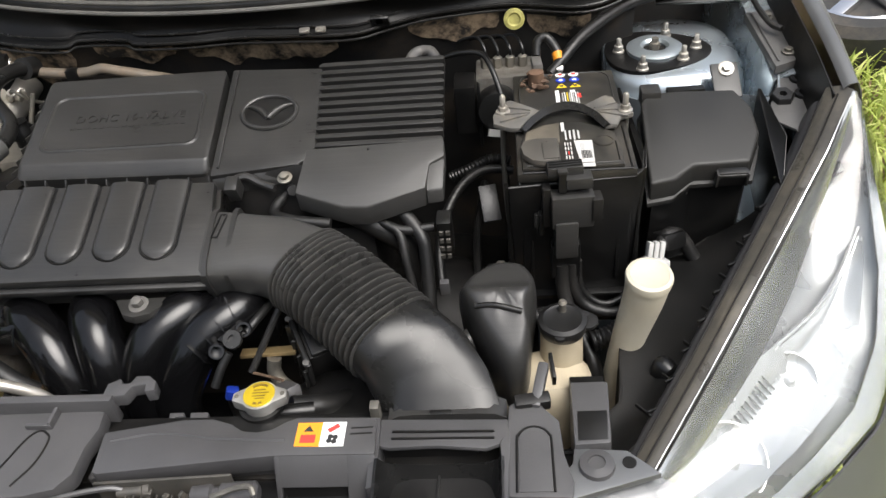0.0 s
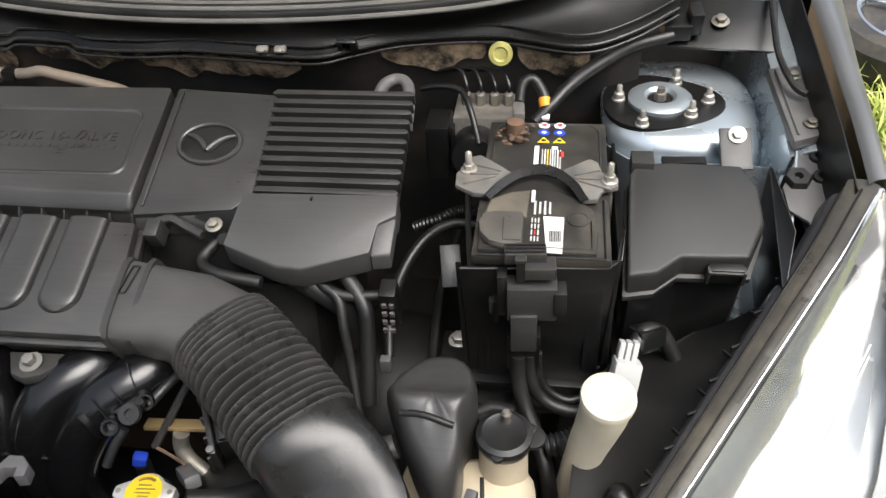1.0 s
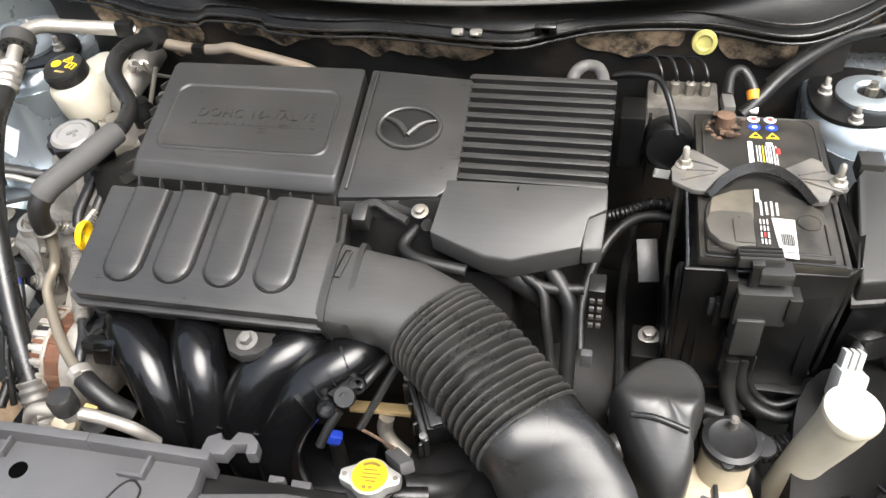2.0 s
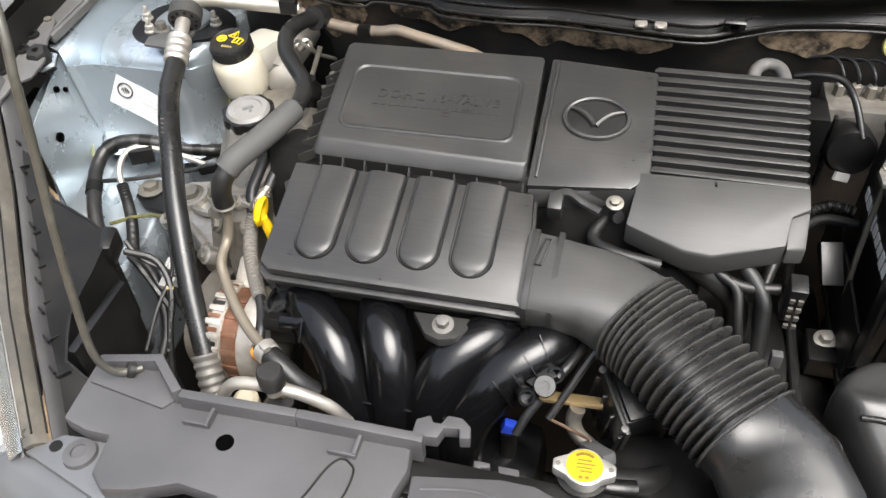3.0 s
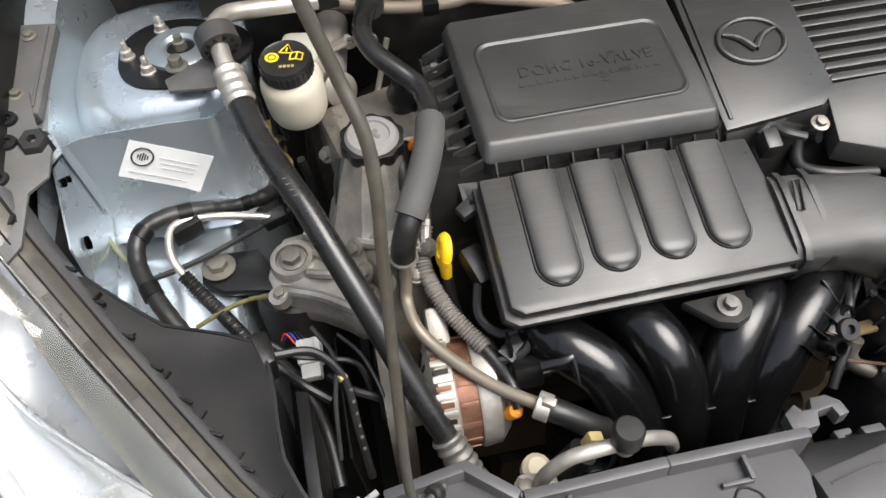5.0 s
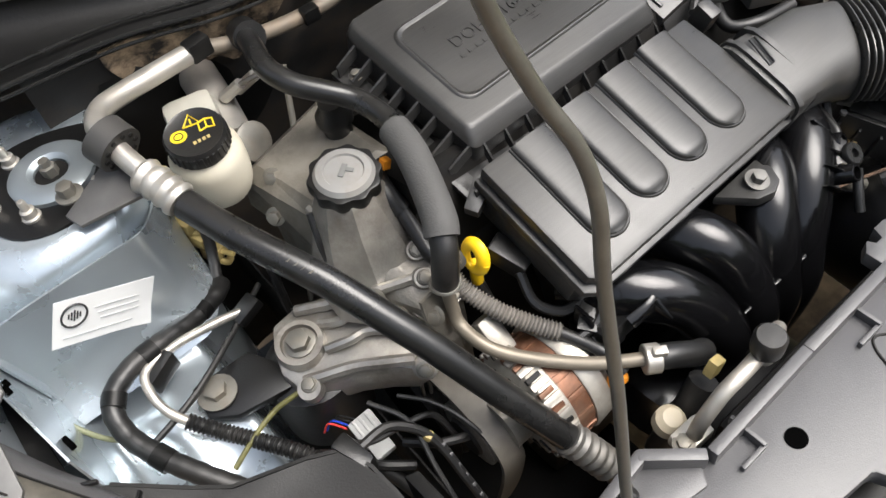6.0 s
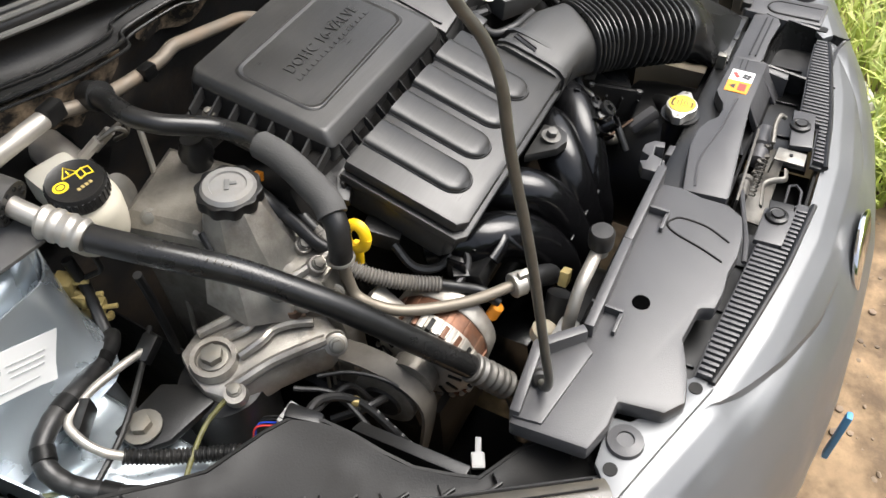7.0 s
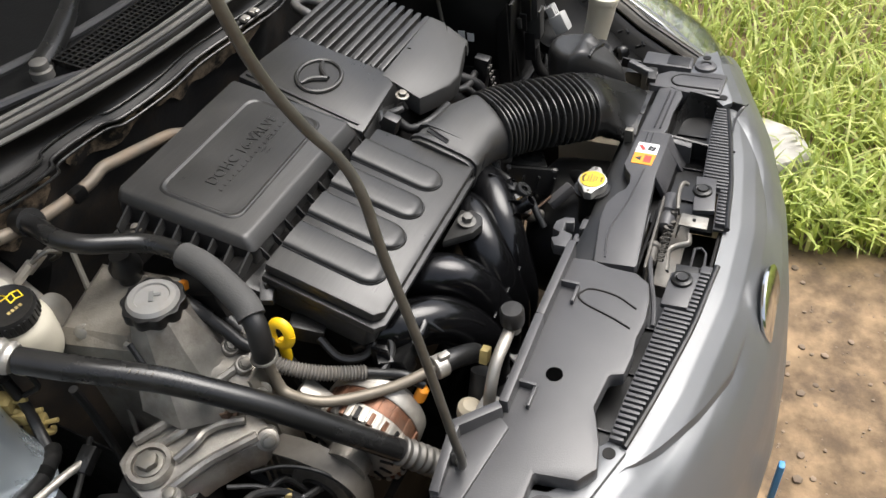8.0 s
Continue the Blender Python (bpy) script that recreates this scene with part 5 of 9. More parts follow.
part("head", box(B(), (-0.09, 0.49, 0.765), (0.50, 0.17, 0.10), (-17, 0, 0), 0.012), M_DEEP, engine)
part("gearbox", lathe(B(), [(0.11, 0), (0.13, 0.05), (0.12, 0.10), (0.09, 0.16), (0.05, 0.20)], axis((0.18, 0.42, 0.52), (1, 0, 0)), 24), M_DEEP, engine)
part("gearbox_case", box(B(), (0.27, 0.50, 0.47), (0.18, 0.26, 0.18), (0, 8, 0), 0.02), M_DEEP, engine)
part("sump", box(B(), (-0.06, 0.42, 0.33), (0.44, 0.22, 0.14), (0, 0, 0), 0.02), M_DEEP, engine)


def deck(y):
    """Height of the sloping engine covers."""
    return 0.862 + 0.32 * (y - 0.505)


def on(x, y, h=0.0):
    n = Vector((0, -0.305, 0.952))
    return Vector((x, y, deck(y) - 0.06 * min(0.0, x + 0.03))) + n * h


DM = Matrix.Translation((0, 0.505, 0.862)) @ Matrix.Rotation(math.atan(0.32), 4, "X")  # x right, y up the slope
# the filter lid lies flatter than the other covers and is turned a little to the front at the timing end
lx = Vector((0.2045, 0.0125, -0.0075)).normalized()
lz = lx.cross(Vector((-0.0055, 0.0975, 0.0245))).normalized()
DT = Matrix.Translation((-0.1528, 0.499, 0.8713)) @ Matrix((lx, lz.cross(lx), lz)).transposed().to_4x4() @ Matrix.Translation((0.152, -0.006, 0))
CS = math.cos(math.atan(0.32))


def dk(x, y):
    return (x, (y - 0.505) / CS)


cover = thing("air_filter_cover", (-0.155, 0.5, 0.80), "black plastic engine top cover with raised frame and lettering", "engine cover")
bm = B()
base = [(-0.279, 0.094), (-0.027, 0.097), (-0.029, -0.087), (-0.279, -0.080)]
cxm, cym = sum(p[0] for p in base) / 4, sum(p[1] for p in base) / 4


def lid_ring(side, front, h, r):
    """The lid's outline, drawn in by side and front, with rounded corners."""
    (ax, ay), (bx, by), (qx, qy), (ex, ey) = base
    pts_ = [(ax + side, ay - side * 0.15), (bx - side * 0.1, by - side * 0.15), (qx - side * 0.1, qy + front), (ex + side, ey + front)]
    out = []
    for i in range(4):
        p0, p1, p2 = Vector(pts_[i - 1]), Vector(pts_[i]), Vector(pts_[(i + 1) % 4])
        d0, d1 = (p0 - p1).normalized(), (p2 - p1).normalized()
        for t in np.linspace(0, 1, 6):
            out.append((p1 + d0 * r * (1 - t) ** 2 + d1 * r * t**2).to_3d())
    return [DT @ Vector((p.x, p.y, h)) for p in out]


loft(bm, [lid_ring(0.002, 0.001, -0.044, 0.010), lid_ring(0.001, 0.0, -0.0165, 0.010), lid_ring(0.0, 0.0, -0.0125, 0.010), lid_ring(0.0014, 0.0025, -0.0095, 0.009),
          lid_ring(0.0045, 0.0125, -0.0022, 0.008), lid_ring(0.0065, 0.0148, -0.0006, 0.007), lid_ring(0.0095, 0.0175, 0.0, 0.006)])
part("lid", bm, M_COVER, cover)
fr = rounded(0.205, 0.101, 0.016, 6, -0.152, 0.006)


def inset(g, h):
    return [DT @ Vector((-0.152 + (x + 0.152) * (1 - g / 0.1025), 0.006 + (y - 0.006) * (1 - g / 0.0505), h)) for x, y in fr]


part("raised_frame", loft(B(), [inset(-0.0022, 0.0002), inset(-0.0010, 0.0016), inset(0.0, 0.0022), inset(0.0010, 0.0018), inset(0.0024, 0.0004), inset(0.0036, 0.0001)], cap=False), M_COVER, cover, "raised rounded frame", sharp=70)
part("inset_floor", prism(B(), [(-0.152 + (x + 0.152) * 0.965, 0.006 + (y - 0.006) * 0.93) for x, y in fr], -0.001, 0.0004, DT), M_COVER, cover)
txt = bpy.data.curves.new("cover_text", "FONT")
txt.body, txt.size, txt.extrude, txt.align_x = "DOHC 16-VALVE", 0.0185, 0.0006, "CENTER"
txt.space_character = 1.08
tob = new("text_tmp", txt)
dg = bpy.context.evaluated_depsgraph_get()
tme = bpy.data.meshes.new_from_object(tob.evaluated_get(dg))
bpy.data.objects.remove(tob)
tme.transform(DT @ Matrix.Translation((-0.145, 0.006, 0.0010)))
tme.materials.clear()
tme.materials.append(M_COVER)
letters = new("lettering", tme)
letters.parent, letters.matrix_parent_inverse = cover, Matrix.Translation(-BASE[cover])
letters["label"] = "embossed lettering"
for k in range(16):
    part("print_bar", box(B(), (-0.219 + 0.0098 * k, -0.004, 0.0009), (0.0060, 0.0046, 0.0007), (0, 0, 0), 0, DT), M_COVER, letters)
# finned front wall and lower tray edge
LOW = -0.040
part("front_flange", slab(B(), [DT @ Vector(p) for p in ((-0.300, -0.078, LOW), (-0.026, -0.080, LOW), (-0.026, -0.112, LOW), (-0.298, -0.105, LOW))], (0, 0, -0.006), 0.001), M_BLACK, cover)
for k in range(10):
    x = -0.268 + 0.0262 * k
    part("fin", slab(B(), [DT @ Vector(p) for p in ((x, -0.080, -0.012), (x + 0.0020, -0.080, -0.012), (x + 0.0020, -0.103, -0.030), (x, -0.103, -0.030))], (0, 0, -0.014)), M_COVER, cover)
part("flange_lip", slab(B(), [DT @ Vector(p) for p in ((-0.298, -0.101, -0.031), (-0.028, -0.104, -0.031), (-0.028, -0.107, -0.031), (-0.298, -0.104, -0.031))], (0, 0, -0.012), 0.0006), M_COVER, cover)
for k in range(8):
    y = -0.074 + 0.0215 * k
    part("fin", slab(B(), [DT @ Vector(p) for p in ((-0.277, y, -0.012), (-0.277, y + 0.0022, -0.012), (-0.301, y + 0.0022, -0.028), (-0.301, y, -0.028))], (0, 0, -0.012)), M_COVER, cover)
part("side_flange", slab(B(), [DT @ Vector(p) for p in ((-0.283, 0.085, LOW), (-0.283, -0.100, LOW), (-0.303, -0.104, LOW), (-0.303, 0.085, LOW))], (0, 0, -0.006), 0.001), M_COVER, cover)
part("corner_tab", slab(B(), [DT @ Vector(p) for p in ((-0.290, -0.092, -0.034), (-0.278, -0.092, -0.030), (-0.284, -0.108, -0.036), (-0.306, -0.116, -0.042), (-0.312, -0.104, -0.042))], (0, 0, -0.008), 0.001), M_COVER, cover)
part("lid_screw", hexbolt(B(), DT @ Vector((-0.292, 0.060, -0.030)), (-0.2, 0, 1), 0.0045, 0.006), M_ZINC, cover)
mid = thing("engine_cover", (0.03, 0.5, 0.80), "black plastic engine cover panel with an oval badge", "engine cover")
bm = B()
prism(bm, [dk(-0.024, 0.592), dk(0.103, 0.584), dk(0.108, 0.440), dk(0.088, 0.424), dk(-0.024, 0.413)], -0.022, 0.0, DM, 0.004)
part("panel", bm, M_COVER, mid)
part("seam_ridge", box(B(), (-0.015, 0.0, 0.001), (0.004, 0.170, 0.004), (0, 0, 0), 0.0015, DM), M_COVER, mid)
c = dk(0.040, 0.510)
ell = [DM @ Vector((c[0] + 0.0365 * math.cos(a), c[1] + 0.0285 * math.sin(a), 0.0015)) for a in np.linspace(0, 6.283, 41)]
part("badge_ring", tube(B(), ell, 0.0032, 8, 1), M_COVER, mid, "oval badge ring")
part("badge_floor", prism(B(), circle(0.034, 30, *c, ry=0.026), -0.001, 0.0008, DM), M_BLACK, mid)
for s in (1, -1):
    wing = [DM @ Vector((c[0] + s * x, c[1] + y, 0.0025)) for x, y in ((0.0, -0.012), (0.010, 0.001), (0.020, 0.008), (0.030, 0.011))]
    part("badge_wing", tube(B(), wing, [0.004, 0.0042, 0.0034, 0.002], 8, 5), M_COVER, mid)
part("front_edge", slab(B(), [on(-0.022, 0.413, -0.006), on(0.09, 0.424, -0.006), on(0.09, 0.414, -0.016), on(-0.022, 0.403, -0.016)], (0, 0, -0.008), 0.001), M_COVER, mid)

coil = thing("finned_cover", (0.18, 0.48, 0.78), "black plastic ribbed cover with a smooth front shell", "engine cover")
part("base_box", prism(B(), [dk(0.104, 0.586), dk(0.262, 0.590), dk(0.264, 0.450), dk(0.108, 0.442)], -0.045, -0.010, DM, 0.003), M_COVER, coil)
for k in range(11):
    y = 0.452 + 0.0136 * k
    a = 0.106 - 0.0008 * k
    bm = B()
    prism(bm, [(a, 0), (a + 0.004, 0.0045), (0.266, 0.0045), (0.270, 0.002), (0.270, -0.002), (0.266, -0.0030), (a, -0.0030)], -0.016, 0.0, DM @ Matrix.Translation((0, dk(0, y)[1], 0)), 0.0008)
    part("fin", bm, M_COVER, coil)
bm = B()
top = [on(0.096, 0.446, 0.001), on(0.271, 0.450, 0.001), on(0.272, 0.425, 0.0), on(0.254, 0.414, 0.0), on(0.249, 0.382, -0.004), on(0.178, 0.362, -0.010), on(0.150, 0.364, -0.010), on(0.088, 0.384, -0.004)]
slab(bm, top, (0, 0.004, -0.030), 0.003)
part("front_shell", bm, M_SHELL, coil, "smooth sloping front shell")
bm = B()
slab(bm, [on(0.250, 0.412, -0.002), on(0.272, 0.424, -0.002), on(0.270, 0.385, -0.012), on(0.250, 0.380, -0.008)], (0, 0, -0.020), 0.003)
part("corner_clip", bm, M_SHELL, coil)
part("notch", box(B(), (0.176, 0.441, deck(0.441) + 0.001), (0.002, 0.005, 0.002), (0, 0, 0), 0), M_BLACK, coil)

# lower air box with four lobes
airbox = thing("air_box", (-0.15, 0.33, 0.75), "black plastic air box with four rounded lobes", "air box")


AM = Matrix.Translation((0, 0.397, 0.835)) @ Matrix.Rotation(math.atan(0.32), 4, "X") @ Matrix.Translation((-0.03, 0, 0)) @ Matrix.Rotation(0.045, 4, "Y") @ Matrix.Translation((0.03, 0, 0))
AS = math.cos(math.atan(0.32))


def ak(x, y):
    return (x, (y - 0.397) / AS)


outline = [ak(-0.287, 0.394), ak(-0.012, 0.398), ak(0.002, 0.275), ak(-0.005, 0.268), ak(-0.274, 0.262), ak(-0.286, 0.270)]
part("lid", prism(B(), outline, -0.014, 0.0, AM, 0.004), M_COVER, airbox)
part("rim", prism(B(), [(x * 1.0 + (0.004 if x > -0.1 else -0.004), y - (0.005 if y < -0.05 else 0)) for x, y in outline], -0.026, -0.016, AM, 0.002), M_COVER, airbox, "moulded rim")
part("tray", prism(B(), [(x, y + 0.004) for x, y in outline], -0.060, -0.026, AM, 0.004), M_COVER, airbox)
for k in range(4):
    x = -0.2330 + 0.0565 * k
    lo, hi, w = (0.282 + 0.008 * (1 - (1 - k / 3) ** 2) - 0.397) / AS, (0.392 + 0.002 * k - 0.397) / AS, 0.0208

    def lobe(u, v, x=x, lo=lo, hi=hi, w=w):
        a = math.pi * v
        yy = lo + (hi - lo) * u
        rr = math.sqrt(max(0.0, 1 - (1 - min(1.0, u / 0.188)) ** 2))
        px = x - w * rr * math.cos(a)
        h = 0.0062 * (math.sin(a) ** 0.45 if 0 < v < 1 else 0) * min(1, rr * 1.1)
        return AM @ Vector((px + 0.0, yy, h + 0.0002))

    bm = B()
    sheet(bm, lobe, 22, 14, -0.001)
    part("lobe", bm, M_COVER, airbox, sharp=75)
    gw = w + 0.0012
    groove = [(x - gw, hi), (x - gw, lo + gw + 0.012)] + [(x - gw * math.cos(q), lo + gw - gw * math.sin(q)) for q in np.linspace(0, math.pi, 13)] + [(x + gw, lo + gw + 0.012), (x + gw, hi)]
    # black bead round each lobe, the crease's shade put into its colour
    part("lobe_crease_shade", tube(B(), [AM @ Vector((p, q, -0.0002)) for p, q in groove], 0.0016, 6, 2), M_BLACK, airbox)
tri_ = [(-0.118, 0.268, 0.762), (-0.042, 0.270, 0.762), (-0.064, 0.236, 0.767), (-0.080, 0.230, 0.768), (-0.096, 0.236, 0.767)]
part("mount_ear", slab(B(), tri_, (0, 0, -0.012), 0.003), M_COVER, airbox, "triangular mounting ear")
part("ear_bolt", hexbolt(B(), (-0.080, 0.250, 0.768), (0, -0.2, 1), 0.0068, 0.010, 1.7), M_CLAMPBAR, airbox, "dull flanged bolt")
part("side_clip", box(B(), (0.012, 0.392, 0.826), (0.016, 0.022, 0.026), (20, 0, 0), 0.003), M_COVER, airbox)
part("side_latch", tube(B(), [(0.005, 0.400, 0.83), (0.022, 0.410, 0.832), (0.040, 0.408, 0.822), (0.06, 0.400, 0.818)], 0.005, 8), M_COVER, airbox)

# intake duct, bellows and snorkel
duct = thing("intake_duct", (0.2, 0.2, 0.70), "black plastic intake duct with a ribbed rubber bellows", "intake duct")


def oval(c, side, up, a, b, n=28, p=2.6):
    c, side, up = Vector(c), Vector(side).normalized(), Vector(up).normalized()
    out = []
    for k in range(n):
        t = 2 * math.pi * k / n
        q, w = math.cos(t), math.sin(t)
        r = (abs(q) ** p + abs(w) ** p) ** (-1 / p)
        out.append(c + side * a * r * q + up * b * r * w)
    return out


bm = B()
loft(bm, [oval((-0.008, 0.318, 0.785), (0, 1, 0.35), (0, -0.3, 1), 0.047, 0.028, p=5), oval((0.020, 0.314, 0.787), (0, 1, 0.30), (0, -0.3, 1), 0.046, 0.029, p=5),
          oval((0.050, 0.310, 0.786), (-0.1, 1, 0.25), (0, -0.2, 1), 0.046, 0.031, p=4), oval((0.080, 0.305, 0.782), (0.25, 1, 0.2), (0, -0.1, 1), 0.048, 0.034, p=3.2), oval((0.110, 0.293, 0.776), (0.62, 0.8, 0.1), (0, 0, 1), 0.051, 0.036, p=2.6)])
part("inlet_elbow", bm, M_SHELL, duct)
for x in (0.000, 0.026):
    part("collar", loft(B(), [oval((x - 0.003, 0.317, 0.786), (0, 1, 0.33), (0, -0.3, 1), 0.0495, 0.0315, p=5), oval((x + 0.003, 0.316, 0.786), (0, 1, 0.33), (0, -0.3, 1), 0.0495, 0.0315, p=5)]), M_COVER, duct)
slot_ = [(0.017, 0.338), (0.010, 0.308), (0.003, 0.308), (0.010, 0.338), (0.017, 0.338)]
part("slot_rim", tube(B(), [(x, y, 0.8165 + 0.32 * (y - 0.308)) for x, y in slot_], 0.0012, 6, 1), M_BLACK, duct, "moulded slot outline")
path = [Vector((0.108, 0.295, 0.776)), Vector((0.140, 0.270, 0.773)), Vector((0.185, 0.228, 0.764)), Vector((0.222, 0.192, 0.756))]
line = spline(path, 40)


def duct_ring(i, a, b):
    q = line[i]
    way = (line[min(i + 1, len(line) - 1)] - line[max(i - 1, 0)]).normalized()
    side = Vector((0, 0, 1)).cross(way).normalized()
    return way, lambda d, k: oval(q + way * d, side, way.cross(side), a + k, b + k, 32, 2.5)


# sleeve blacker than its ribs: shade of the valleys put into the colour
sleeve = part("bellows", loft(B(), [duct_ring(i, 0.0425, 0.0280)[1](0, 0) for i in range(0, len(line), 4)]), M_BLACK, duct, "ribbed black rubber bellows", sharp=70)
for k in range(17):
    ring = duct_ring(round((k + 0.5) * (len(line) - 1) / 17), 0.0475, 0.0325)[1]
    part("rib", loft(B(), [ring(-0.0020, -0.006), ring(-0.0016, 0.0066), ring(-0.0013, 0.0092), ring(-0.0006, 0.0102), ring(0.0006, 0.0102), ring(0.0013, 0.0092), ring(0.0016, 0.0066), ring(0.0020, -0.006)]), M_FIN, sleeve, sharp=50)
bm = B()
loft(bm, [oval((0.220, 0.194, 0.756), (0.72, 0.70, 0), (0, 0, 1), 0.055, 0.040, p=2.5), oval((0.232, 0.182, 0.754), (0.76, 0.65, 0), (0, 0, 1), 0.054, 0.040, p=2.5), oval((0.252, 0.162, 0.740), (0.88, 0.48, 0), (0, 0.25, 1), 0.055, 0.039, p=3.2),
          oval((0.268, 0.140, 0.722), (0.98, 0.2, 0), (0, 0.35, 1), 0.056, 0.036, p=3.8), oval((0.276, 0.122, 0.708), (1, 0.02, 0), (0, 0.3, 1), 0.057, 0.032, p=4.6), oval((0.278, 0.108, 0.700), (1, 0, 0), (0, 0.2, 1), 0.058, 0.029, p=5)])
part("outlet_elbow", bm, M_SATIN, duct)
bm = B()
loft(bm, [oval((0.278, 0.128, 0.700), (1, 0, 0), (0, 0.2, 1), 0.062, 0.032, p=6), oval((0.278, 0.108, 0.698), (1, 0, 0), (0, 0.1, 1), 0.063, 0.032, p=6)])
part("neck_flange", bm, M_COVER, duct, "square neck flange")
part("neck_plate", slab(B(), [(0.212, 0.106, 0.731), (0.342, 0.104, 0.729), (0.341, 0.088, 0.733), (0.330, 0.070, 0.735), (0.318, 0.065, 0.735), (0.270, 0.069, 0.736), (0.224, 0.068, 0.735), (0.212, 0.072, 0.734)], (0, 0, -0.006), 0.002), M_SUPPORT, duct, "grey-black snorkel mouth")
for q in (0.078, 0.086):
    part("neck_rib", box(B(), (0.276, q, 0.7352), (0.100, 0.0018, 0.0014), (0, 0, -1), 0), M_BLACK, duct)


def scoop(u, v):
    x = 0.211 + 0.124 * u
    e = 1 - abs(2 * u - 1) ** 5
    return (x, 0.067 - 0.010 * (1 - e) - 0.085 * v, 0.7335 - 0.012 * v - 0.075 * e * math.sin(math.pi * min(1, 0.04 + v * 0.96)) ** 0.55)


part("scoop", sheet(B(), scoop, 30, 22, 0.003), M_SATIN, duct, "dark smooth concave air scoop", sharp=80)
part("scoop_cheek", slab(B(), [(0.206, 0.104, 0.737), (0.213, 0.104, 0.737), (0.215, 0.066, 0.736), (0.212, 0.030, 0.728), (0.204, 0.030, 0.724)], (0, 0, -0.05), 0.002), M_SUPPORT, duct)
part("scoop_cheek", slab(B(), [(0.331, 0.072, 0.735), (0.341, 0.090, 0.734), (0.341, 0.014, 0.730), (0.334, 0.014, 0.728)], (0, 0, -0.05), 0.002), M_SUPPORT, duct)
part("slot", box(B(), (0.272, 0.113, 0.7305), (0.022, 0.006, 0.002), (6, 0, 0), 0.0008), M_BLACK, duct)
part("clip", box(B(), (0.205, 0.118, 0.728), (0.010, 0.012, 0.024), (0, 0, 0), 0.002), M_ZINC, duct)

# intake manifold runners
manifold = thing("intake_manifold", (-0.11, 0.25, 0.5), "glossy black plastic intake manifold with four runners", "manifold")
RUNNERS = [((-0.258, 0.315, 0.722), (-0.240, 0.272, 0.736), (-0.202, 0.236, 0.722), (-0.176, 0.208, 0.680), (-0.166, 0.196, 0.630)),
           ((-0.166, 0.315, 0.722), (-0.156, 0.272, 0.738), (-0.138, 0.236, 0.726), (-0.127, 0.208, 0.680), (-0.124, 0.196, 0.630)),
           ((-0.016, 0.315, 0.722), (-0.034, 0.272, 0.738), (-0.070, 0.236, 0.726), (-0.087, 0.208, 0.680), (-0.088, 0.196, 0.630)),
           ((0.046, 0.315, 0.720), (0.028, 0.272, 0.736), (-0.014, 0.236, 0.722), (-0.046, 0.208, 0.676), (-0.054, 0.196, 0.630))]
for way in RUNNERS:
    part("runner", tube(B(), [*way, (way[-1][0], 0.205, 0.50)], [0.027, 0.0285, 0.0285, 0.0265, 0.0235, 0.0225], 20, 8), M_GLOSS, manifold, sharp=80)
for a, b in zip(RUNNERS, RUNNERS[1:]):
    m = (Vector(a[3]) + Vector(b[3])) / 2
    part("parting_tab", box(B(), m + Vector((0, -0.018, 0.012)), (0.010, 0.003, 0.003), (0, 0, 0), 0.001), M_GLOSS, manifold)
star = [Vector((-0.262, 0.238, 0.742)), Vector((-0.236, 0.236, 0.750)), Vector((-0.214, 0.248, 0.756))]
part("star_tab", tube(B(), star, [0.007, 0.006, 0.0015], 8, 3, oval=0.4), M_GLOSS, manifold)
part("star_tab", tube(B(), [star[1], star[1] + Vector((0.004, -0.018, -0.012))], [0.006, 0.0015], 8, 3, oval=0.4), M_GLOSS, manifold)
part("flange", box(B(), (-0.11, 0.330, 0.700), (0.32, 0.03, 0.110), (-20, 0, 0), 0.008), M_DEEP, manifold)
part("plenum", box(B(), (-0.10, 0.25, 0.52), (0.27, 0.10, 0.10), (0, 0, 0), 0.03), M_GLOSS, manifold)
part("bracket_ledge", box(B(), (-0.262, 0.262, 0.722), (0.050, 0.030, 0.004), (12, 0, 0), 0.001), M_GLOSS, manifold)
for x in (-0.285, -0.262, -0.238):
    part("web", box(B(), (x, 0.270, 0.735), (0.003, 0.022, 0.028), (0, 0, 0), 0.0005), M_GLOSS, manifold)
for x, y, z in ((0.015, 0.206, 0.733), (0.039, 0.237, 0.736)):
    part("port", lathe(B(), [(0.0095, -0.030), (0.0095, 0.005), (0.0085, 0.0065), (0.0062, 0.0065), (0.0060, -0.006), (0.0005, -0.007)], axis((x, y, z), (0.25, -0.75, 0.6)), 20), M_GLOSS, manifold)
part("bracket_ear", lathe(B(), [(0.0115, -0.004), (0.0115, 0.0), (0.0105, 0.0014), (0.0048, 0.0014), (0.0046, -0.003)], axis((0.032, 0.216, 0.741), (0.1, -0.6, 0.8)), 20), M_SATIN, manifold, "bracket ear with a hole")
part("bracket_arm", slab(B(), [(0.022, 0.214, 0.738), (0.042, 0.230, 0.742), (0.034, 0.240, 0.744), (0.012, 0.220, 0.738)], (0, 0.003, -0.004), 0.001), M_SATIN, manifold)
for p, q in (((-0.022, 0.208, 0.745), (0.002, 0.196, 0.724)), ((-0.008, 0.222, 0.752), (0.012, 0.208, 0.736)), ((0.006, 0.236, 0.757), (0.024, 0.222, 0.742)), ((0.018, 0.258, 0.768), (0.030, 0.240, 0.752))):
    p, q = Vector(p), Vector(q)
    part("rib_blade", slab(B(), [p, q, q + Vector((0.002, 0.010, -0.012)), p + Vector((0.002, 0.010, -0.012))], (0.0016, 0, 0), 0.0004), M_GLOSS, manifold)
throttle = thing("throttle_body", (0.11, 0.225, 0.64), "black throttle body with ribbed flange, gold flange and steel pipe", "throttle body")
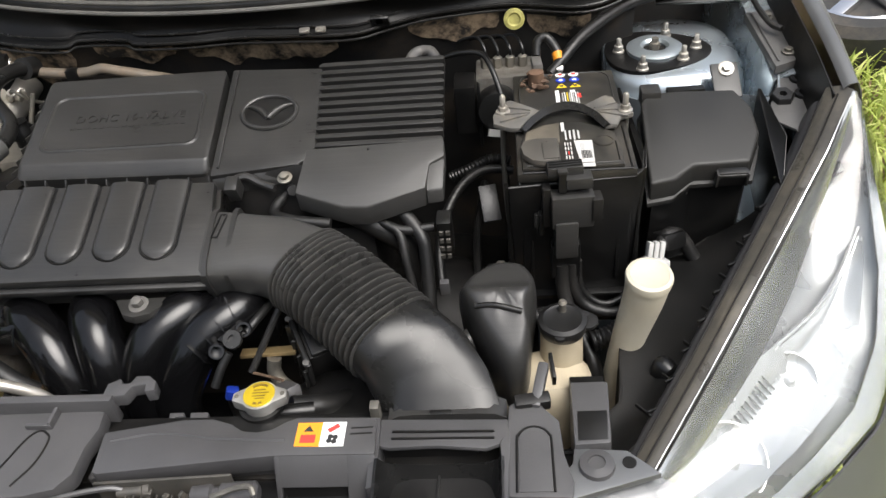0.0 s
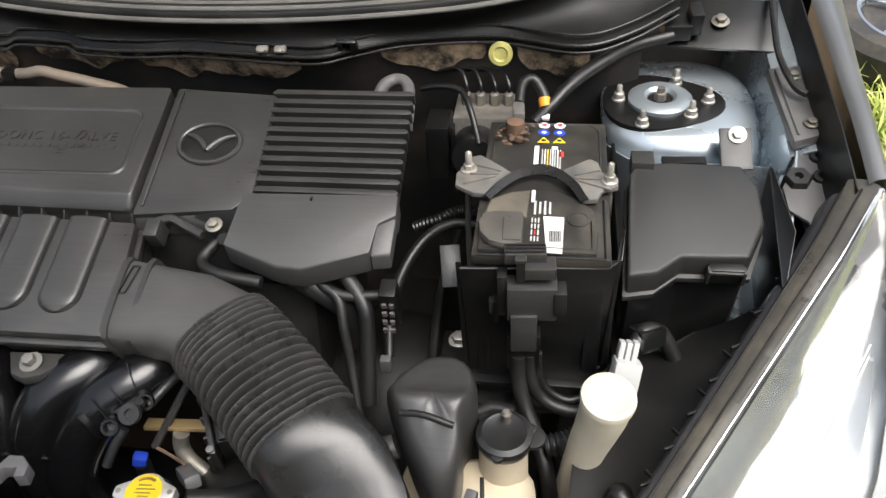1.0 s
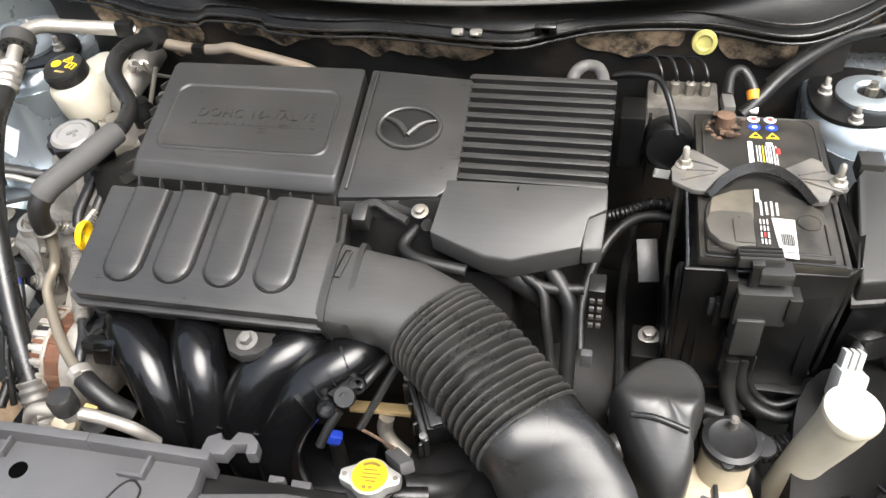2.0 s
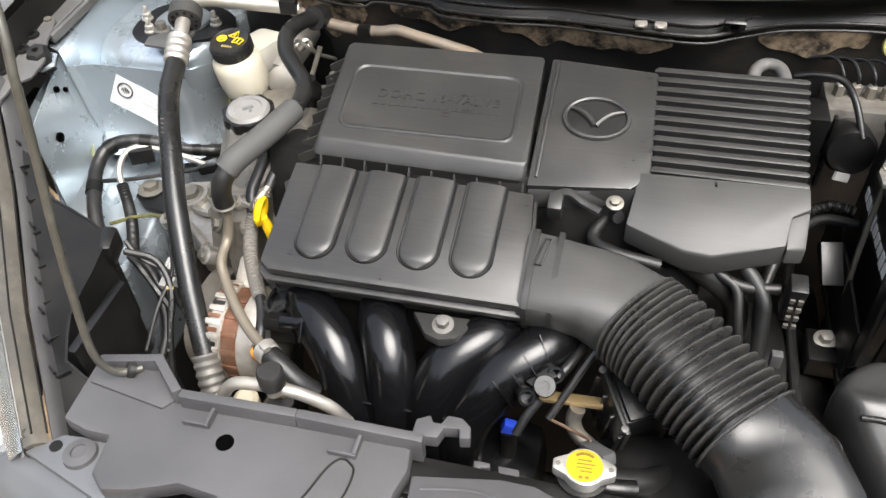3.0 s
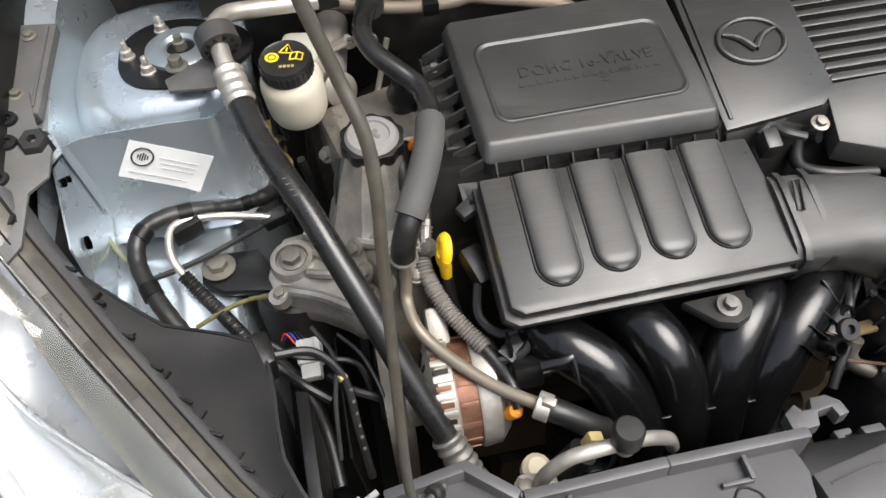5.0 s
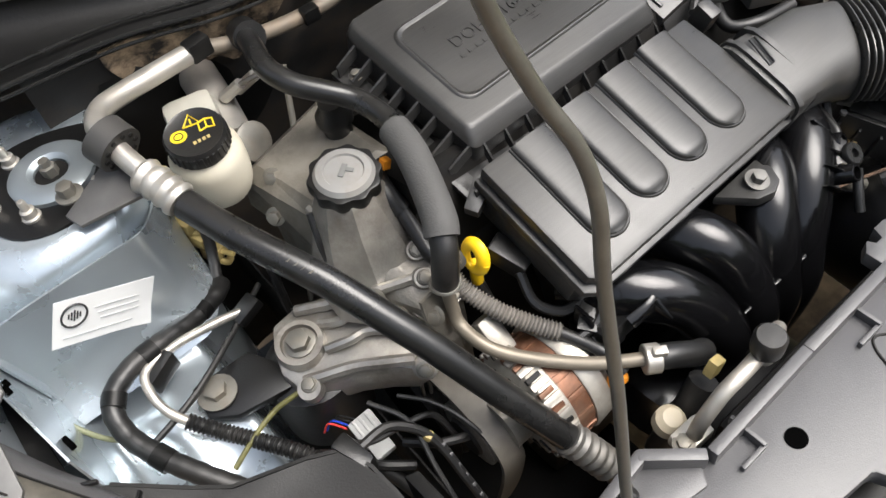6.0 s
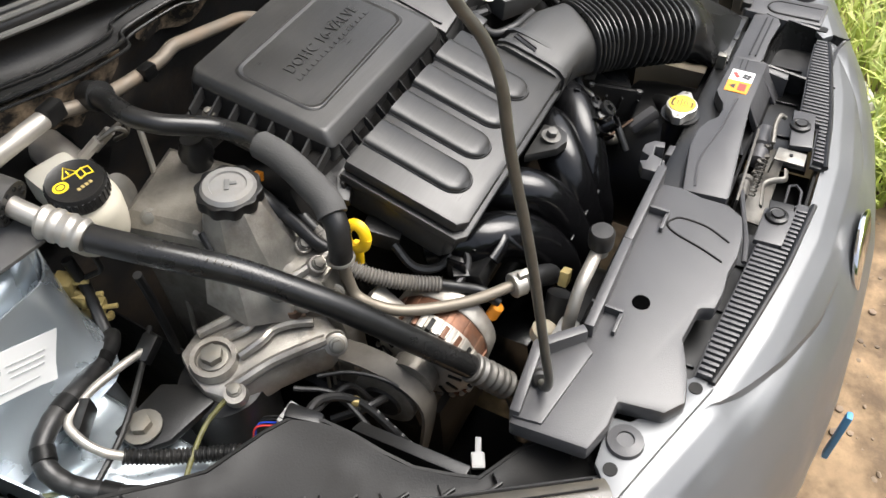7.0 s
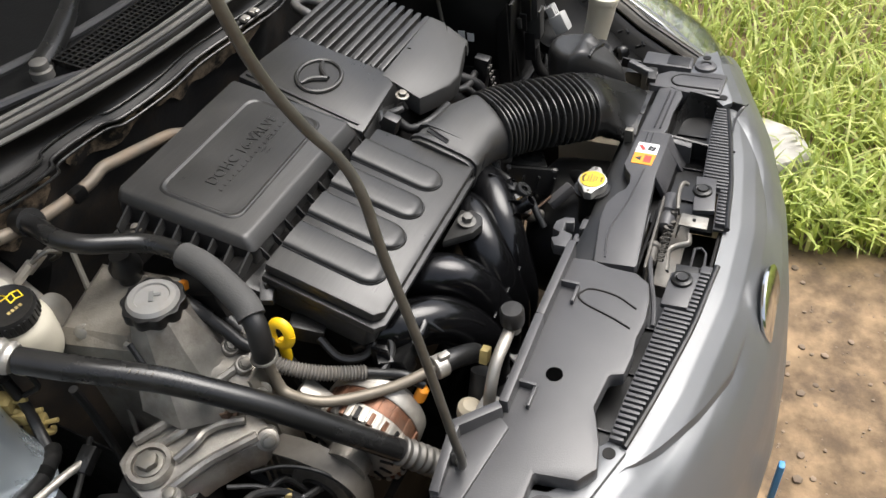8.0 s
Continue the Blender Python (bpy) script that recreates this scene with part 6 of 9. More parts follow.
TB = axis((0.120, 0.252, 0.676), (0.10, -0.20, 1.0))
part("housing", box(B(), (0.006, 0.002, 0.0), (0.058, 0.058, 0.080), (0, 0, 0), 0.006, TB), M_BLACK, throttle)
part("lid", box(B(), (0.008, 0.0, 0.042), (0.054, 0.052, 0.008), (0, 0, 0), 0.003, TB), M_SATIN, throttle)
part("flange", box(B(), (-0.026, -0.004, 0.002), (0.006, 0.072, 0.092), (0, 0, 0), 0.002, TB), M_SATIN, throttle)
for k in range(4):
    part("flange_rib", box(B(), (-0.031, -0.036 + 0.022 * k, -0.004), (0.006, 0.003, 0.080), (0, 0, 24 - 16 * k), 0.0008, TB), M_SATIN, throttle)
    if k in (0, 3):
        part("screw", lathe(B(), [(0.0040, 0), (0.0038, 0.003), (0.001, 0.0034)], TB @ Matrix.Translation((-0.028, -0.034 + 0.022 * k, 0.046)), 12), M_BRACKET, throttle)
part("connector", box(B(), (-0.006, 0.036, 0.056), (0.026, 0.016, 0.018), (0, 0, 10), 0.002, TB), M_TERMGREY, throttle, "dusty grey connector")
part("connector_lock", box(B(), (0.016, 0.006, 0.0475), (0.006, 0.005, 0.003), (0, 0, 0), 0.001, TB), M_YELLOW, throttle, "tiny yellow lock")
part("purge_hose", tube(B(), [(0.075, 0.315, 0.735), (0.066, 0.285, 0.738), (0.052, 0.250, 0.738), (0.042, 0.236, 0.732)], 0.0052, 10), M_RUBBER, throttle)
part("purge_hose", tube(B(), [(0.028, 0.206, 0.730), (0.018, 0.194, 0.716), (0.010, 0.182, 0.700)], 0.0050, 10), M_RUBBER, throttle)



# ---- battery corner ----
M_PAPER = mat("worn_paper", (0.55, 0.54, 0.52), 0.5, var=0.12, scale=60, bump=0)
M_LIDBLACK = mat("battery_lid", (0.022, 0.021, 0.019), 0.38, var=0.2, scale=20, dust=0.3, blot=14, dustcol=(0.13, 0.11, 0.08))
battery = thing("car_battery", (0.427, 0.47, 0.64), "black car battery with label strip and corroded terminal", "battery")
part("case", box(B(), (0.427, 0.469, 0.742), (0.128, 0.236, 0.204), (0, 0, 0), 0.004), M_BLACK, battery)
part("lid", box(B(), (0.427, 0.469, 0.847), (0.134, 0.242, 0.012), (0, 0, 0), 0.003), M_LIDBLACK, battery, "dusty black battery lid")
rear = rounded(0.118, 0.098, 0.018, 5, 0.427, 0.534)
part("rear_panel", prism(B(), rear, 0.8525, 0.8545, None, 0.001), M_LIDBLACK, battery)
part("panel_edge", tube(B(), [(x, y, 0.8546) for x, y in rear + rear[:1]], 0.0011, 6, 1), M_COVER, battery)
front = [(0.366, 0.352), (0.480, 0.352), (0.481, 0.384), (0.477, 0.420), (0.462, 0.436), (0.439, 0.449), (0.412, 0.451), (0.392, 0.445), (0.371, 0.430), (0.366, 0.410)]
part("front_lid_step", prism(B(), front, 0.852, 0.8580, None, 0.003), M_LIDBLACK, battery, "dust-filmed front half of the lid")
part("lid_groove", tube(B(), [(0.371, 0.357, 0.8582), (0.475, 0.357, 0.8582), (0.475, 0.40, 0.8582)], 0.0010, 6, 1), M_BLACK, battery)
part("lid_groove", tube(B(), [(0.366, 0.3495, 0.8535), (0.488, 0.3495, 0.8535), (0.488, 0.44, 0.8535)], 0.0014, 6, 1), M_BLACK, battery)
term = part("rear_terminal", lathe(B(), [(0.011, 0.85), (0.010, 0.872), (0.001, 0.873)], Matrix.Translation((0.391, 0.560, 0)), 16), M_RUST, battery, "corroded brown battery terminal")
for k in range(34):
    a = k * 2.4
    q = 0.023 * math.sqrt((k + 1) / 34)
    bm = B()
    bmesh.ops.create_icosphere(bm, subdivisions=1, radius=0.0036 + 0.0022 * math.sin(k * 7.7), matrix=Matrix.Translation((0.391 + q * math.cos(a), 0.559 + q * math.sin(a), 0.857 + 0.004 * math.sin(k * 3.1) + 0.010 * max(0, 1 - q / 0.014))) @ Matrix.Rotation(k * 1.3, 4, "X") @ Matrix.Diagonal((1.1, 0.8, 0.6, 1)))
    part("corrosion", bm, M_RUST, term, "crusty brown corrosion")
part("terminal_clamp", box(B(), (0.393, 0.582, 0.872), (0.014, 0.030, 0.013), (0, 0, 4), 0.004), M_CLAMPBAR, battery, "dull lead clamp")
part("ground_cable", tube(B(), [(0.393, 0.594, 0.876), (0.396, 0.618, 0.888), (0.409, 0.628, 0.888), (0.422, 0.613, 0.874), (0.424, 0.598, 0.860)], 0.0062, 10), M_RUBBER, battery)
part("orange_tape", tube(B(), [(0.4215, 0.611, 0.873), (0.4235, 0.603, 0.866)], 0.0072, 10), M_ORANGE, battery, "orange tape wrap")
part("cable_lug", box(B(), (0.424, 0.595, 0.859), (0.010, 0.012, 0.006), (20, 0, 0), 0.002), M_LABEL, battery)
# printed label strips along the lid
for row, (y, m_) in enumerate(((0.580, M_LABEL), (0.5645, M_BLUE), (0.549, M_YPRINT))):
    for dx in (0.0, 0.0178):
        mark = circle(0.0066, 18, 0.4235 + dx, y, ry=0.0060) if row < 2 else [(0.4165 + dx, y - 0.005), (0.4305 + dx, y - 0.005), (0.4235 + dx, y + 0.006)]
        hz = part("hazard_mark", prism(B(), mark, 0.8546, 0.8552), m_, battery)
        part("symbol", prism(B(), circle(0.0030, 10, 0.4235 + dx, y - (0.001 if row == 2 else 0), ry=0.0024), 0.8552, 0.8555), (M_RED, M_LABEL, M_PRINT)[row], hz)
part("strip_bar", box(B(), (0.4165, 0.514, 0.8550), (0.0050, 0.044, 0.0008), (0, 0, 0), 0), M_LABEL, battery)
for dx, m_ in ((0.0065, M_GREYPRINT), (0.0095, M_LABEL), (0.0125, M_YPRINT), (0.0155, M_GREYPRINT), (0.0180, M_LABEL), (0.0205, M_GREYPRINT), (0.0235, M_LABEL), (0.0262, M_GREYPRINT)):
    part("strip_bar", box(B(), (0.4165 + dx, 0.511, 0.8550), (0.0013, 0.037, 0.0008), (0, 0, 0), 0), m_, battery)
part("strip_bar", box(B(), (0.4440, 0.5205, 0.8550), (0.0050, 0.010, 0.0008), (0, 0, 0), 0), M_RED, battery)
part("strip_bar", box(B(), (0.4365, 0.533, 0.8550), (0.0065, 0.005, 0.0008), (0, 0, 0), 0), M_LABEL, battery)
part("strip_bar", box(B(), (0.4165, 0.438, 0.8584), (0.0040, 0.020, 0.0006), (0, 0, 0), 0), M_PAPER, battery)
for k in range(4):
    part("strip_bar", box(B(), (0.4190 + 0.0050 * k, 0.419, 0.8584), (0.0022, 0.022 - 0.003 * (k % 2), 0.0006), (0, 0, 0), 0), M_GREYPRINT, battery)
for k in range(3):
    for j in range(4):
        part("print_bar", box(B(), (0.4168 + 0.0032 * k, 0.3985 - 0.0095 * j, 0.8584), (0.0014, 0.0070 - 0.001 * ((j + k) % 2), 0.0006), (0, 0, 0), 0), M_RED if (k, j) == (1, 2) else M_PAPER, battery)
part("print_bar", box(B(), (0.4235, 0.3565, 0.8584), (0.0150, 0.0090, 0.0006), (0, 0, 0), 0), M_GREYPRINT, battery)
part("paper_label", slab(B(), [(0.4275, 0.405, 0.8588), (0.4485, 0.404, 0.8588), (0.4470, 0.349, 0.8588), (0.4320, 0.350, 0.8588)], (0, 0, -0.0006)), M_PAPER, battery, "white paper label")
part("print_bar", box(B(), (0.4365, 0.392, 0.8591), (0.0042, 0.014, 0.0005), (0, 0, 1), 0), M_GREYPRINT, battery)
for k in range(7):
    part("print_bar", box(B(), (0.4345 + 0.0017 * k, 0.374, 0.8591), (0.0008 + 0.0004 * (k % 2), 0.016, 0.0005), (0, 0, 1), 0), M_PRINT, battery)
part("vent_dial", lathe(B(), [(0.0115, 0.8578), (0.0115, 0.8594), (0.0098, 0.8596), (0.0095, 0.8588), (0.001, 0.8588)], Matrix.Translation((0.462, 0.402, 0)), 24), M_LIDBLACK, battery)
part("tan_window", prism(B(), [(0.369, 0.398), (0.411, 0.402), (0.413, 0.447), (0.394, 0.443), (0.373, 0.430)], 0.8575, 0.8592, None, 0.001), M_DUSTYLID, battery, "tan dust-stained clear cover")
tcap = part("terminal_cover", prism(B(), [(0.364, 0.384), (0.368, 0.398), (0.380, 0.402), (0.409, 0.402), (0.409, 0.353), (0.392, 0.350), (0.377, 0.355), (0.367, 0.368)], 0.8575, 0.868, None, 0.005), M_TERMGREY, battery, "grey dusty plastic terminal cover")
part("plus_mark", box(B(), (0.395, 0.3875, 0.8682), (0.0090, 0.0016, 0.0006), (0, 0, 0), 0), M_BLACK, tcap)
part("plus_mark", box(B(), (0.395, 0.3875, 0.8683), (0.0016, 0.0080, 0.0006), (0, 0, 0), 0), M_BLACK, tcap)
part("cover_step", box(B(), (0.3985, 0.372, 0.8684), (0.018, 0.034, 0.002), (0, 0, 2), 0.001), M_TERMGREY, tcap)
for k in range(9):
    part("brand_bar", box(B(), (0.3628, 0.426 + 0.0165 * k, 0.7645), (0.0012, 0.0120, 0.0150 if k % 4 != 1 else 0.020), (0, 0, 0), 0), M_LABEL, battery, "plain white bar of the brand mark")

clamp = thing("battery_clamp", (0.42, 0.48, 0.855), "grey battery hold-down clamp with an arched band", "clamp")
for poly, (nx, ny), way in (([(0.333, 0.468), (0.334, 0.447), (0.354, 0.434), (0.368, 0.433), (0.381, 0.449), (0.398, 0.466), (0.381, 0.483), (0.356, 0.504), (0.346, 0.500), (0.340, 0.484)], (0.346, 0.474), 1),
                            ([(0.446, 0.480), (0.474, 0.502), (0.483, 0.496), (0.487, 0.477), (0.503, 0.469), (0.503, 0.453), (0.487, 0.447), (0.481, 0.430), (0.467, 0.428), (0.460, 0.450)], (0.494, 0.461), -1)):
    w_ = part("wing", prism(B(), poly, 0.857, 0.8635, None, 0.002), M_CLAMPBAR, clamp)
    cxw, cyw = sum(p[0] for p in poly) / len(poly), sum(p[1] for p in poly) / len(poly)
    for k in range(3):
        part("rib", box(B(), (cxw + way * 0.004 * k, cyw + 0.011 * (k - 1), 0.8642), (0.036 - 0.004 * k, 0.0022, 0.0026), (0, 0, way * (24 - 22 * k)), 0.0006), M_CLAMPBAR, w_)
    nut = part("nut", hexbolt(B(), (nx, ny, 0.8635), (0, 0, 1), 0.0062, 0.008, 1.45), M_ALU, clamp)
    part("rod_end", lathe(B(), [(0.0036, 0), (0.0036, 0.017), (0.002, 0.019)], Matrix.Translation((nx, ny, 0.868)), 10), M_ALU, nut)
    part("hook_rod", tube(B(), [(nx - 0.001 * way, ny, 0.862), (nx - 0.002 * way, ny - 0.012, 0.76), (nx + 0.004 * way, ny - 0.022, 0.65)], 0.0032, 8), M_ZINC, clamp)
hi_ = spline([(0.366, 0.428, 0), (0.380, 0.452, 0), (0.398, 0.471, 0), (0.419, 0.481, 0), (0.441, 0.475, 0), (0.459, 0.455, 0), (0.471, 0.428, 0)], 5)
lo_ = spline([(0.371, 0.428, 0), (0.385, 0.446, 0), (0.400, 0.461, 0), (0.419, 0.469, 0), (0.439, 0.464, 0), (0.455, 0.448, 0), (0.466, 0.428, 0)], 5)


def band(u, v):
    p = along(hi_, u).lerp(along(lo_, u), v)
    return (p.x, p.y, 0.8640 - 0.0045 * v + 0.003 * math.sin(math.pi * u))


part("arch_band", sheet(B(), band, 26, 4, 0.003), M_SATIN, clamp, "glossy black arched band", sharp=60)
part("band_edge", tube(B(), [band(k / 26, 0) for k in range(27)], 0.0013, 6, 1), M_BLACK, clamp)

tray = thing("battery_box", (0.43, 0.42, 0.60), "open black plastic battery box", "battery box")
part("front_wall", slab(B(), [(0.349, 0.346, 0.836), (0.492, 0.349, 0.842), (0.500, 0.352, 0.848), (0.500, 0.356, 0.848), (0.349, 0.351, 0.836)], (0.004, 0.012, -0.165), 0.001), M_BLACK, tray)
part("wall_lip", tube(B(), [(0.349, 0.3465, 0.8365), (0.492, 0.3495, 0.8425), (0.500, 0.353, 0.8485), (0.505, 0.384, 0.853)], 0.0014, 6, 1), M_COVER, tray)
part("left_wall", box(B(), (0.3465, 0.486, 0.684), (0.004, 0.228, 0.070), (0, 0, 0), 0.001), M_BLACK, tray)
part("corner_post", slab(B(), [(0.344, 0.352, 0.840), (0.349, 0.352, 0.840), (0.349, 0.372, 0.812), (0.344, 0.372, 0.812)], (0.003, 0, -0.15), 0.001), M_BLACK, tray)
part("right_wall", slab(B(), [(0.500, 0.353, 0.850), (0.504, 0.353, 0.850), (0.507, 0.384, 0.866), (0.507, 0.398, 0.850), (0.508, 0.60, 0.82), (0.504, 0.60, 0.82)], (-0.006, 0, -0.15), 0.001), M_BLACK, tray)
part("floor_pan", box(B(), (0.428, 0.468, 0.640), (0.17, 0.27, 0.012), (0, 0, 0), 0.003), M_BLACK, tray)
part("base_ledge", box(B(), (0.43, 0.350, 0.672), (0.160, 0.020, 0.006), (0, 0, 0), 0.002), M_BLACK, tray)
part("seam", box(B(), (0.425, 0.3595, 0.688), (0.14, 0.002, 0.002), (-5, 0, 0), 0), M_SUPPORT, tray)
for x in (0.374, 0.476):
    part("wall_rib", box(B(), (x, 0.3535, 0.76), (0.004, 0.004, 0.13), (-5, 0, 0), 0.001), M_BLACK, tray)
part("wall_boss", box(B(), (0.381, 0.345, 0.79), (0.008, 0.008, 0.018), (-5, 0, 0), 0.002), M_COVER, tray)
part("side_bracket", box(B(), (0.333, 0.410, 0.638), (0.040, 0.05, 0.030), (0, 0, 0), 0.004), M_BLACK, tray)
part("bracket_bolt", hexbolt(B(), (0.333, 0.418, 0.653), (0, -0.2, 1), 0.008, 0.012), M_ALU, tray)

link = thing("fuse_link_box", (0.415, 0.335, 0.79), "black fusible link box clipped to the battery box", "fuse box")
top_ = part("top_box", box(B(), (0.4125, 0.345, 0.8605), (0.040, 0.018, 0.012), (0, 0, 4), 0.002), M_COVER, link)
for q in (-0.005, 0.0, 0.005):
    part("ridge", box(B(), (0.4125, 0.345 + q, 0.8668), (0.037, 0.0018, 0.0016), (0, 0, 4), 0), M_BLACK, top_)
part("back_step", box(B(), (0.427, 0.337, 0.850), (0.030, 0.020, 0.014), (0, 0, 4), 0.002), M_COVER, link)
part("hinge", box(B(), (0.4090, 0.331, 0.852), (0.0085, 0.007, 0.026), (0, 0, 3), 0.001), M_BLACK, link)
part("hinge_loop", box(B(), (0.4090, 0.330, 0.866), (0.011, 0.008, 0.004), (0, 0, 3), 0.001), M_COVER, link)
part("mid_box", box(B(), (0.420, 0.332, 0.815), (0.048, 0.022, 0.042), (0, 0, 4), 0.002), M_COVER, link)
part("side_flange", box(B(), (0.447, 0.330, 0.818), (0.012, 0.020, 0.030), (0, 0, 4), 0.002), M_BLACK, link)
part("left_flange", box(B(), (0.391, 0.336, 0.818), (0.010, 0.016, 0.052), (0, 0, 4), 0.002), M_BLACK, link)
part("low_box", box(B(), (0.4125, 0.330, 0.778), (0.026, 0.026, 0.050), (0, 0, 4), 0.002), M_COVER, link)
part("low_step", box(B(), (0.4125, 0.335, 0.740), (0.034, 0.018, 0.050), (0, 0, 4), 0.002), M_BLACK, link)
part("side_clip", box(B(), (0.385, 0.340, 0.79), (0.006, 0.012, 0.030), (0, 0, 0), 0.002), M_BLACK, link)
part("power_cable", tube(B(), [(0.408, 0.330, 0.735), (0.409, 0.325, 0.70), (0.416, 0.312, 0.675), (0.428, 0.292, 0.655), (0.442, 0.262, 0.63), (0.450, 0.24, 0.58)], 0.0085, 12), M_RUBBER, link)
part("power_cable", tube(B(), [(0.420, 0.332, 0.735), (0.421, 0.330, 0.705), (0.430, 0.324, 0.680), (0.450, 0.318, 0.667), (0.480, 0.318, 0.665), (0.52, 0.335, 0.69)], 0.0070, 12), M_RUBBER, link)
part("power_cable", tube(B(), [(0.428, 0.334, 0.735), (0.430, 0.334, 0.70), (0.442, 0.330, 0.678), (0.466, 0.328, 0.668), (0.50, 0.34, 0.68)], 0.0045, 10), M_RUBBER, link)
part("conduit", tube(B(), [(0.440, 0.272, 0.66), (0.462, 0.276, 0.665), (0.490, 0.290, 0.672)], 0.012, 14, 6, (0.006, 0.0012)), M_RUBBER, link)

fuse = thing("fuse_box", (0.585, 0.43, 0.66), "matte black engine bay fuse box with latched lid", "fuse box")
lid = [(0.515, 0.478, 0.862), (0.523, 0.492, 0.866), (0.560, 0.497, 0.866), (0.632, 0.502, 0.860), (0.648, 0.476, 0.850), (0.650, 0.438, 0.836), (0.632, 0.398, 0.822), (0.600, 0.395, 0.823), (0.566, 0.393, 0.824), (0.542, 0.374, 0.818), (0.512, 0.367, 0.818)]
part("lid", slab(B(), lid, (0, -0.002, -0.024), 0.004, 3), M_MATTE, fuse)
part("lid_rim", slab(B(), [(x + (0.004 if x > 0.58 else -0.003), y + (0.003 if y > 0.43 else -0.006), z - 0.024) for x, y, z in lid], (0, 0.0, -0.006), 0.0015), M_MATTE, fuse)
part("body", slab(B(), [(x * 0.94 + 0.035, y * 0.94 + 0.026, z - 0.030) for x, y, z in lid], (0, 0.02, -0.15), 0.003), M_BLACK, fuse)
lt = part("latch", box(B(), (0.610, 0.390, 0.806), (0.034, 0.010, 0.022), (12, 0, 0), 0.002), M_BLACK, fuse)
part("latch_bar", box(B(), (0.610, 0.3835, 0.812), (0.036, 0.004, 0.004), (12, 0, 0), 0.001), M_COVER, lt)
for dx in (-0.017, 0.017):
    part("latch_post", box(B(), (0.610 + dx, 0.387, 0.806), (0.003, 0.009, 0.020), (12, 0, 0), 0.0006), M_COVER, lt)
part("rear_hinge", box(B(), (0.573, 0.503, 0.862), (0.046, 0.012, 0.006), (0, 0, 2), 0.001), M_BLACK, fuse)
part("corner_block", box(B(), (0.529, 0.497, 0.860), (0.024, 0.024, 0.022), (0, 0, 0), 0.002), M_COVER, fuse)
part("outer_wall", slab(B(), [(0.660, 0.50, 0.86), (0.664, 0.50, 0.86), (0.676, 0.42, 0.84), (0.668, 0.38, 0.80), (0.664, 0.38, 0.80)], (0, 0, -0.11), 0.001), M_BLACK, fuse)
for x, y in ((0.545, 0.388), (0.56, 0.398)):
    part("body_dot", lathe(B(), [(0.002, -0.001), (0.002, 0.001)], axis((x, y - 0.006, 0.785), (0, -1, 0.1)), 8), M_COVER, fuse)
part("stay", box(B(), (0.640, 0.566, 0.838), (0.036, 0.050, 0.004), (38, 0, 4), 0.002), M_BLACK, fuse, "black mounting stay")
part("stay_nut", hexbolt(B(), (0.641, 0.577, 0.850), (0, -0.62, 0.78), 0.0065, 0.008), M_ALU, fuse)

washer = thing("washer_filler", (0.48, 0.265, 0.56), "milky white washer bottle filler neck with round cap", "washer filler")
part("neck", tube(B(), [(0.492, 0.236, 0.790), (0.490, 0.239, 0.765), (0.486, 0.244, 0.735), (0.479, 0.251, 0.69), (0.472, 0.260, 0.62), (0.468, 0.27, 0.52)], [0.0240, 0.0212, 0.0188, 0.0182, 0.0205, 0.024], 24), M_WHITE, washer)
part("cap", lathe(B(), [(0.022, -0.010), (0.0245, -0.008), (0.0252, -0.001), (0.0244, 0.002), (0.0205, 0.0032), (0.0180, 0.0014), (0.001, 0.0018)], axis((0.4922, 0.2345, 0.794), (0.06, -0.12, 1)), 36), M_WHITE, washer, "white snap cap")
bracket_ = thing("neck_bracket", (0.515, 0.22, 0.60), "black plastic strap beside the filler neck", "bracket")
part("strap", tube(B(), [(0.497, 0.218, 0.60), (0.502, 0.200, 0.66), (0.508, 0.200, 0.69), (0.517, 0.210, 0.685), (0.524, 0.228, 0.65)], 0.006, 8, oval=2.0), M_BLACK, bracket_)
plug = thing("connector_plug", (0.518, 0.335, 0.69), "pale grey wiring connector plug", "connector", "wiring connectors")
part("body", box(B(), (0.516, 0.318, 0.726), (0.028, 0.026, 0.034), (-30, 10, 0), 0.004), M_GREYCONN, plug)
for k in range(3):
    part("rib", box(B(), (0.511 + 0.0068 * k, 0.334, 0.746), (0.0058, 0.014, 0.020), (-30, 10, 0), 0.0015), M_GREYCONN, plug)
part("lead", tube(B(), [(0.526, 0.348, 0.735), (0.538, 0.366, 0.742), (0.556, 0.372, 0.732), (0.575, 0.362, 0.70)], 0.009, 10), M_RUBBER, plug)
part("spare_plug", box(B(), (0.540, 0.366, 0.735), (0.034, 0.026, 0.022), (-20, 10, 30), 0.005), M_BLACK, plug)

tank = thing("power_steering_reservoir", (0.394, 0.217, 0.58), "cream plastic fluid reservoir with black rubber cap", "reservoir")
part("body", loft(B(), [oval((0.386, 0.197, z), (1, 0, 0), (0, 1, 0), a, b, 24, 3) for z, a, b in ((0.52, 0.048, 0.045), (0.64, 0.048, 0.045), (0.675, 0.046, 0.042), (0.690, 0.036, 0.034), (0.696, 0.028, 0.028))]), M_TAN, tank)
part("neck", lathe(B(), [(0.024, 0.68), (0.023, 0.742)], Matrix.Translation((0.400, 0.222, 0)), 24), M_TAN, tank)
rcap = part("cap", lathe(B(), [(0.0245, 0.733), (0.0262, 0.738), (0.0272, 0.743), (0.0262, 0.7475), (0.021, 0.7495), (0.0195, 0.7485), (0.001, 0.7492)], Matrix.Translation((0.401, 0.222, 0)), 32), M_RUBBER, tank, "black rubber cap")
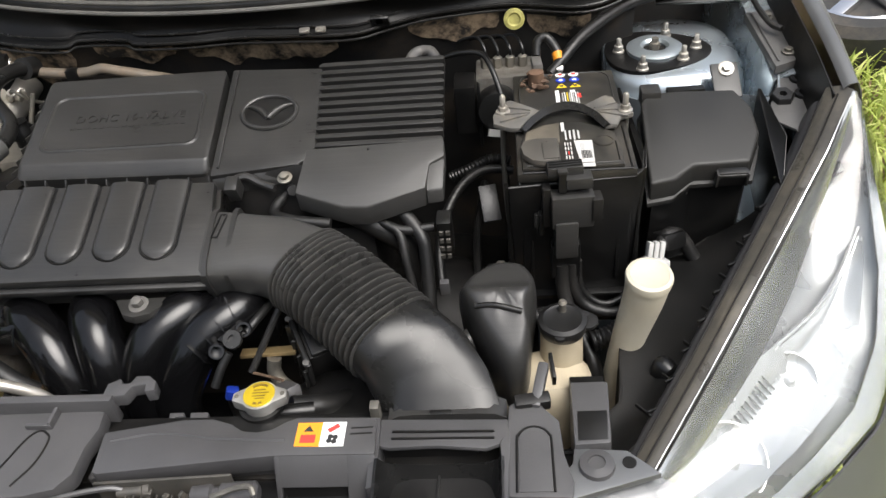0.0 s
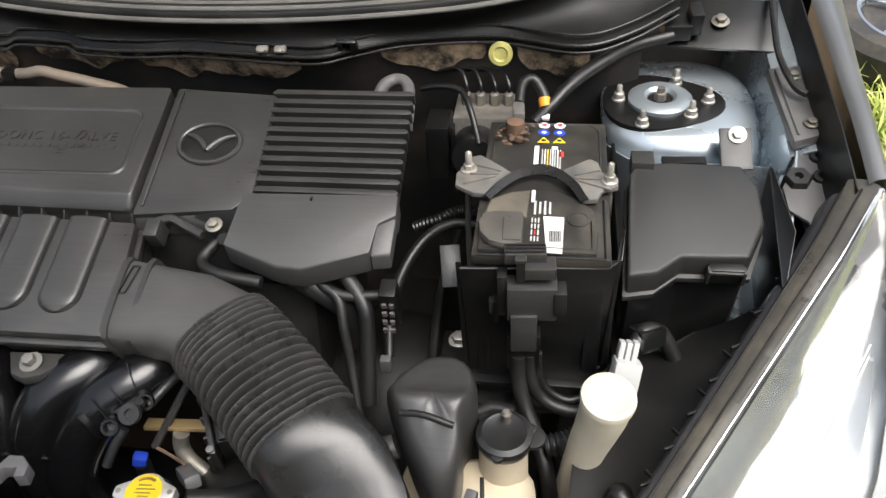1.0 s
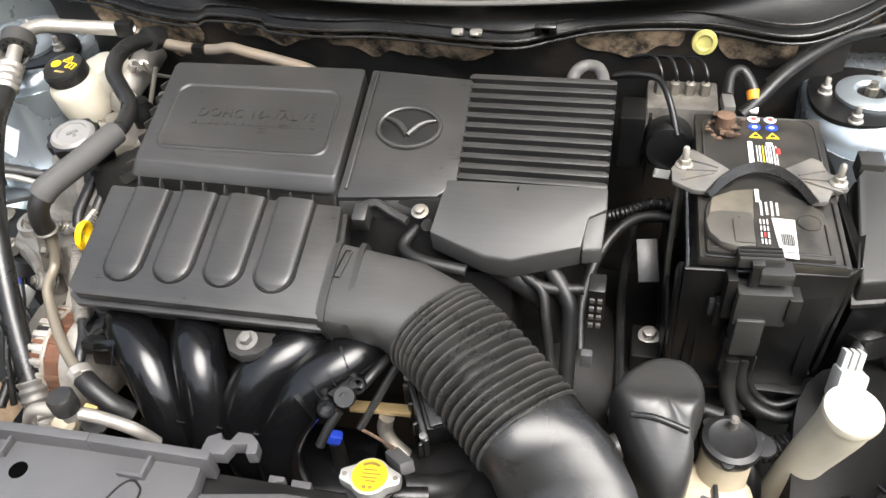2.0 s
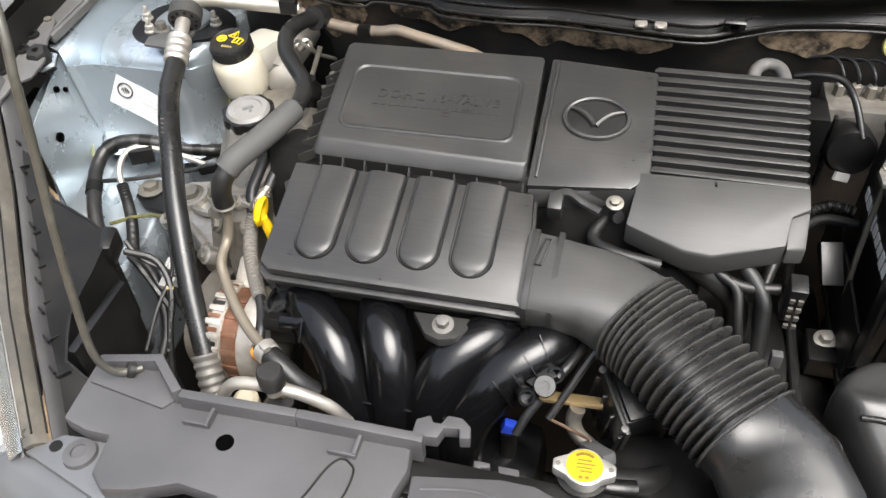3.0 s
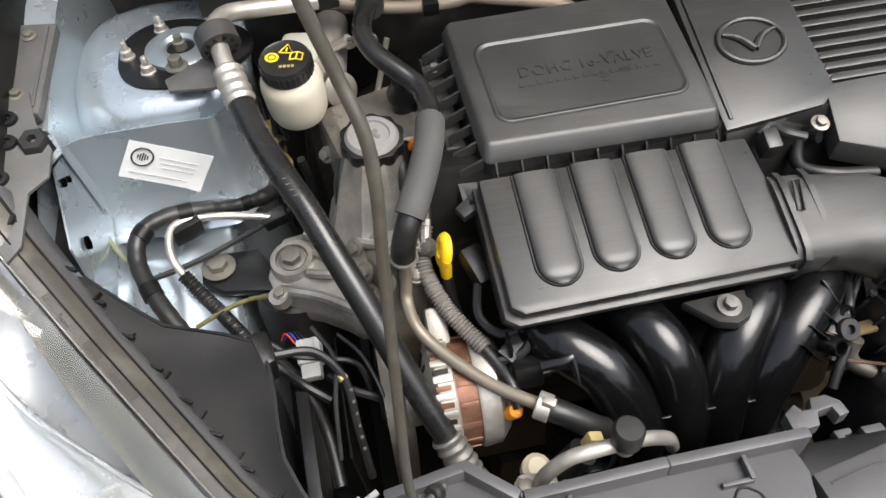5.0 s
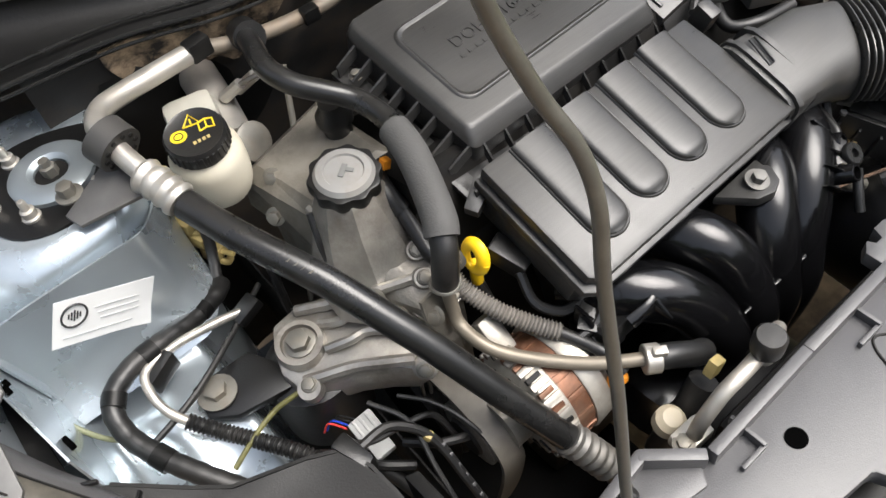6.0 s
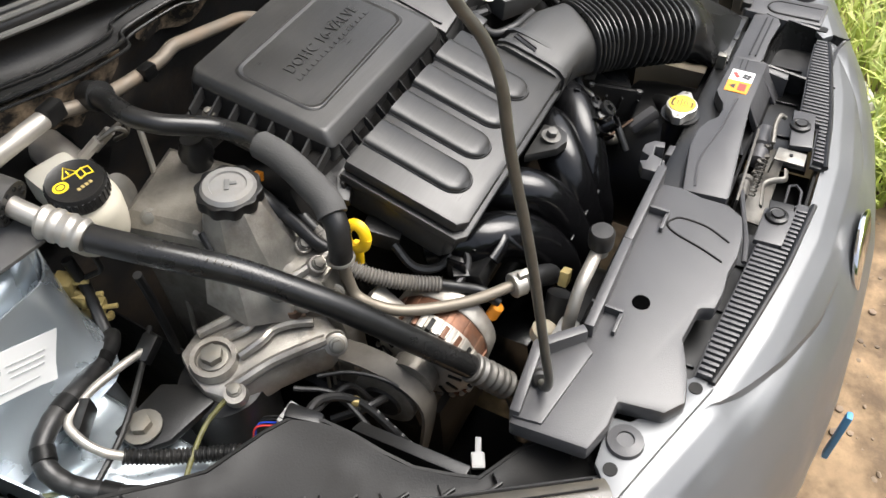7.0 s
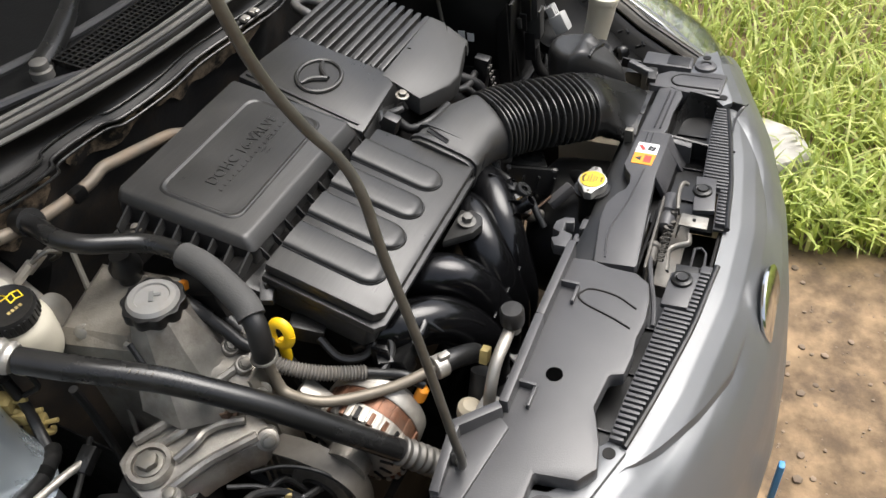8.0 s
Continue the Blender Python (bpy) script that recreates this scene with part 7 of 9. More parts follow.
for k in range(3):
    a = radians(20 + 120 * k)
    part("cap_lobe", prism(B(), circle(0.006, 12, 0.401 + 0.025 * math.cos(a), 0.222 + 0.025 * math.sin(a)), 0.741, 0.7465, None, 0.001), M_RUBBER, rcap)
part("cap_tab", prism(B(), circle(0.0125, 18, 0.427, 0.222), 0.741, 0.7455, None, 0.001), M_RUBBER, rcap)
part("cap_nipple", lathe(B(), [(0.0045, 0.748), (0.0036, 0.757), (0.005, 0.760), (0.003, 0.763)], Matrix.Translation((0.402, 0.235, 0)), 12), M_ZINC, rcap)
part("return_hose", tube(B(), [(0.366, 0.292, 0.68), (0.384, 0.297, 0.685), (0.406, 0.292, 0.685)], 0.008, 10), M_RUBBER, tank)

reso = thing("intake_resonator", (0.335, 0.22, 0.66), "black plastic rounded intake resonator chamber", "resonator")
plan = [(0.290, 0.235), (0.301, 0.258), (0.328, 0.280), (0.357, 0.279), (0.372, 0.260), (0.374, 0.234), (0.365, 0.208), (0.366, 0.186), (0.359, 0.164), (0.343, 0.159), (0.320, 0.184), (0.303, 0.210)]
plan = [(p.x, p.y) for p in spline([(x, y, 0) for x, y in plan + plan[:1]], 5)[:-1]]
cx_, cy_ = 0.337, 0.226


def reso_top(y):
    return 0.790 - 0.80 * max(0.0, 0.212 - y) + 0.006 * math.exp(-(((y - 0.222) / 0.010) ** 2))


part("shell", loft(B(), [[(cx_ + (x - cx_) * k, cy_ + (y - cy_) * k, reso_top(cy_ + (y - cy_) * k) - d) for x, y in plan]
                         for d, k in ((0.14, 0.70), (0.10, 0.86), (0.060, 0.97), (0.034, 1.0), (0.020, 0.99), (0.010, 0.955), (0.0045, 0.90), (0.0012, 0.83), (0.0, 0.74), (0.0, 0.55), (0.0, 0.30), (0.0, 0.05))]), M_COVER, reso, sharp=60)
part("shell_rib", tube(B(), [(0.309, 0.208, 0.7855), (0.330, 0.206, 0.7875), (0.358, 0.200, 0.7830)], 0.0032, 10), M_SATIN, reso)
part("stub", tube(B(), [(0.302, 0.203, 0.742), (0.284, 0.196, 0.738)], 0.012, 14), M_COVER, reso)
part("lower_cap", loft(B(), [oval((0.344, 0.172, z), (1, 0, 0), (0, 1, 0), a, a, 20, 2.4) for z, a in ((0.622, 0.030), (0.640, 0.034), (0.660, 0.034))]), M_BLACK, reso)
coolant = thing("coolant_bottle", (0.345, 0.14, 0.52), "yellowed coolant overflow bottle behind the support", "bottle")
part("body", box(B(), (0.318, 0.190, 0.57), (0.052, 0.130, 0.15), (0, 0, 0), 0.014), M_TAN, coolant)
part("shoulder", box(B(), (0.348, 0.130, 0.63), (0.060, 0.045, 0.10), (0, 0, 0), 0.012), M_TAN, coolant)

# brake hydraulics behind the battery
abs_ = thing("abs_unit", (0.35, 0.67, 0.70), "aluminium brake control block with metal pipes", "brake unit")
part("block", box(B(), (0.350, 0.665, 0.795), (0.085, 0.065, 0.07), (0, 0, 0), 0.003), M_CAST, abs_)
part("motor", lathe(B(), [(0.030, 0), (0.030, 0.05), (0.026, 0.056), (0.001, 0.057)], axis((0.337, 0.640, 0.788), (0.0, -1, 0.25)), 26), M_BLACK, abs_)
part("label", box(B(), (0.332, 0.573, 0.775), (0.020, 0.004, 0.010), (-20, 20, 20), 0), M_GREYCONN, abs_)
for k in range(4):
    x = 0.322 + 0.018 * k
    part("fitting", lathe(B(), [(0.007, 0.83), (0.007, 0.845), (0.004, 0.847)], Matrix.Translation((x, 0.668, 0)), 6), M_ZINC, abs_)
    part("brake_pipe", tube(B(), [(x, 0.668, 0.84), (x, 0.672, 0.856), (x - 0.012, 0.69, 0.868), (x - 0.04, 0.70, 0.86)], 0.0022, 8), M_BLACK, abs_)
part("black_pipe", tube(B(), [(0.265, 0.66, 0.855), (0.290, 0.655, 0.862), (0.318, 0.645, 0.862), (0.332, 0.62, 0.85), (0.345, 0.59, 0.82)], 0.0042, 10), M_BLACK, abs_)
part("side_module", box(B(), (0.292, 0.62, 0.80), (0.030, 0.05, 0.075), (0, 0, 0), 0.004), M_BLACK, abs_)
part("stay", box(B(), (0.312, 0.600, 0.79), (0.004, 0.012, 0.10), (0, 0, 0), 0.001), M_BLACK, abs_)
lift = thing("lifting_eye", (0.235, 0.62, 0.84), "grey bent steel engine lifting loop", "lifting eye")
part("loop", tube(B(), [(0.216, 0.600, 0.83), (0.215, 0.635, 0.856), (0.219, 0.655, 0.862), (0.230, 0.666, 0.864), (0.244, 0.662, 0.864), (0.252, 0.645, 0.860), (0.254, 0.615, 0.85), (0.254, 0.60, 0.83)], 0.0078, 12), mat("grey_hose", (0.11, 0.11, 0.11), 0.5, 0.2, dust=0.4, blot=20), lift)
part("loop_tip", tube(B(), [(0.254, 0.622, 0.853), (0.254, 0.604, 0.842)], 0.0088, 12), M_ALU, lift)

gear = thing("gear_harness", (0.24, 0.42, 0.62), "black wiring harness and open connector above the gearbox", "wiring")
part("main_cable", tube(B(), [(0.205, 0.400, 0.785), (0.225, 0.382, 0.772), (0.240, 0.366, 0.755), (0.243, 0.355, 0.735), (0.244, 0.335, 0.70), (0.245, 0.31, 0.66)], 0.0085, 12), M_RUBBER, gear)
part("side_cable", tube(B(), [(0.165, 0.395, 0.775), (0.195, 0.378, 0.770), (0.212, 0.368, 0.762), (0.218, 0.350, 0.735), (0.226, 0.33, 0.69), (0.235, 0.30, 0.65)], 0.0055, 10), M_RUBBER, gear)
part("cross_cable", tube(B(), [(0.180, 0.385, 0.775), (0.215, 0.372, 0.765), (0.255, 0.375, 0.765)], 0.006, 10), M_RUBBER, gear)
sock = part("socket", box(B(), (0.269, 0.370, 0.760), (0.018, 0.024, 0.056), (10, 0, 0), 0.003), M_BLACK, gear, "open multi-pin connector")
for k in range(5):
    for j in range(2):
        part("pin_hole", box(B(), (0.265 + 0.008 * j, 0.357 - 0.0018 * k, 0.780 - 0.0105 * k), (0.005, 0.003, 0.006), (10, 0, 0), 0), M_TERMGREY, sock)
part("pale_clip", box(B(), (0.264, 0.335, 0.70), (0.012, 0.010, 0.020), (0, 0, 0), 0.002), M_SUPPORT, gear)
part("long_cable", tube(B(), [(0.355, 0.53, 0.74), (0.315, 0.525, 0.745), (0.285, 0.50, 0.74), (0.262, 0.46, 0.72), (0.252, 0.42, 0.69), (0.255, 0.38, 0.66)], 0.0065, 10), M_RUBBER, gear)
part("battery_conduit", tube(B(), [(0.352, 0.545, 0.745), (0.325, 0.548, 0.748), (0.295, 0.535, 0.742), (0.268, 0.535, 0.73)], 0.0075, 12, 6, (0.005, 0.0008)), M_BLACK, gear)
part("steel_bracket", box(B(), (0.322, 0.46, 0.735), (0.024, 0.050, 0.006), (40, 0, 10), 0.001), M_BLACK, gear)
part("gear_lever", lathe(B(), [(0.012, 0), (0.012, 0.01), (0.006, 0.012), (0.006, 0.022)], axis((0.305, 0.33, 0.61), (0, -0.2, 1)), 12), M_DIRTYCAST, gear)
part("shift_cable", tube(B(), [(0.31, 0.62, 0.66), (0.30, 0.52, 0.65), (0.30, 0.44, 0.64), (0.305, 0.34, 0.62)], 0.006, 8), M_RUBBER, gear)
part("hose", tube(B(), [(0.13, 0.40, 0.79), (0.175, 0.385, 0.768), (0.215, 0.385, 0.73), (0.225, 0.38, 0.68)], 0.014, 14), M_RUBBER, gear)
part("hose", tube(B(), [(0.08, 0.405, 0.81), (0.07, 0.42, 0.80), (0.055, 0.39, 0.79), (0.08, 0.37, 0.79), (0.13, 0.365, 0.785)], 0.007, 10), M_RUBBER, gear)
part("cover_bolt", hexbolt(B(), (0.074, 0.405, 0.829), (0, -0.3, 1), 0.006, 0.007), M_ZINC, gear)

# pipes and leads at the throttle body
part("gold_flange", box(B(), (0.058, 0.240, 0.694), (0.066, 0.014, 0.005), (-10, 0, 3), 0.001), mat("gold_zinc", (0.30, 0.22, 0.11), 0.5, 0.7), throttle, "gold-plated flange")
part("steel_pipe", tube(B(), [(0.066, 0.232, 0.692), (0.063, 0.228, 0.675), (0.070, 0.222, 0.660), (0.088, 0.214, 0.650), (0.098, 0.210, 0.635), (0.100, 0.205, 0.58)], 0.0085, 12), M_ZINC, throttle)
part("sensor_cable", tube(B(), [(0.085, 0.285, 0.75), (0.067, 0.262, 0.725), (0.052, 0.240, 0.702), (0.038, 0.221, 0.680)], 0.0045, 8), M_RUBBER, throttle)
part("blue_clip", box(B(), (-0.008, 0.243, 0.619), (0.016, 0.012, 0.016), (0, 20, 10), 0.003), M_BLUE, throttle, "bright blue plastic clip")
part("grey_plug", box(B(), (0.092, 0.184, 0.690), (0.016, 0.040, 0.014), (-30, 10, 40), 0.003), M_SUPPORT, throttle)
part("plug_wire", tube(B(), [(0.038, 0.221, 0.680), (0.060, 0.210, 0.685), (0.084, 0.196, 0.692)], 0.0018, 6, 4), M_RUST, throttle)
part("blue_stem", tube(B(), [(-0.008, 0.243, 0.612), (-0.008, 0.24, 0.57), (-0.02, 0.235, 0.52)], 0.009, 10), M_BLACK, throttle)
part("lower_hose", tube(B(), [(0.105, 0.15, 0.700), (0.14, 0.165, 0.685), (0.165, 0.20, 0.66), (0.15, 0.25, 0.62)], 0.013, 12), M_RUBBER, throttle)

# cables near the cowl on the battery side
loom_r = thing("cowl_wiring", (0.50, 0.67, 0.87), "black cables and clips below the cowl", "wiring")
part("cable", tube(B(), [(0.412, 0.592, 0.852), (0.430, 0.606, 0.866), (0.452, 0.630, 0.880), (0.480, 0.660, 0.888), (0.525, 0.700, 0.896), (0.575, 0.722, 0.90)], 0.0075, 12), M_RUBBER, loom_r)
part("cable", tube(B(), [(0.44, 0.635, 0.868), (0.475, 0.668, 0.885), (0.505, 0.700, 0.897), (0.512, 0.72, 0.905)], 0.006, 10), M_RUBBER, loom_r)
part("grommet", box(B(), (0.505, 0.730, 0.905), (0.055, 0.030, 0.018), (15, 0, 0), 0.006), M_RUBBER, loom_r)
part("clip_box", box(B(), (0.580, 0.735, 0.905), (0.035, 0.03, 0.022), (10, 0, 5), 0.003), M_BLACK, loom_r)
part("clip_box", box(B(), (0.602, 0.738, 0.915), (0.016, 0.03, 0.030), (10, 0, 5), 0.003), M_BLACK, loom_r)
part("steel_plate", box(B(), (0.640, 0.755, 0.900), (0.13, 0.08, 0.005), (25, 0, -6), 0.001), M_BLACK, loom_r)
part("plate_nut", hexbolt(B(), (0.636, 0.752, 0.905), (0, -0.3, 1), 0.007, 0.008), M_ZINC, loom_r)
part("thin_cable", tube(B(), [(0.700, 0.80, 0.93), (0.692, 0.72, 0.918), (0.690, 0.66, 0.905), (0.700, 0.615, 0.893), (0.712, 0.60, 0.89)], 0.004, 8), M_RUBBER, loom_r)


# ---- timing end of the engine ----
chain = thing("timing_cover", (-0.40, 0.45, 0.55), "dirty cast aluminium timing cover and oil filler tower", "timing cover")
bm = B()
loft(bm, [[(-0.345, 0.60, z1), (-0.335, 0.46, z1), (-0.350, 0.355, z1), (-0.385, 0.350, z1), (-0.408, 0.40, z1), (-0.412, 0.50, z1), (-0.418, 0.575, z1)] for z1 in (0.50, 0.70)] +
     [[(-0.335, 0.60, 0.775), (-0.330, 0.46, 0.775), (-0.345, 0.365, 0.765), (-0.385, 0.360, 0.760), (-0.405, 0.40, 0.765), (-0.412, 0.50, 0.775), (-0.420, 0.575, 0.785)],
      [(-0.325, 0.60, 0.800), (-0.318, 0.47, 0.800), (-0.340, 0.385, 0.780), (-0.375, 0.385, 0.775), (-0.395, 0.42, 0.785), (-0.402, 0.50, 0.800), (-0.410, 0.565, 0.808)]])
part("case", bm, M_DIRTYCAST, chain)
bm = B()
loft(bm, [[(-0.430, 0.590, 0.755), (-0.325, 0.605, 0.77), (-0.315, 0.48, 0.77), (-0.415, 0.485, 0.755)], [(-0.428, 0.585, 0.80), (-0.322, 0.600, 0.815), (-0.312, 0.485, 0.815), (-0.408, 0.488, 0.80)], [(-0.412, 0.575, 0.812), (-0.330, 0.588, 0.822), (-0.325, 0.495, 0.822), (-0.400, 0.498, 0.812)]])
bevelled(bm, list(bm.faces), 0.006)
part("cam_cover", bm, M_DIRTYCAST, chain, "grimy dark cam cover end")
bm = B()
def facet(c, a, b, cut):
    """An eight-sided ring with small corner faces."""
    k = [(1, cut - 1), (1, 1 - cut), (1 - cut, 1), (cut - 1, 1), (-1, 1 - cut), (-1, cut - 1), (cut - 1, -1), (1 - cut, -1)]
    return [(c[0] + a * x + 0.10 * b * y, c[1] + b * y - 0.10 * a * x, c[2]) for x, y in k]


loft(bm, [facet((-0.380, 0.448, 0.735), 0.058, 0.064, 0.55), facet((-0.379, 0.450, 0.762), 0.052, 0.057, 0.55), facet((-0.378, 0.454, 0.772), 0.047, 0.052, 0.56), facet((-0.378, 0.460, 0.815), 0.036, 0.037, 0.58), facet((-0.378, 0.462, 0.844), 0.0265, 0.0265, 0.60)])
bevelled(bm, list(bm.faces), 0.003)
part("filler_tower", bm, M_CAST, chain, "broad faceted cast filler tower", sharp=24)
bm = B()
prof = []
for k in range(72):
    a = 2 * math.pi * k / 72
    prof.append((0.0315 * (1 + 0.045 * math.cos(10 * a)) * math.cos(a), 0.0315 * (1 + 0.045 * math.cos(10 * a)) * math.sin(a)))
oc = axis((-0.377, 0.464, 0.843), (0.02, -0.10, 1))
prism(bm, prof, 0, 0.014, oc, 0.002)
ocap = part("oil_cap", bm, M_BLACK, chain, "black scalloped oil filler cap")
part("cap_dome", lathe(B(), [(0.027, 0.014), (0.024, 0.018), (0.018, 0.0185), (0.017, 0.0165), (0.001, 0.0165)], oc, 36), mat("cap_grey", (0.27, 0.265, 0.255), 0.34, 0.35, dust=0.4, blot=30), ocap, "grey worn cap face")
M_CAPMARK = mat("cap_mark", (0.16, 0.16, 0.155), 0.4, 0.2)
part("oil_mark", box(B(), (0.0, 0.001, 0.0172), (0.014, 0.005, 0.0014), (0, 0, 25), 0.0005, oc), M_CAPMARK, ocap)
part("oil_mark", box(B(), (0.004, -0.003, 0.0172), (0.004, 0.008, 0.0014), (0, 0, 25), 0.0005, oc), M_CAPMARK, ocap)
for p in ((-0.412, 0.400, 0.770), (-0.398, 0.353, 0.707), (-0.405, 0.378, 0.757), (-0.385, 0.352, 0.765), (-0.408, 0.555, 0.806), (-0.425, 0.540, 0.775), (-0.340, 0.372, 0.783)):
    part("case_bolt", hexbolt(B(), p, (-0.6, -0.5, 0.5), 0.0065, 0.008, 1.5), M_ZINC, chain)
bm = B()
for k in range(7):
    tube(bm, [(-0.408 + 0.008 * k, 0.372 - 0.002 * k, 0.60), (-0.408 + 0.008 * k, 0.366 - 0.002 * k, 0.700)], 0.0022, 6)
part("case_ribs", bm, M_DIRTYCAST, chain)
for p, q in (((-0.410, 0.405, 0.772), (-0.345, 0.372, 0.782)), ((-0.412, 0.402, 0.745), (-0.348, 0.357, 0.752)), ((-0.345, 0.372, 0.782), (-0.322, 0.470, 0.804)), ((-0.406, 0.425, 0.786), (-0.404, 0.500, 0.803))):
    part("case_flange", tube(B(), [p, (Vector(p) + Vector(q)) / 2 + Vector((0, -0.002, 0.001)), q], 0.0052, 8, 4), M_CAST, chain, "raised casting edge")
for p in ((-0.372, 0.378, 0.782), (-0.356, 0.362, 0.757), (-0.384, 0.372, 0.752), (-0.328, 0.430, 0.800), (-0.404, 0.462, 0.797), (-0.360, 0.402, 0.788)):
    boss_ = part("bolt_boss", lathe(B(), [(0.0105, -0.012), (0.0100, 0.0), (0.0088, 0.0016), (0.001, 0.0016)], axis(p, (-0.15, -0.55, 0.8)), 18), M_CAST, chain)
    part("boss_bolt", hexbolt(B(), Vector(p) + Vector((0, -0.001, 0.0015)), (-0.15, -0.55, 0.8), 0.0055, 0.006, 1.3), M_ZINC, boss_)
part("flat_stay", box(B(), (-0.382, 0.352, 0.760), (0.026, 0.004, 0.055), (-14, 6, 8), 0.001), M_DIRTYCAST, chain, "flat steel stay")
part("vent_valve", lathe(B(), [(0.014, 0.80), (0.014, 0.832), (0.018, 0.834), (0.018, 0.842), (0.012, 0.850), (0.012, 0.856), (0.001, 0.857)], Matrix.Translation((-0.333, 0.545, 0)), 20), M_BLACK, chain, "black rubber vent valve")
part("cam_sensor", tube(B(), [(-0.345, 0.475, 0.825), (-0.352, 0.448, 0.825), (-0.350, 0.43, 0.81)], 0.010, 12), M_BLACK, chain)
part("orange_lock", box(B(), (-0.337, 0.462, 0.838), (0.008, 0.008, 0.010), (0, 20, 0), 0.001), M_ORANGE, chain)
part("sensor_lead", tube(B(), [(-0.350, 0.43, 0.812), (-0.352, 0.410, 0.802), (-0.354, 0.39, 0.79), (-0.347, 0.37, 0.775)], 0.007, 10), M_RUBBER, chain)
part("front_lead", tube(B(), [(-0.412, 0.48, 0.82), (-0.420, 0.46, 0.79), (-0.418, 0.452, 0.75), (-0.41, 0.46, 0.70)], 0.004, 8), M_RUBBER, chain)

mount = thing("engine_mount", (-0.48, 0.43, 0.62), "ribbed cast aluminium engine mount arm with black bush", "engine mount")
arm = [(-0.503, 0.458, 0.716), (-0.490, 0.480, 0.718), (-0.464, 0.481, 0.720), (-0.438, 0.460, 0.724), (-0.410, 0.439, 0.728), (-0.392, 0.412, 0.730), (-0.388, 0.372, 0.728), (-0.398, 0.346, 0.722), (-0.420, 0.347, 0.720), (-0.436, 0.365, 0.717), (-0.460, 0.385, 0.713), (-0.486, 0.400, 0.708), (-0.506, 0.412, 0.705), (-0.511, 0.434, 0.710)]
part("arm", slab(B(), arm, (0, 0, -0.040), 0.006), M_CAST, mount)
for pts_, r_ in (([(-0.464, 0.474, 0.722), (-0.438, 0.454, 0.728), (-0.418, 0.440, 0.732), (-0.400, 0.414, 0.735), (-0.393, 0.395, 0.735)], 0.0060),
                 ([(-0.456, 0.446, 0.722), (-0.440, 0.430, 0.729), (-0.424, 0.428, 0.731), (-0.410, 0.414, 0.734), (-0.400, 0.396, 0.734)], 0.0050),
                 ([(-0.466, 0.420, 0.720), (-0.446, 0.408, 0.727), (-0.430, 0.404, 0.729), (-0.416, 0.390, 0.731), (-0.404, 0.372, 0.730)], 0.0050),
                 ([(-0.498, 0.414, 0.708), (-0.484, 0.404, 0.713), (-0.457, 0.388, 0.718), (-0.433, 0.368, 0.722), (-0.414, 0.352, 0.724)], 0.0060)):
    part("arm_rib", tube(B(), pts_, r_, 8, 6), M_CAST, mount)
part("end_lug", lathe(B(), [(0.012, -0.012), (0.012, 0.004), (0.009, 0.006), (0.002, 0.006)], axis((-0.410, 0.344, 0.716), (-0.5, -0.6, 0.6)), 18), M_CAST, mount)
part("end_bolt", hexbolt(B(), (-0.413, 0.340, 0.720), (-0.5, -0.6, 0.6), 0.006, 0.006, 1.4), M_ZINC, mount)
part("arm_nut", hexbolt(B(), (-0.408, 0.392, 0.732), (0, 0, 1), 0.0075, 0.012, 1.5), M_RUST, mount, "rusty stud nut")
part("arm_nut", hexbolt(B(), (-0.425, 0.436, 0.730), (0, 0, 1), 0.0065, 0.012, 1.5), M_RUST, mount, "rusty stud nut")
part("boss", lathe(B(), [(0.025, 0), (0.023, 0.010), (0.018, 0.010), (0.017, 0.005)], axis((-0.481, 0.442, 0.716), (-0.05, -0.1, 1)), 26), M_CAST, mount)
part("centre_bolt", hexbolt(B(), (-0.481, 0.442, 0.722), (-0.05, -0.1, 1), 0.011, 0.011, 1.35), M_ZINC, mount)
part("lug", lathe(B(), [(0.012, 0), (0.011, 0.012), (0.006, 0.012)], axis((-0.498, 0.405, 0.702), (-0.2, -0.2, 1)), 18), M_CAST, mount)
part("lug_bolt", hexbolt(B(), (-0.498, 0.405, 0.713), (-0.2, -0.2, 1), 0.006, 0.006, 1.3), M_ZINC, mount)
part("bush", lathe(B(), [(0.048, 0.60), (0.050, 0.66), (0.046, 0.688), (0.030, 0.695)], Matrix.Translation((-0.482, 0.44, 0)), 30), M_RUBBER, mount, "black rubber bush")
part("black_arm", slab(B(), [(-0.582, 0.490, 0.700), (-0.520, 0.485, 0.702), (-0.500, 0.445, 0.700), (-0.510, 0.425, 0.698), (-0.562, 0.438, 0.694), (-0.585, 0.455, 0.696)], (0, 0, -0.010), 0.003), M_BLACK, mount, "black steel arm")
part("arm_bolt", hexbolt(B(), (-0.565, 0.468, 0.700), (0, 0, 1), 0.011, 0.010, 1.75), M_ZINC, mount, "large flanged bolt")

M_ALTCASE = mat("alternator_case", (0.40, 0.378, 0.335), 0.42, 0.6, var=0.22, scale=40, bump=0.4, dust=0.5, blot=25, dustcol=(0.24, 0.195, 0.145))
alt = thing("alternator", (-0.32, 0.265, 0.58), "alternator with slotted aluminium housing and copper winding", "alternator")
ac = axis((-0.368, 0.274, 0.668), (1, 0, 0)) @ Matrix.Diagonal((0.86, 0.86, 0.76, 1))
part("front_housing", lathe(B(), [(0.030, -0.002), (0.056, 0.004), (0.066, 0.014), (0.068, 0.034), (0.066, 0.036)], ac, 40), M_ALTCASE, alt)
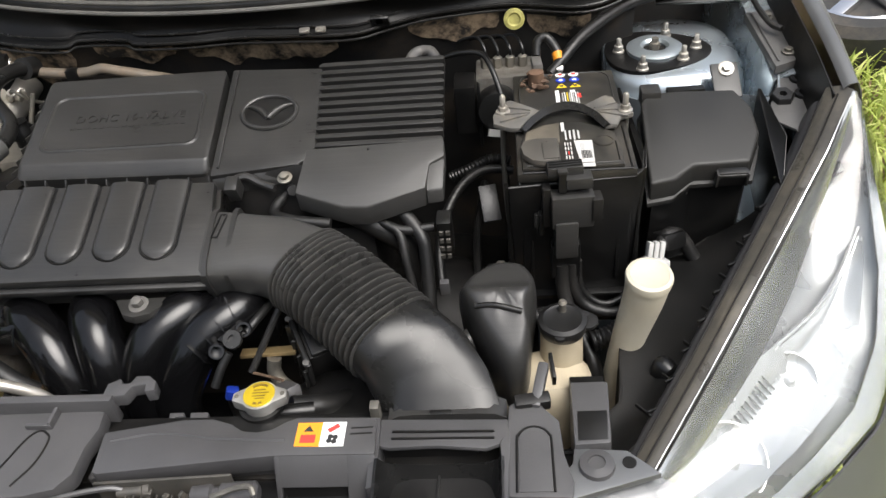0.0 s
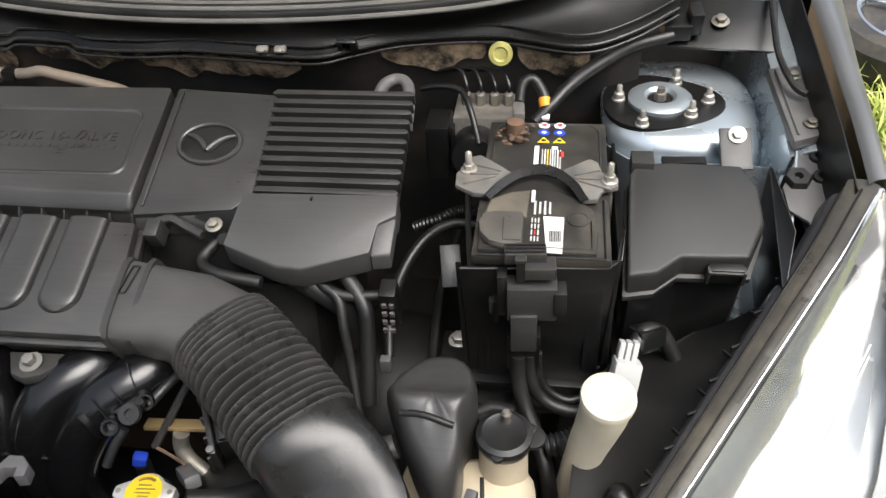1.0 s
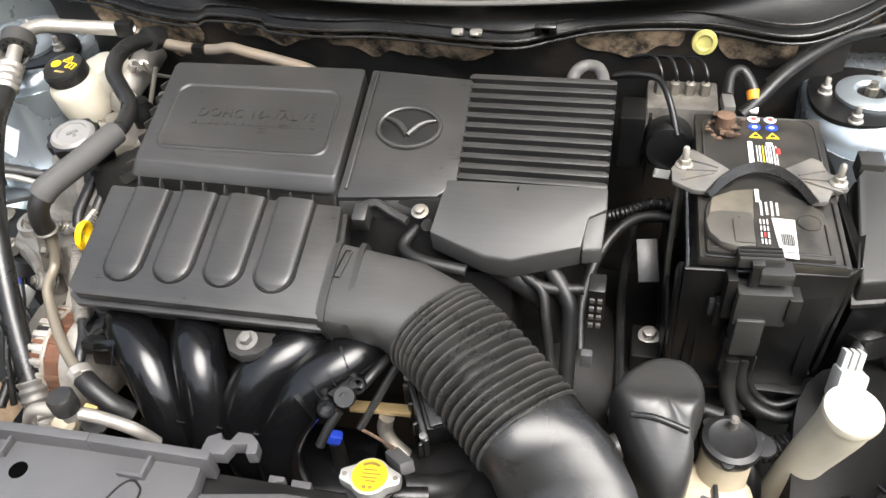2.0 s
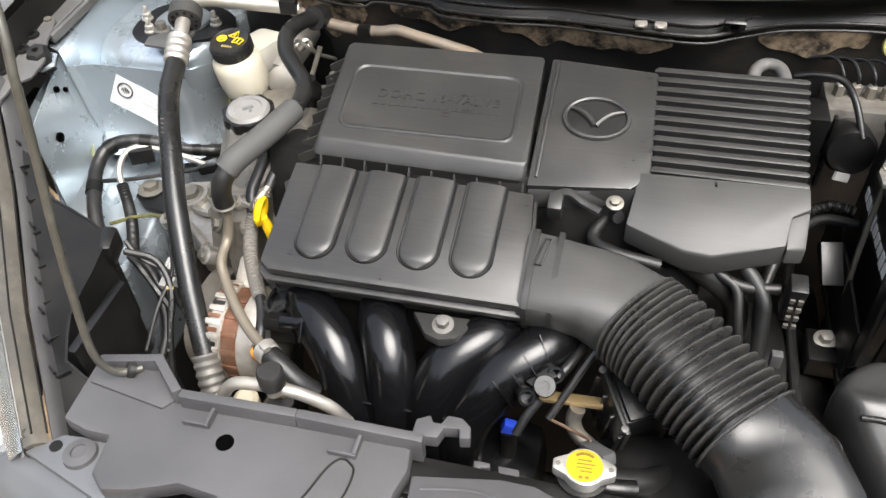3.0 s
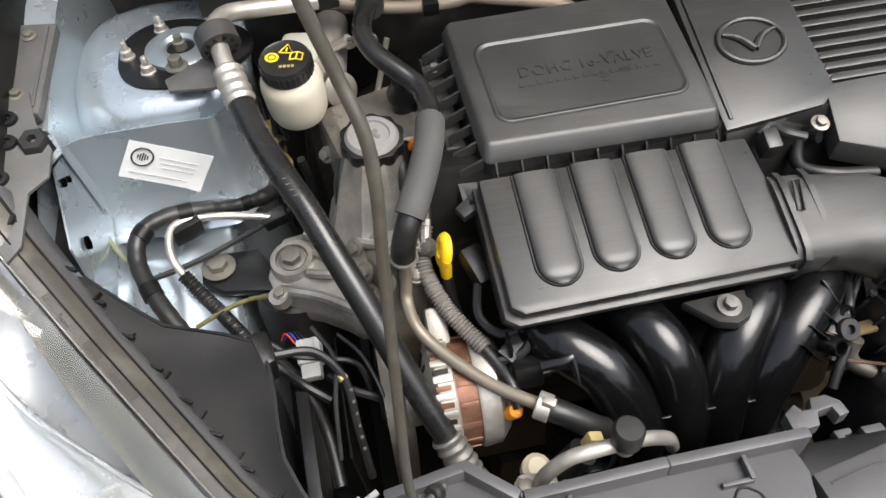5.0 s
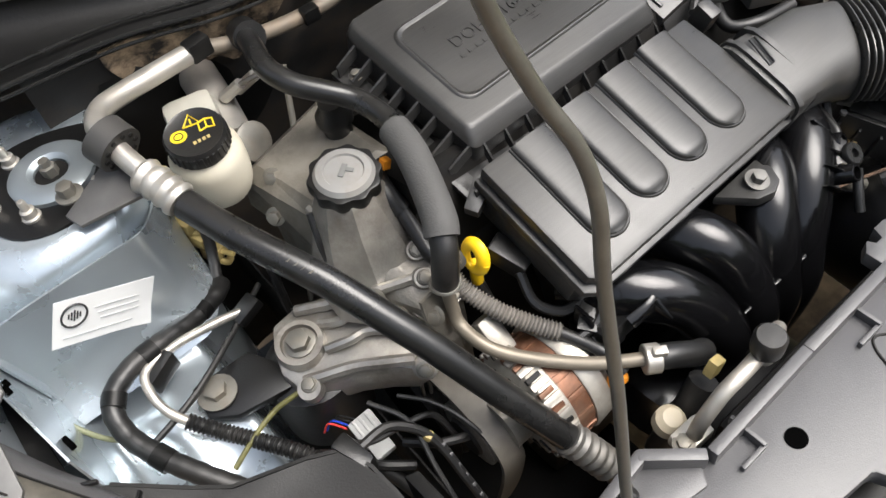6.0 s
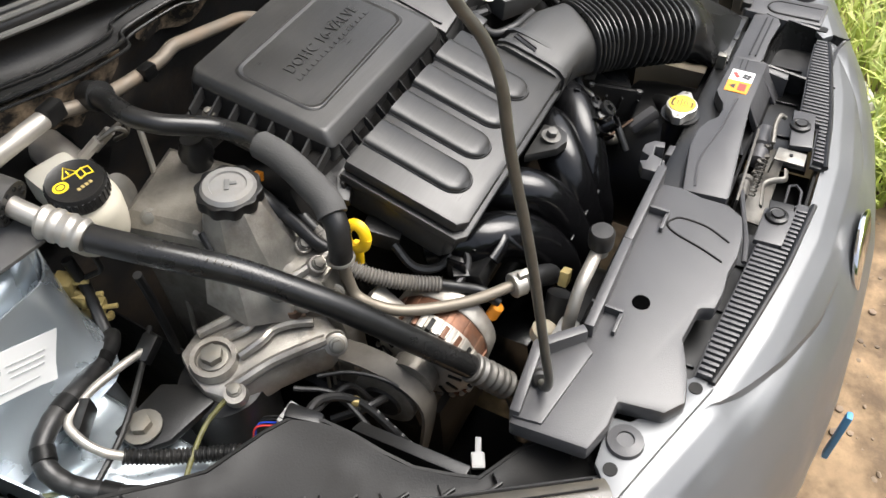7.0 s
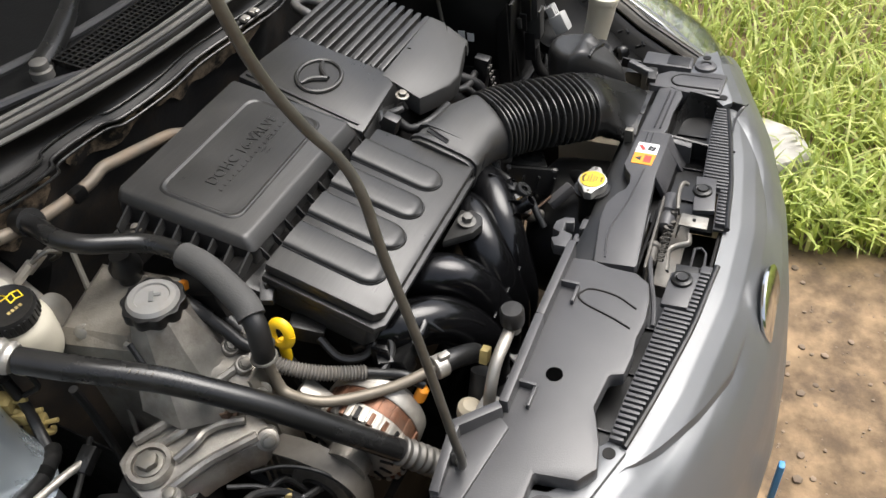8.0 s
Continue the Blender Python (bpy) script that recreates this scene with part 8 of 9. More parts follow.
for k in range(14):
    m = ac @ Matrix.Rotation(2 * math.pi * k / 14, 4, "Z")
    part("face_slot", box(B(), (0.047, 0, 0.0022), (0.018, 0.0045, 0.005), (0, -14, 18), 0.001, m), M_DEEP, alt)
part("stator", lathe(B(), [(0.064, 0.034), (0.064, 0.062), (0.060, 0.064)], ac, 40), M_COPPER, alt, "rusty brown stator winding")
part("rear_housing", lathe(B(), [(0.066, 0.062), (0.068, 0.066), (0.066, 0.088), (0.052, 0.102), (0.02, 0.106)], ac, 40), M_ALTCASE, alt)
for k in range(22):
    a = 2 * math.pi * k / 22
    m = ac @ Matrix.Rotation(a, 4, "Z")
    part("vent_slot", box(B(), (0.0650, 0, 0.020), (0.0075, 0.0060, 0.020), (0, 0, 14), 0.001, m), M_COPPER if k % 3 else M_DEEP, alt)
    part("fin", box(B(), (0.0670, 0.0092, 0.021), (0.0050, 0.0085, 0.026), (0, 0, 14), 0.002, m), M_ALTCASE, alt)
for k in range(16):
    a = 2 * math.pi * k / 16
    m = ac @ Matrix.Rotation(a, 4, "Z")
    part("winding_ridge", box(B(), (0.0645, 0, 0.048), (0.003, 0.008, 0.026), (0, 0, 0), 0.001, m), M_COPPER, alt)
part("ear", box(B(), (-0.345, 0.325, 0.715), (0.022, 0.040, 0.026), (35, 0, 0), 0.006), M_ALTCASE, alt)
part("pulley", lathe(B(), [(0.010, -0.030), (0.030, -0.028), (0.030, -0.006), (0.012, -0.004)], ac, 30), M_DIRTYCAST, alt)
part("rear_plug", box(B(), (-0.270, 0.268, 0.705), (0.032, 0.040, 0.030), (-20, 0, 0), 0.004), M_BLACK, alt)
part("plug_cage", box(B(), (-0.268, 0.250, 0.728), (0.036, 0.020, 0.016), (-20, 0, 0), 0.003), M_BLACK, alt)
drive = thing("drive_belt", (-0.395, 0.31, 0.5), "worn black ribbed drive belt around pulleys", "belt")


def belt(u, v):
    p = along(spline([(0, 0.50, 0.640), (0, 0.42, 0.668), (0, 0.34, 0.690), (0, 0.295, 0.690), (0, 0.262, 0.676), (0, 0.248, 0.650), (0, 0.250, 0.61), (0, 0.262, 0.54), (0, 0.28, 0.46)], 6), u)
    return (-0.410 + 0.026 * v, p.y, p.z)


part("belt_loop", sheet(B(), belt, 60, 2, 0.004), mat("worn_belt", (0.10, 0.09, 0.075), 0.6, var=0.3, scale=50), drive)
part("idler_pulley", lathe(B(), [(0.015, 0), (0.036, 0.002), (0.036, 0.024), (0.012, 0.026)], axis((-0.412, 0.296, 0.645), (1, 0, 0)), 32), M_DIRTYCAST, drive, "brown dusty idler pulley")
part("idler_hub", lathe(B(), [(0.022, 0), (0.020, 0.003), (0.001, 0.003)], axis((-0.412, 0.296, 0.645), (-1, 0, 0)), 24), M_DEEP, drive)
part("crank_pulley", lathe(B(), [(0.02, 0), (0.075, 0.004), (0.080, 0.012), (0.076, 0.016), (0.080, 0.022), (0.076, 0.026), (0.080, 0.034), (0.03, 0.036)], axis((-0.418, 0.405, 0.545), (1, 0, 0)), 40), M_DEEP, drive, "black ribbed crank pulley")

# ---- hoses and pipes on this side ----
ac_hose = thing("air_conditioning_hose", (-0.43, 0.36, 0.65), "thick black air conditioning hose with aluminium end fittings", "hose")
part("hose", tube(B(), [(-0.496, 0.512, 0.879), (-0.482, 0.466, 0.870), (-0.464, 0.424, 0.856), (-0.449, 0.393, 0.842), (-0.430, 0.351, 0.816), (-0.412, 0.315, 0.788), (-0.385, 0.264, 0.737), (-0.356, 0.216, 0.682), (-0.340, 0.190, 0.648)], 0.0128, 16), M_HOSE, ac_hose)
for k in range(4):
    p = Vector((-0.4615, 0.4190, 0.8540)).lerp(Vector((-0.4535, 0.4025, 0.8465)), k / 3)
    part("print_bar", box(B(), p + Vector((-0.003, -0.0050, 0.0116)), (0.0040, 0.0026 + 0.001 * (k % 2), 0.0007), (-28, 10, 22), 0), M_CLAMPBAR, ac_hose)
part("crimp", tube(B(), [(-0.507, 0.552, 0.893), (-0.502, 0.535, 0.888), (-0.497, 0.515, 0.880)], 0.0150, 18, 6, (0.011, 0.0012)), M_ALU, ac_hose, "crimped aluminium sleeve")
part("lower_crimp", tube(B(), [(-0.358, 0.219, 0.686), (-0.349, 0.204, 0.668), (-0.338, 0.187, 0.645)], 0.0152, 18, 6, (0.010, 0.0012)), mat("dull_crimp", (0.15, 0.145, 0.135), 0.5, 0.6, dust=0.4, blot=30), ac_hose, "dull crimped sleeve")
part("lower_pipe", tube(B(), [(-0.339, 0.189, 0.648), (-0.332, 0.178, 0.61), (-0.33, 0.17, 0.54)], 0.010, 12), M_RUBBER, ac_hose)
part("end_pipe", tube(B(), [(-0.505, 0.548, 0.892), (-0.510, 0.570, 0.902), (-0.512, 0.584, 0.908)], 0.0095, 14), M_ALU, ac_hose)
fit_ = part("block_fitting", lathe(B(), [(0.010, -0.010), (0.0215, -0.010), (0.0215, 0.010), (0.010, 0.010)], axis((-0.512, 0.586, 0.909), (0.25, -0.9, -0.35)), 26), mat("dark_fitting", (0.06, 0.058, 0.055), 0.5, 0.3), ac_hose, "dark round pipe clamp")
for k in range(10):
    a = 2 * math.pi * k / 10
    part("fitting_dimple", lathe(B(), [(0.0022, 0.010), (0.0022, 0.0115)], axis((-0.512, 0.586, 0.909), (0.25, -0.9, -0.35)) @ Matrix.Translation((0.0155 * math.cos(a), 0.0155 * math.sin(a), 0)), 8), M_DEEP, fit_)
part("pipe_stay", slab(B(), [(-0.530, 0.600, 0.884), (-0.508, 0.598, 0.890), (-0.500, 0.575, 0.890), (-0.515, 0.545, 0.882), (-0.570, 0.560, 0.876), (-0.575, 0.580, 0.876)], (0, 0, -0.004), 0.001), M_BRACKET, ac_hose, "steel pipe stay")
part("stay_nut", hexbolt(B(), (-0.562, 0.597, 0.878), (0, 0, 1), 0.0075, 0.012), M_ZINC, ac_hose)
part("upper_pipe", tube(B(), [(-0.513, 0.592, 0.911), (-0.512, 0.610, 0.914), (-0.500, 0.628, 0.912), (-0.475, 0.642, 0.905), (-0.440, 0.650, 0.900), (-0.405, 0.656, 0.896), (-0.385, 0.662, 0.890)], 0.0098, 14), M_ALU, ac_hose, "bare aluminium pipe")
part("pipe_clip", box(B(), (-0.395, 0.655, 0.898), (0.024, 0.016, 0.020), (0, 0, 8), 0.003), M_BLACK, ac_hose)
part("cowl_pipe", tube(B(), [(-0.385, 0.660, 0.889), (-0.352, 0.652, 0.882), (-0.305, 0.648, 0.876), (-0.262, 0.642, 0.878), (-0.238, 0.642, 0.882), (-0.215, 0.640, 0.878), (-0.165, 0.640, 0.866), (-0.125, 0.636, 0.856), (-0.095, 0.625, 0.835), (-0.08, 0.61, 0.80)], 0.0078, 12), mat("dusty_pipe", (0.17, 0.145, 0.115), 0.55, 0.4, dust=0.5, blot=20, dustcol=(0.28, 0.2, 0.13)), ac_hose, "dusty tan pipe")
part("pipe_clip", box(B(), (-0.283, 0.640, 0.878), (0.018, 0.014, 0.016), (0, 0, 0), 0.003), M_BLACK, ac_hose)

vac = thing("brake_vacuum_hose", (-0.34, 0.45, 0.80), "black rubber hose ending in a grey foam sleeve", "hose")
part("hose", tube(B(), [(-0.350, 0.648, 0.890), (-0.360, 0.612, 0.899), (-0.366, 0.580, 0.897), (-0.358, 0.553, 0.890), (-0.340, 0.533, 0.881), (-0.322, 0.514, 0.871), (-0.315, 0.485, 0.865), (-0.319, 0.455, 0.862), (-0.328, 0.422, 0.860)], 0.0105, 14), M_HOSE, vac)
part("elbow", lathe(B(), [(0.016, -0.012), (0.016, 0.012), (0.011, 0.016)], axis((-0.350, 0.645, 0.890), (0.1, 0.9, -0.3)), 16), M_RUBBER, vac)
part("foam_sleeve", tube(B(), [(-0.3175, 0.466, 0.862), (-0.323, 0.440, 0.862), (-0.333, 0.410, 0.859), (-0.350, 0.370, 0.854), (-0.358, 0.358, 0.846)], 0.0148, 16), M_FOAM, vac, "grey foam sleeve")
part("lower_hose", tube(B(), [(-0.350, 0.370, 0.853), (-0.361, 0.353, 0.838), (-0.367, 0.349, 0.818), (-0.368, 0.350, 0.798)], 0.0118, 14), M_RUBBER, vac)
part("spring_clamp", tube(B(), [(-0.368 + 0.0122 * math.cos(a), 0.3505 + 0.0122 * math.sin(a), 0.800) for a in np.linspace(0, 6.28, 18)], 0.0022, 6, 2), M_ZINC, vac)

hv = thing("heater_pipe", (-0.33, 0.27, 0.70), "thin tan metal coolant pipe with hose clamp", "pipe")
part("pipe", tube(B(), [(-0.368, 0.351, 0.798), (-0.369, 0.346, 0.770), (-0.371, 0.337, 0.752), (-0.368, 0.312, 0.745), (-0.355, 0.291, 0.736), (-0.331, 0.263, 0.730), (-0.305, 0.237, 0.727), (-0.276, 0.214, 0.727), (-0.262, 0.205, 0.727)], 0.0062, 12), mat("tan_pipe", (0.19, 0.165, 0.128), 0.45, 0.4, dust=0.3, blot=20), hv)
part("hose_clamp", lathe(B(), [(0.0125, -0.007), (0.0135, -0.006), (0.0135, 0.006), (0.0125, 0.007)], axis((-0.268, 0.208, 0.726), (0.82, -0.55, -0.08)), 20), M_ALU, hv)
part("clamp_screw", box(B(), (-0.265, 0.203, 0.741), (0.012, 0.008, 0.007), (0, 0, -35), 0.001), M_ALU, hv)
part("hose_end", tube(B(), [(-0.270, 0.2095, 0.727), (-0.250, 0.198, 0.722), (-0.228, 0.190, 0.708), (-0.212, 0.192, 0.690)], 0.0118, 14), M_RUBBER, hv)

har = thing("corrugated_harness", (-0.33, 0.33, 0.70), "dusty corrugated wiring conduit", "wiring")
part("conduit", tube(B(), [(-0.340, 0.398, 0.786), (-0.346, 0.380, 0.775), (-0.347, 0.358, 0.760), (-0.336, 0.326, 0.747), (-0.320, 0.299, 0.737), (-0.306, 0.278, 0.731)], 0.0080, 12, 6, (0.0036, 0.0011)), mat("dusty_conduit", (0.15, 0.14, 0.125), 0.6, dust=0.4, blot=20), har)
part("taped_end", tube(B(), [(-0.308, 0.281, 0.732), (-0.298, 0.262, 0.726), (-0.290, 0.240, 0.722), (-0.287, 0.22, 0.71)], 0.006, 10), M_RUBBER, har)
part("taped_end", tube(B(), [(-0.338, 0.402, 0.788), (-0.335, 0.418, 0.798), (-0.325, 0.435, 0.81)], 0.0068, 10), M_RUBBER, har)
part("branch", tube(B(), [(-0.300, 0.265, 0.727), (-0.280, 0.262, 0.732), (-0.265, 0.268, 0.742), (-0.262, 0.285, 0.752)], 0.0045, 8), M_RUBBER, har)
part("plug", box(B(), (-0.296, 0.352, 0.765), (0.022, 0.040, 0.022), (20, 0, 20), 0.003), M_BLACK, har)
part("plug_lead", tube(B(), [(-0.300, 0.335, 0.760), (-0.305, 0.310, 0.742), (-0.29, 0.29, 0.735), (-0.27, 0.285, 0.74)], 0.005, 8), M_RUBBER, har)
part("tape_flag", slab(B(), [(-0.296, 0.268, 0.738), (-0.272, 0.285, 0.742), (-0.266, 0.272, 0.740), (-0.285, 0.255, 0.734)], (0, 0, -0.002)), M_BLACK, har)
part("orange_cap", lathe(B(), [(0.007, 0), (0.007, 0.016), (0.004, 0.019)], axis((-0.294, 0.226, 0.692), (0.3, -0.4, 1)), 14), M_ORANGE, har, "orange plastic cap")

dip = thing("dipstick", (-0.327, 0.362, 0.74), "bright yellow oil dipstick handle", "dipstick")
dm = axis((-0.329, 0.359, 0.789), (-0.97, -0.05, 0.20))
part("ring_handle", tube(B(), [dm @ Vector((0.0110 * math.cos(a), 0.0145 * math.sin(a), 0)) for a in np.linspace(0, 6.283, 25)], 0.0042, 10, 1, oval=1.5), M_YELLOW, dip)
part("stem", tube(B(), [(-0.328, 0.361, 0.778), (-0.327, 0.362, 0.765), (-0.326, 0.364, 0.745)], [0.0045, 0.0065, 0.006], 12), M_YELLOW, dip)
part("guide_tube", tube(B(), [(-0.326, 0.364, 0.742), (-0.320, 0.350, 0.70), (-0.305, 0.335, 0.64)], 0.0062, 10), M_RUBBER, dip)

svc = thing("service_port_pipe", (-0.25, 0.14, 0.66), "bent aluminium air conditioning pipe with black service cap", "pipe")
part("pipe", tube(B(), [(-0.291, 0.143, 0.700), (-0.286, 0.142, 0.730), (-0.268, 0.141, 0.756), (-0.245, 0.140, 0.764), (-0.220, 0.141, 0.764), (-0.195, 0.146, 0.752), (-0.172, 0.152, 0.730), (-0.16, 0.158, 0.70)], 0.0066, 14), M_ALU, svc)
part("port_stem", lathe(B(), [(0.009, 0.760), (0.0095, 0.774)], Matrix.Translation((-0.221, 0.139, 0)), 16), M_ALU, svc)
part("service_cap", lathe(B(), [(0.0125, 0.772), (0.0132, 0.776), (0.0132, 0.790), (0.011, 0.793), (0.001, 0.7935)], Matrix.Translation((-0.221, 0.139, 0)), 24), M_RUBBER, svc, "black knurled cap")
part("pipe_flange", box(B(), (-0.290, 0.145, 0.704), (0.036, 0.022, 0.014), (0, 10, 0), 0.005), M_ALU, svc)
part("flange_bolt", hexbolt(B(), (-0.303, 0.143, 0.711), (0, 0, 1), 0.006, 0.006), M_ZINC, svc)
part("pale_plug", lathe(B(), [(0.010, 0), (0.014, 0.005), (0.014, 0.017), (0.009, 0.022), (0.001, 0.023)], axis((-0.285, 0.172, 0.672), (0.1, -0.2, 1)), 16), M_TAN, svc, "cream plastic plug")
part("yellow_clip", box(B(), (-0.235, 0.168, 0.722), (0.014, 0.010, 0.018), (0, 20, 0), 0.002), M_CLIP, svc)
part("black_hose", tube(B(), [(-0.24, 0.17, 0.70), (-0.26, 0.17, 0.66), (-0.27, 0.18, 0.58)], 0.014, 12), M_RUBBER, svc)
part("white_tag", box(B(), (-0.136, 0.176, 0.606), (0.018, 0.003, 0.014), (-30, 0, 12), 0), M_LABEL, svc)

# ---- brake reservoir ----
brake = thing("brake_fluid_reservoir", (-0.44, 0.60, 0.79), "white brake fluid reservoir with black printed screw cap", "reservoir")
bt = axis((-0.4490, 0.5795, 0.861), (-0.05, -0.16, 1))
part("cup", lathe(B(), [(0.018, -0.060), (0.030, -0.0575), (0.0325, -0.050), (0.0340, -0.036), (0.0342, -0.014), (0.0330, -0.006), (0.0300, -0.001), (0.0275, 0.002), (0.026, 0.005)], bt, 36), M_WHITE, brake)
part("tank", box(B(), (-0.434, 0.628, 0.842), (0.050, 0.062, 0.040), (-4, 0, -14), 0.010), M_HAZY, brake, "cloudy rear tank")
bcap = part("cap", lathe(B(), [(0.0265, 0.003), (0.0278, 0.006), (0.0278, 0.020), (0.0262, 0.0232), (0.0245, 0.022), (0.001, 0.022)], bt, 40), M_RUBBER, brake, "black screw cap with yellow symbols")
for k in range(30):
    m = bt @ Matrix.Rotation(2 * math.pi * k / 30, 4, "Z")
    part("grip", box(B(), (0.0280, 0, 0.0125), (0.0014, 0.0028, 0.013), (0, 0, 0), 0.0004, m), M_RUBBER, bcap)
tri3 = [bt @ Vector((x, y, 0.0224)) for x, y in ((-0.0075, 0.0080), (0.0075, 0.0080), (0.0, 0.0205), (-0.0075, 0.0080), (0.0, 0.0080))]
part("warning_triangle", tube(B(), tri3, 0.0009, 6, 1), M_YPRINT, bcap)
part("warning_mark", box(B(), (0.0, 0.0125, 0.0224), (0.0014, 0.0055, 0.0010), (0, 0, 0), 0, bt), M_YPRINT, bcap)
part("disc_mark", prism(B(), circle(0.0075, 24, -0.0135, 0.0005, ry=0.0066), 0.0218, 0.0226, bt), M_YPRINT, bcap, "filled yellow brake symbol")
part("disc_ring", tube(B(), [bt @ Vector((-0.0135 + 0.0040 * math.cos(a), 0.0005 + 0.0036 * math.sin(a), 0.0227)) for a in np.linspace(0, 6.283, 21)], 0.0006, 6, 1), M_RUBBER, bcap)
bk = [bt @ Vector((0.80 * x + 0.0120, 0.80 * y + 0.0035, 0.0224)) for x, y in ((-0.008, -0.006), (0.0, -0.004), (0.008, -0.006), (0.008, 0.006), (0.0, 0.008), (-0.008, 0.006), (-0.008, -0.006), (-0.007, -0.006))]
part("book_mark", tube(B(), bk, 0.0009, 6, 1), M_YPRINT, bcap)
part("book_mark", box(B(), (0.0120, 0.0042, 0.0224), (0.0012, 0.009, 0.0010), (0, 0, 0), 0, bt), M_YPRINT, bcap)
for k in range(4):
    part("print_bar", box(B(), (-0.002 + 0.0042 * k, -0.0115 + 0.0006 * k, 0.0222), (0.0028, 0.0034, 0.0006), (0, 0, 8), 0, bt), M_CLIP, bcap)
part("master_cylinder", tube(B(), [(-0.410, 0.615, 0.815), (-0.400, 0.665, 0.830), (-0.395, 0.70, 0.84)], 0.020, 16), M_ALU, brake)
part("sensor_disc", lathe(B(), [(0.020, 0), (0.020, 0.008), (0.016, 0.010), (0.001, 0.010)], axis((-0.400, 0.605, 0.812), (0.35, -0.8, 0.5)), 24), M_ZINC, brake)
for k in range(2):
    part("brake_line_nut", tube(B(), [(-0.396 + 0.016 * k, 0.640, 0.845), (-0.380 + 0.016 * k, 0.625, 0.862)], 0.006, 8), M_ALU, brake)
    part("brake_line", tube(B(), [(-0.382 + 0.016 * k, 0.627, 0.860), (-0.366 + 0.014 * k, 0.612, 0.870), (-0.35, 0.62, 0.85), (-0.34, 0.66, 0.82)], 0.0026, 8), M_ZINC, brake)
part("booster", lathe(B(), [(0.03, 0), (0.10, 0.012), (0.115, 0.03), (0.115, 0.06)], axis((-0.40, 0.700, 0.82), (0, 1, 0.05)), 36), M_BLACK, brake, "black vacuum booster")
part("level_lead", tube(B(), [(-0.470, 0.575, 0.80), (-0.468, 0.580, 0.775), (-0.478, 0.596, 0.765)], 0.003, 8), M_RUBBER, brake)

line_ = thing("long_cable", (-0.40, 0.5, 0.5), "thin grey vertical cable beside the firewall", "cable")
part("cable", tube(B(), [(-0.338, 0.612, 0.865), (-0.365, 0.585, 0.79), (-0.41, 0.55, 0.69), (-0.445, 0.52, 0.58), (-0.45, 0.5, 0.45)], 0.0034, 8), M_ZINC, line_)
part("cable", tube(B(), [(-0.455, 0.545, 0.77), (-0.45, 0.55, 0.72), (-0.455, 0.54, 0.64)], 0.005, 8), M_RUBBER, line_)

# ---- sticker, clips and wiring on the strut tower side ----
stick = thing("spec_sticker", (-0.60, 0.554, 0.775), "white certification sticker on the strut tower", "sticker")
q0, q1, q3 = Vector((-0.625, 0.5535, 0.829)), Vector((-0.547, 0.5535, 0.789)), Vector((-0.652, 0.5535, 0.783))
ux, uy = (q1 - q0), (q3 - q0)


def st(u, v, h=0.0):
    p = q0 + ux * u + uy * v
    return Vector((p.x, p.y - h, p.z))


def tower_y(x, z):
    """Front face of the tower at a place."""
    return 0.5535 - 0.030 * max(0.0, ((0.842 - z) / 0.135 - 0.60) / 0.40) ** 2.0


def patch(u0, v0, u1, v1, h, name, material, n=10):
    def fn(u, v):
        p = st(u0 + (u1 - u0) * u, v0 + (v1 - v0) * v)
        return (p.x, tower_y(p.x, p.z) - h, p.z)
    return part(name, sheet(B(), fn, n, 3, -0.0006), material, stick)


patch(0, 0, 1, 1, 0.0022, "paper", M_LABEL)
part("seal_ring", tube(B(), [(lambda p: (p.x, tower_y(p.x, p.z) - 0.0032, p.z))(st(0.20 + 0.125 * math.cos(a), 0.36 + 0.235 * math.sin(a))) for a in np.linspace(0, 6.283, 30)], 0.0010, 6, 1), M_PRINT, stick)
for k in range(5):
    patch(0.14 + 0.028 * k, 0.25 + 0.03 * abs(k - 2), 0.155 + 0.028 * k, 0.47 - 0.03 * abs(k - 2), 0.0032, "seal_mark", M_PRINT, 2)
for k in range(3):
    patch(0.40 + 0.03 * k, 0.30 + 0.13 * k, 0.85, 0.315 + 0.13 * k, 0.0032, "print_bar", M_GREYPRINT, 6)
patch(0.10, 0.80, 0.80, 0.815, 0.0032, "print_bar", M_GREYPRINT, 6)
for x, y, z in ((-0.490, 0.628, 0.757), (-0.486, 0.622, 0.736), (-0.522, 0.592, 0.700), (-0.482, 0.615, 0.715)):
    clipr = thing("harness_clip", (x, y, z), "yellowed plastic harness clip on the tower wall", "clip", "harness clips")
    part("body", box(B(), (x, y - 0.010, z), (0.021, 0.020, 0.018), (10, 0, 25), 0.003), M_CLIP, clipr)
    part("peg", tube(B(), [(x + 0.004, y - 0.018, z), (x + 0.012, y - 0.032, z + 0.002)], 0.0028, 8), M_CLIP, clipr)
    part("jaw", tube(B(), [(x - 0.004, y - 0.014, z - 0.006), (x + 0.004, y - 0.020, z - 0.016), (x + 0.010, y - 0.014, z - 0.020)], 0.004, 8), M_CLIP, clipr)

loom = thing("wing_harness", (-0.62, 0.5, 0.70), "thick taped black wiring harness on the inner wing", "wiring")
part("trunk", tube(B(), [(-0.498, 0.572, 0.704), (-0.506, 0.562, 0.708), (-0.520, 0.552, 0.713), (-0.540, 0.541, 0.720), (-0.575, 0.528, 0.735), (-0.612, 0.518, 0.742), (-0.640, 0.503, 0.738), (-0.646, 0.475, 0.726), (-0.634, 0.440, 0.715), (-0.615, 0.405, 0.705), (-0.595, 0.375, 0.69)], 0.0098, 14, 8, (0.016, 0.0003)), M_RUBBER, loom)
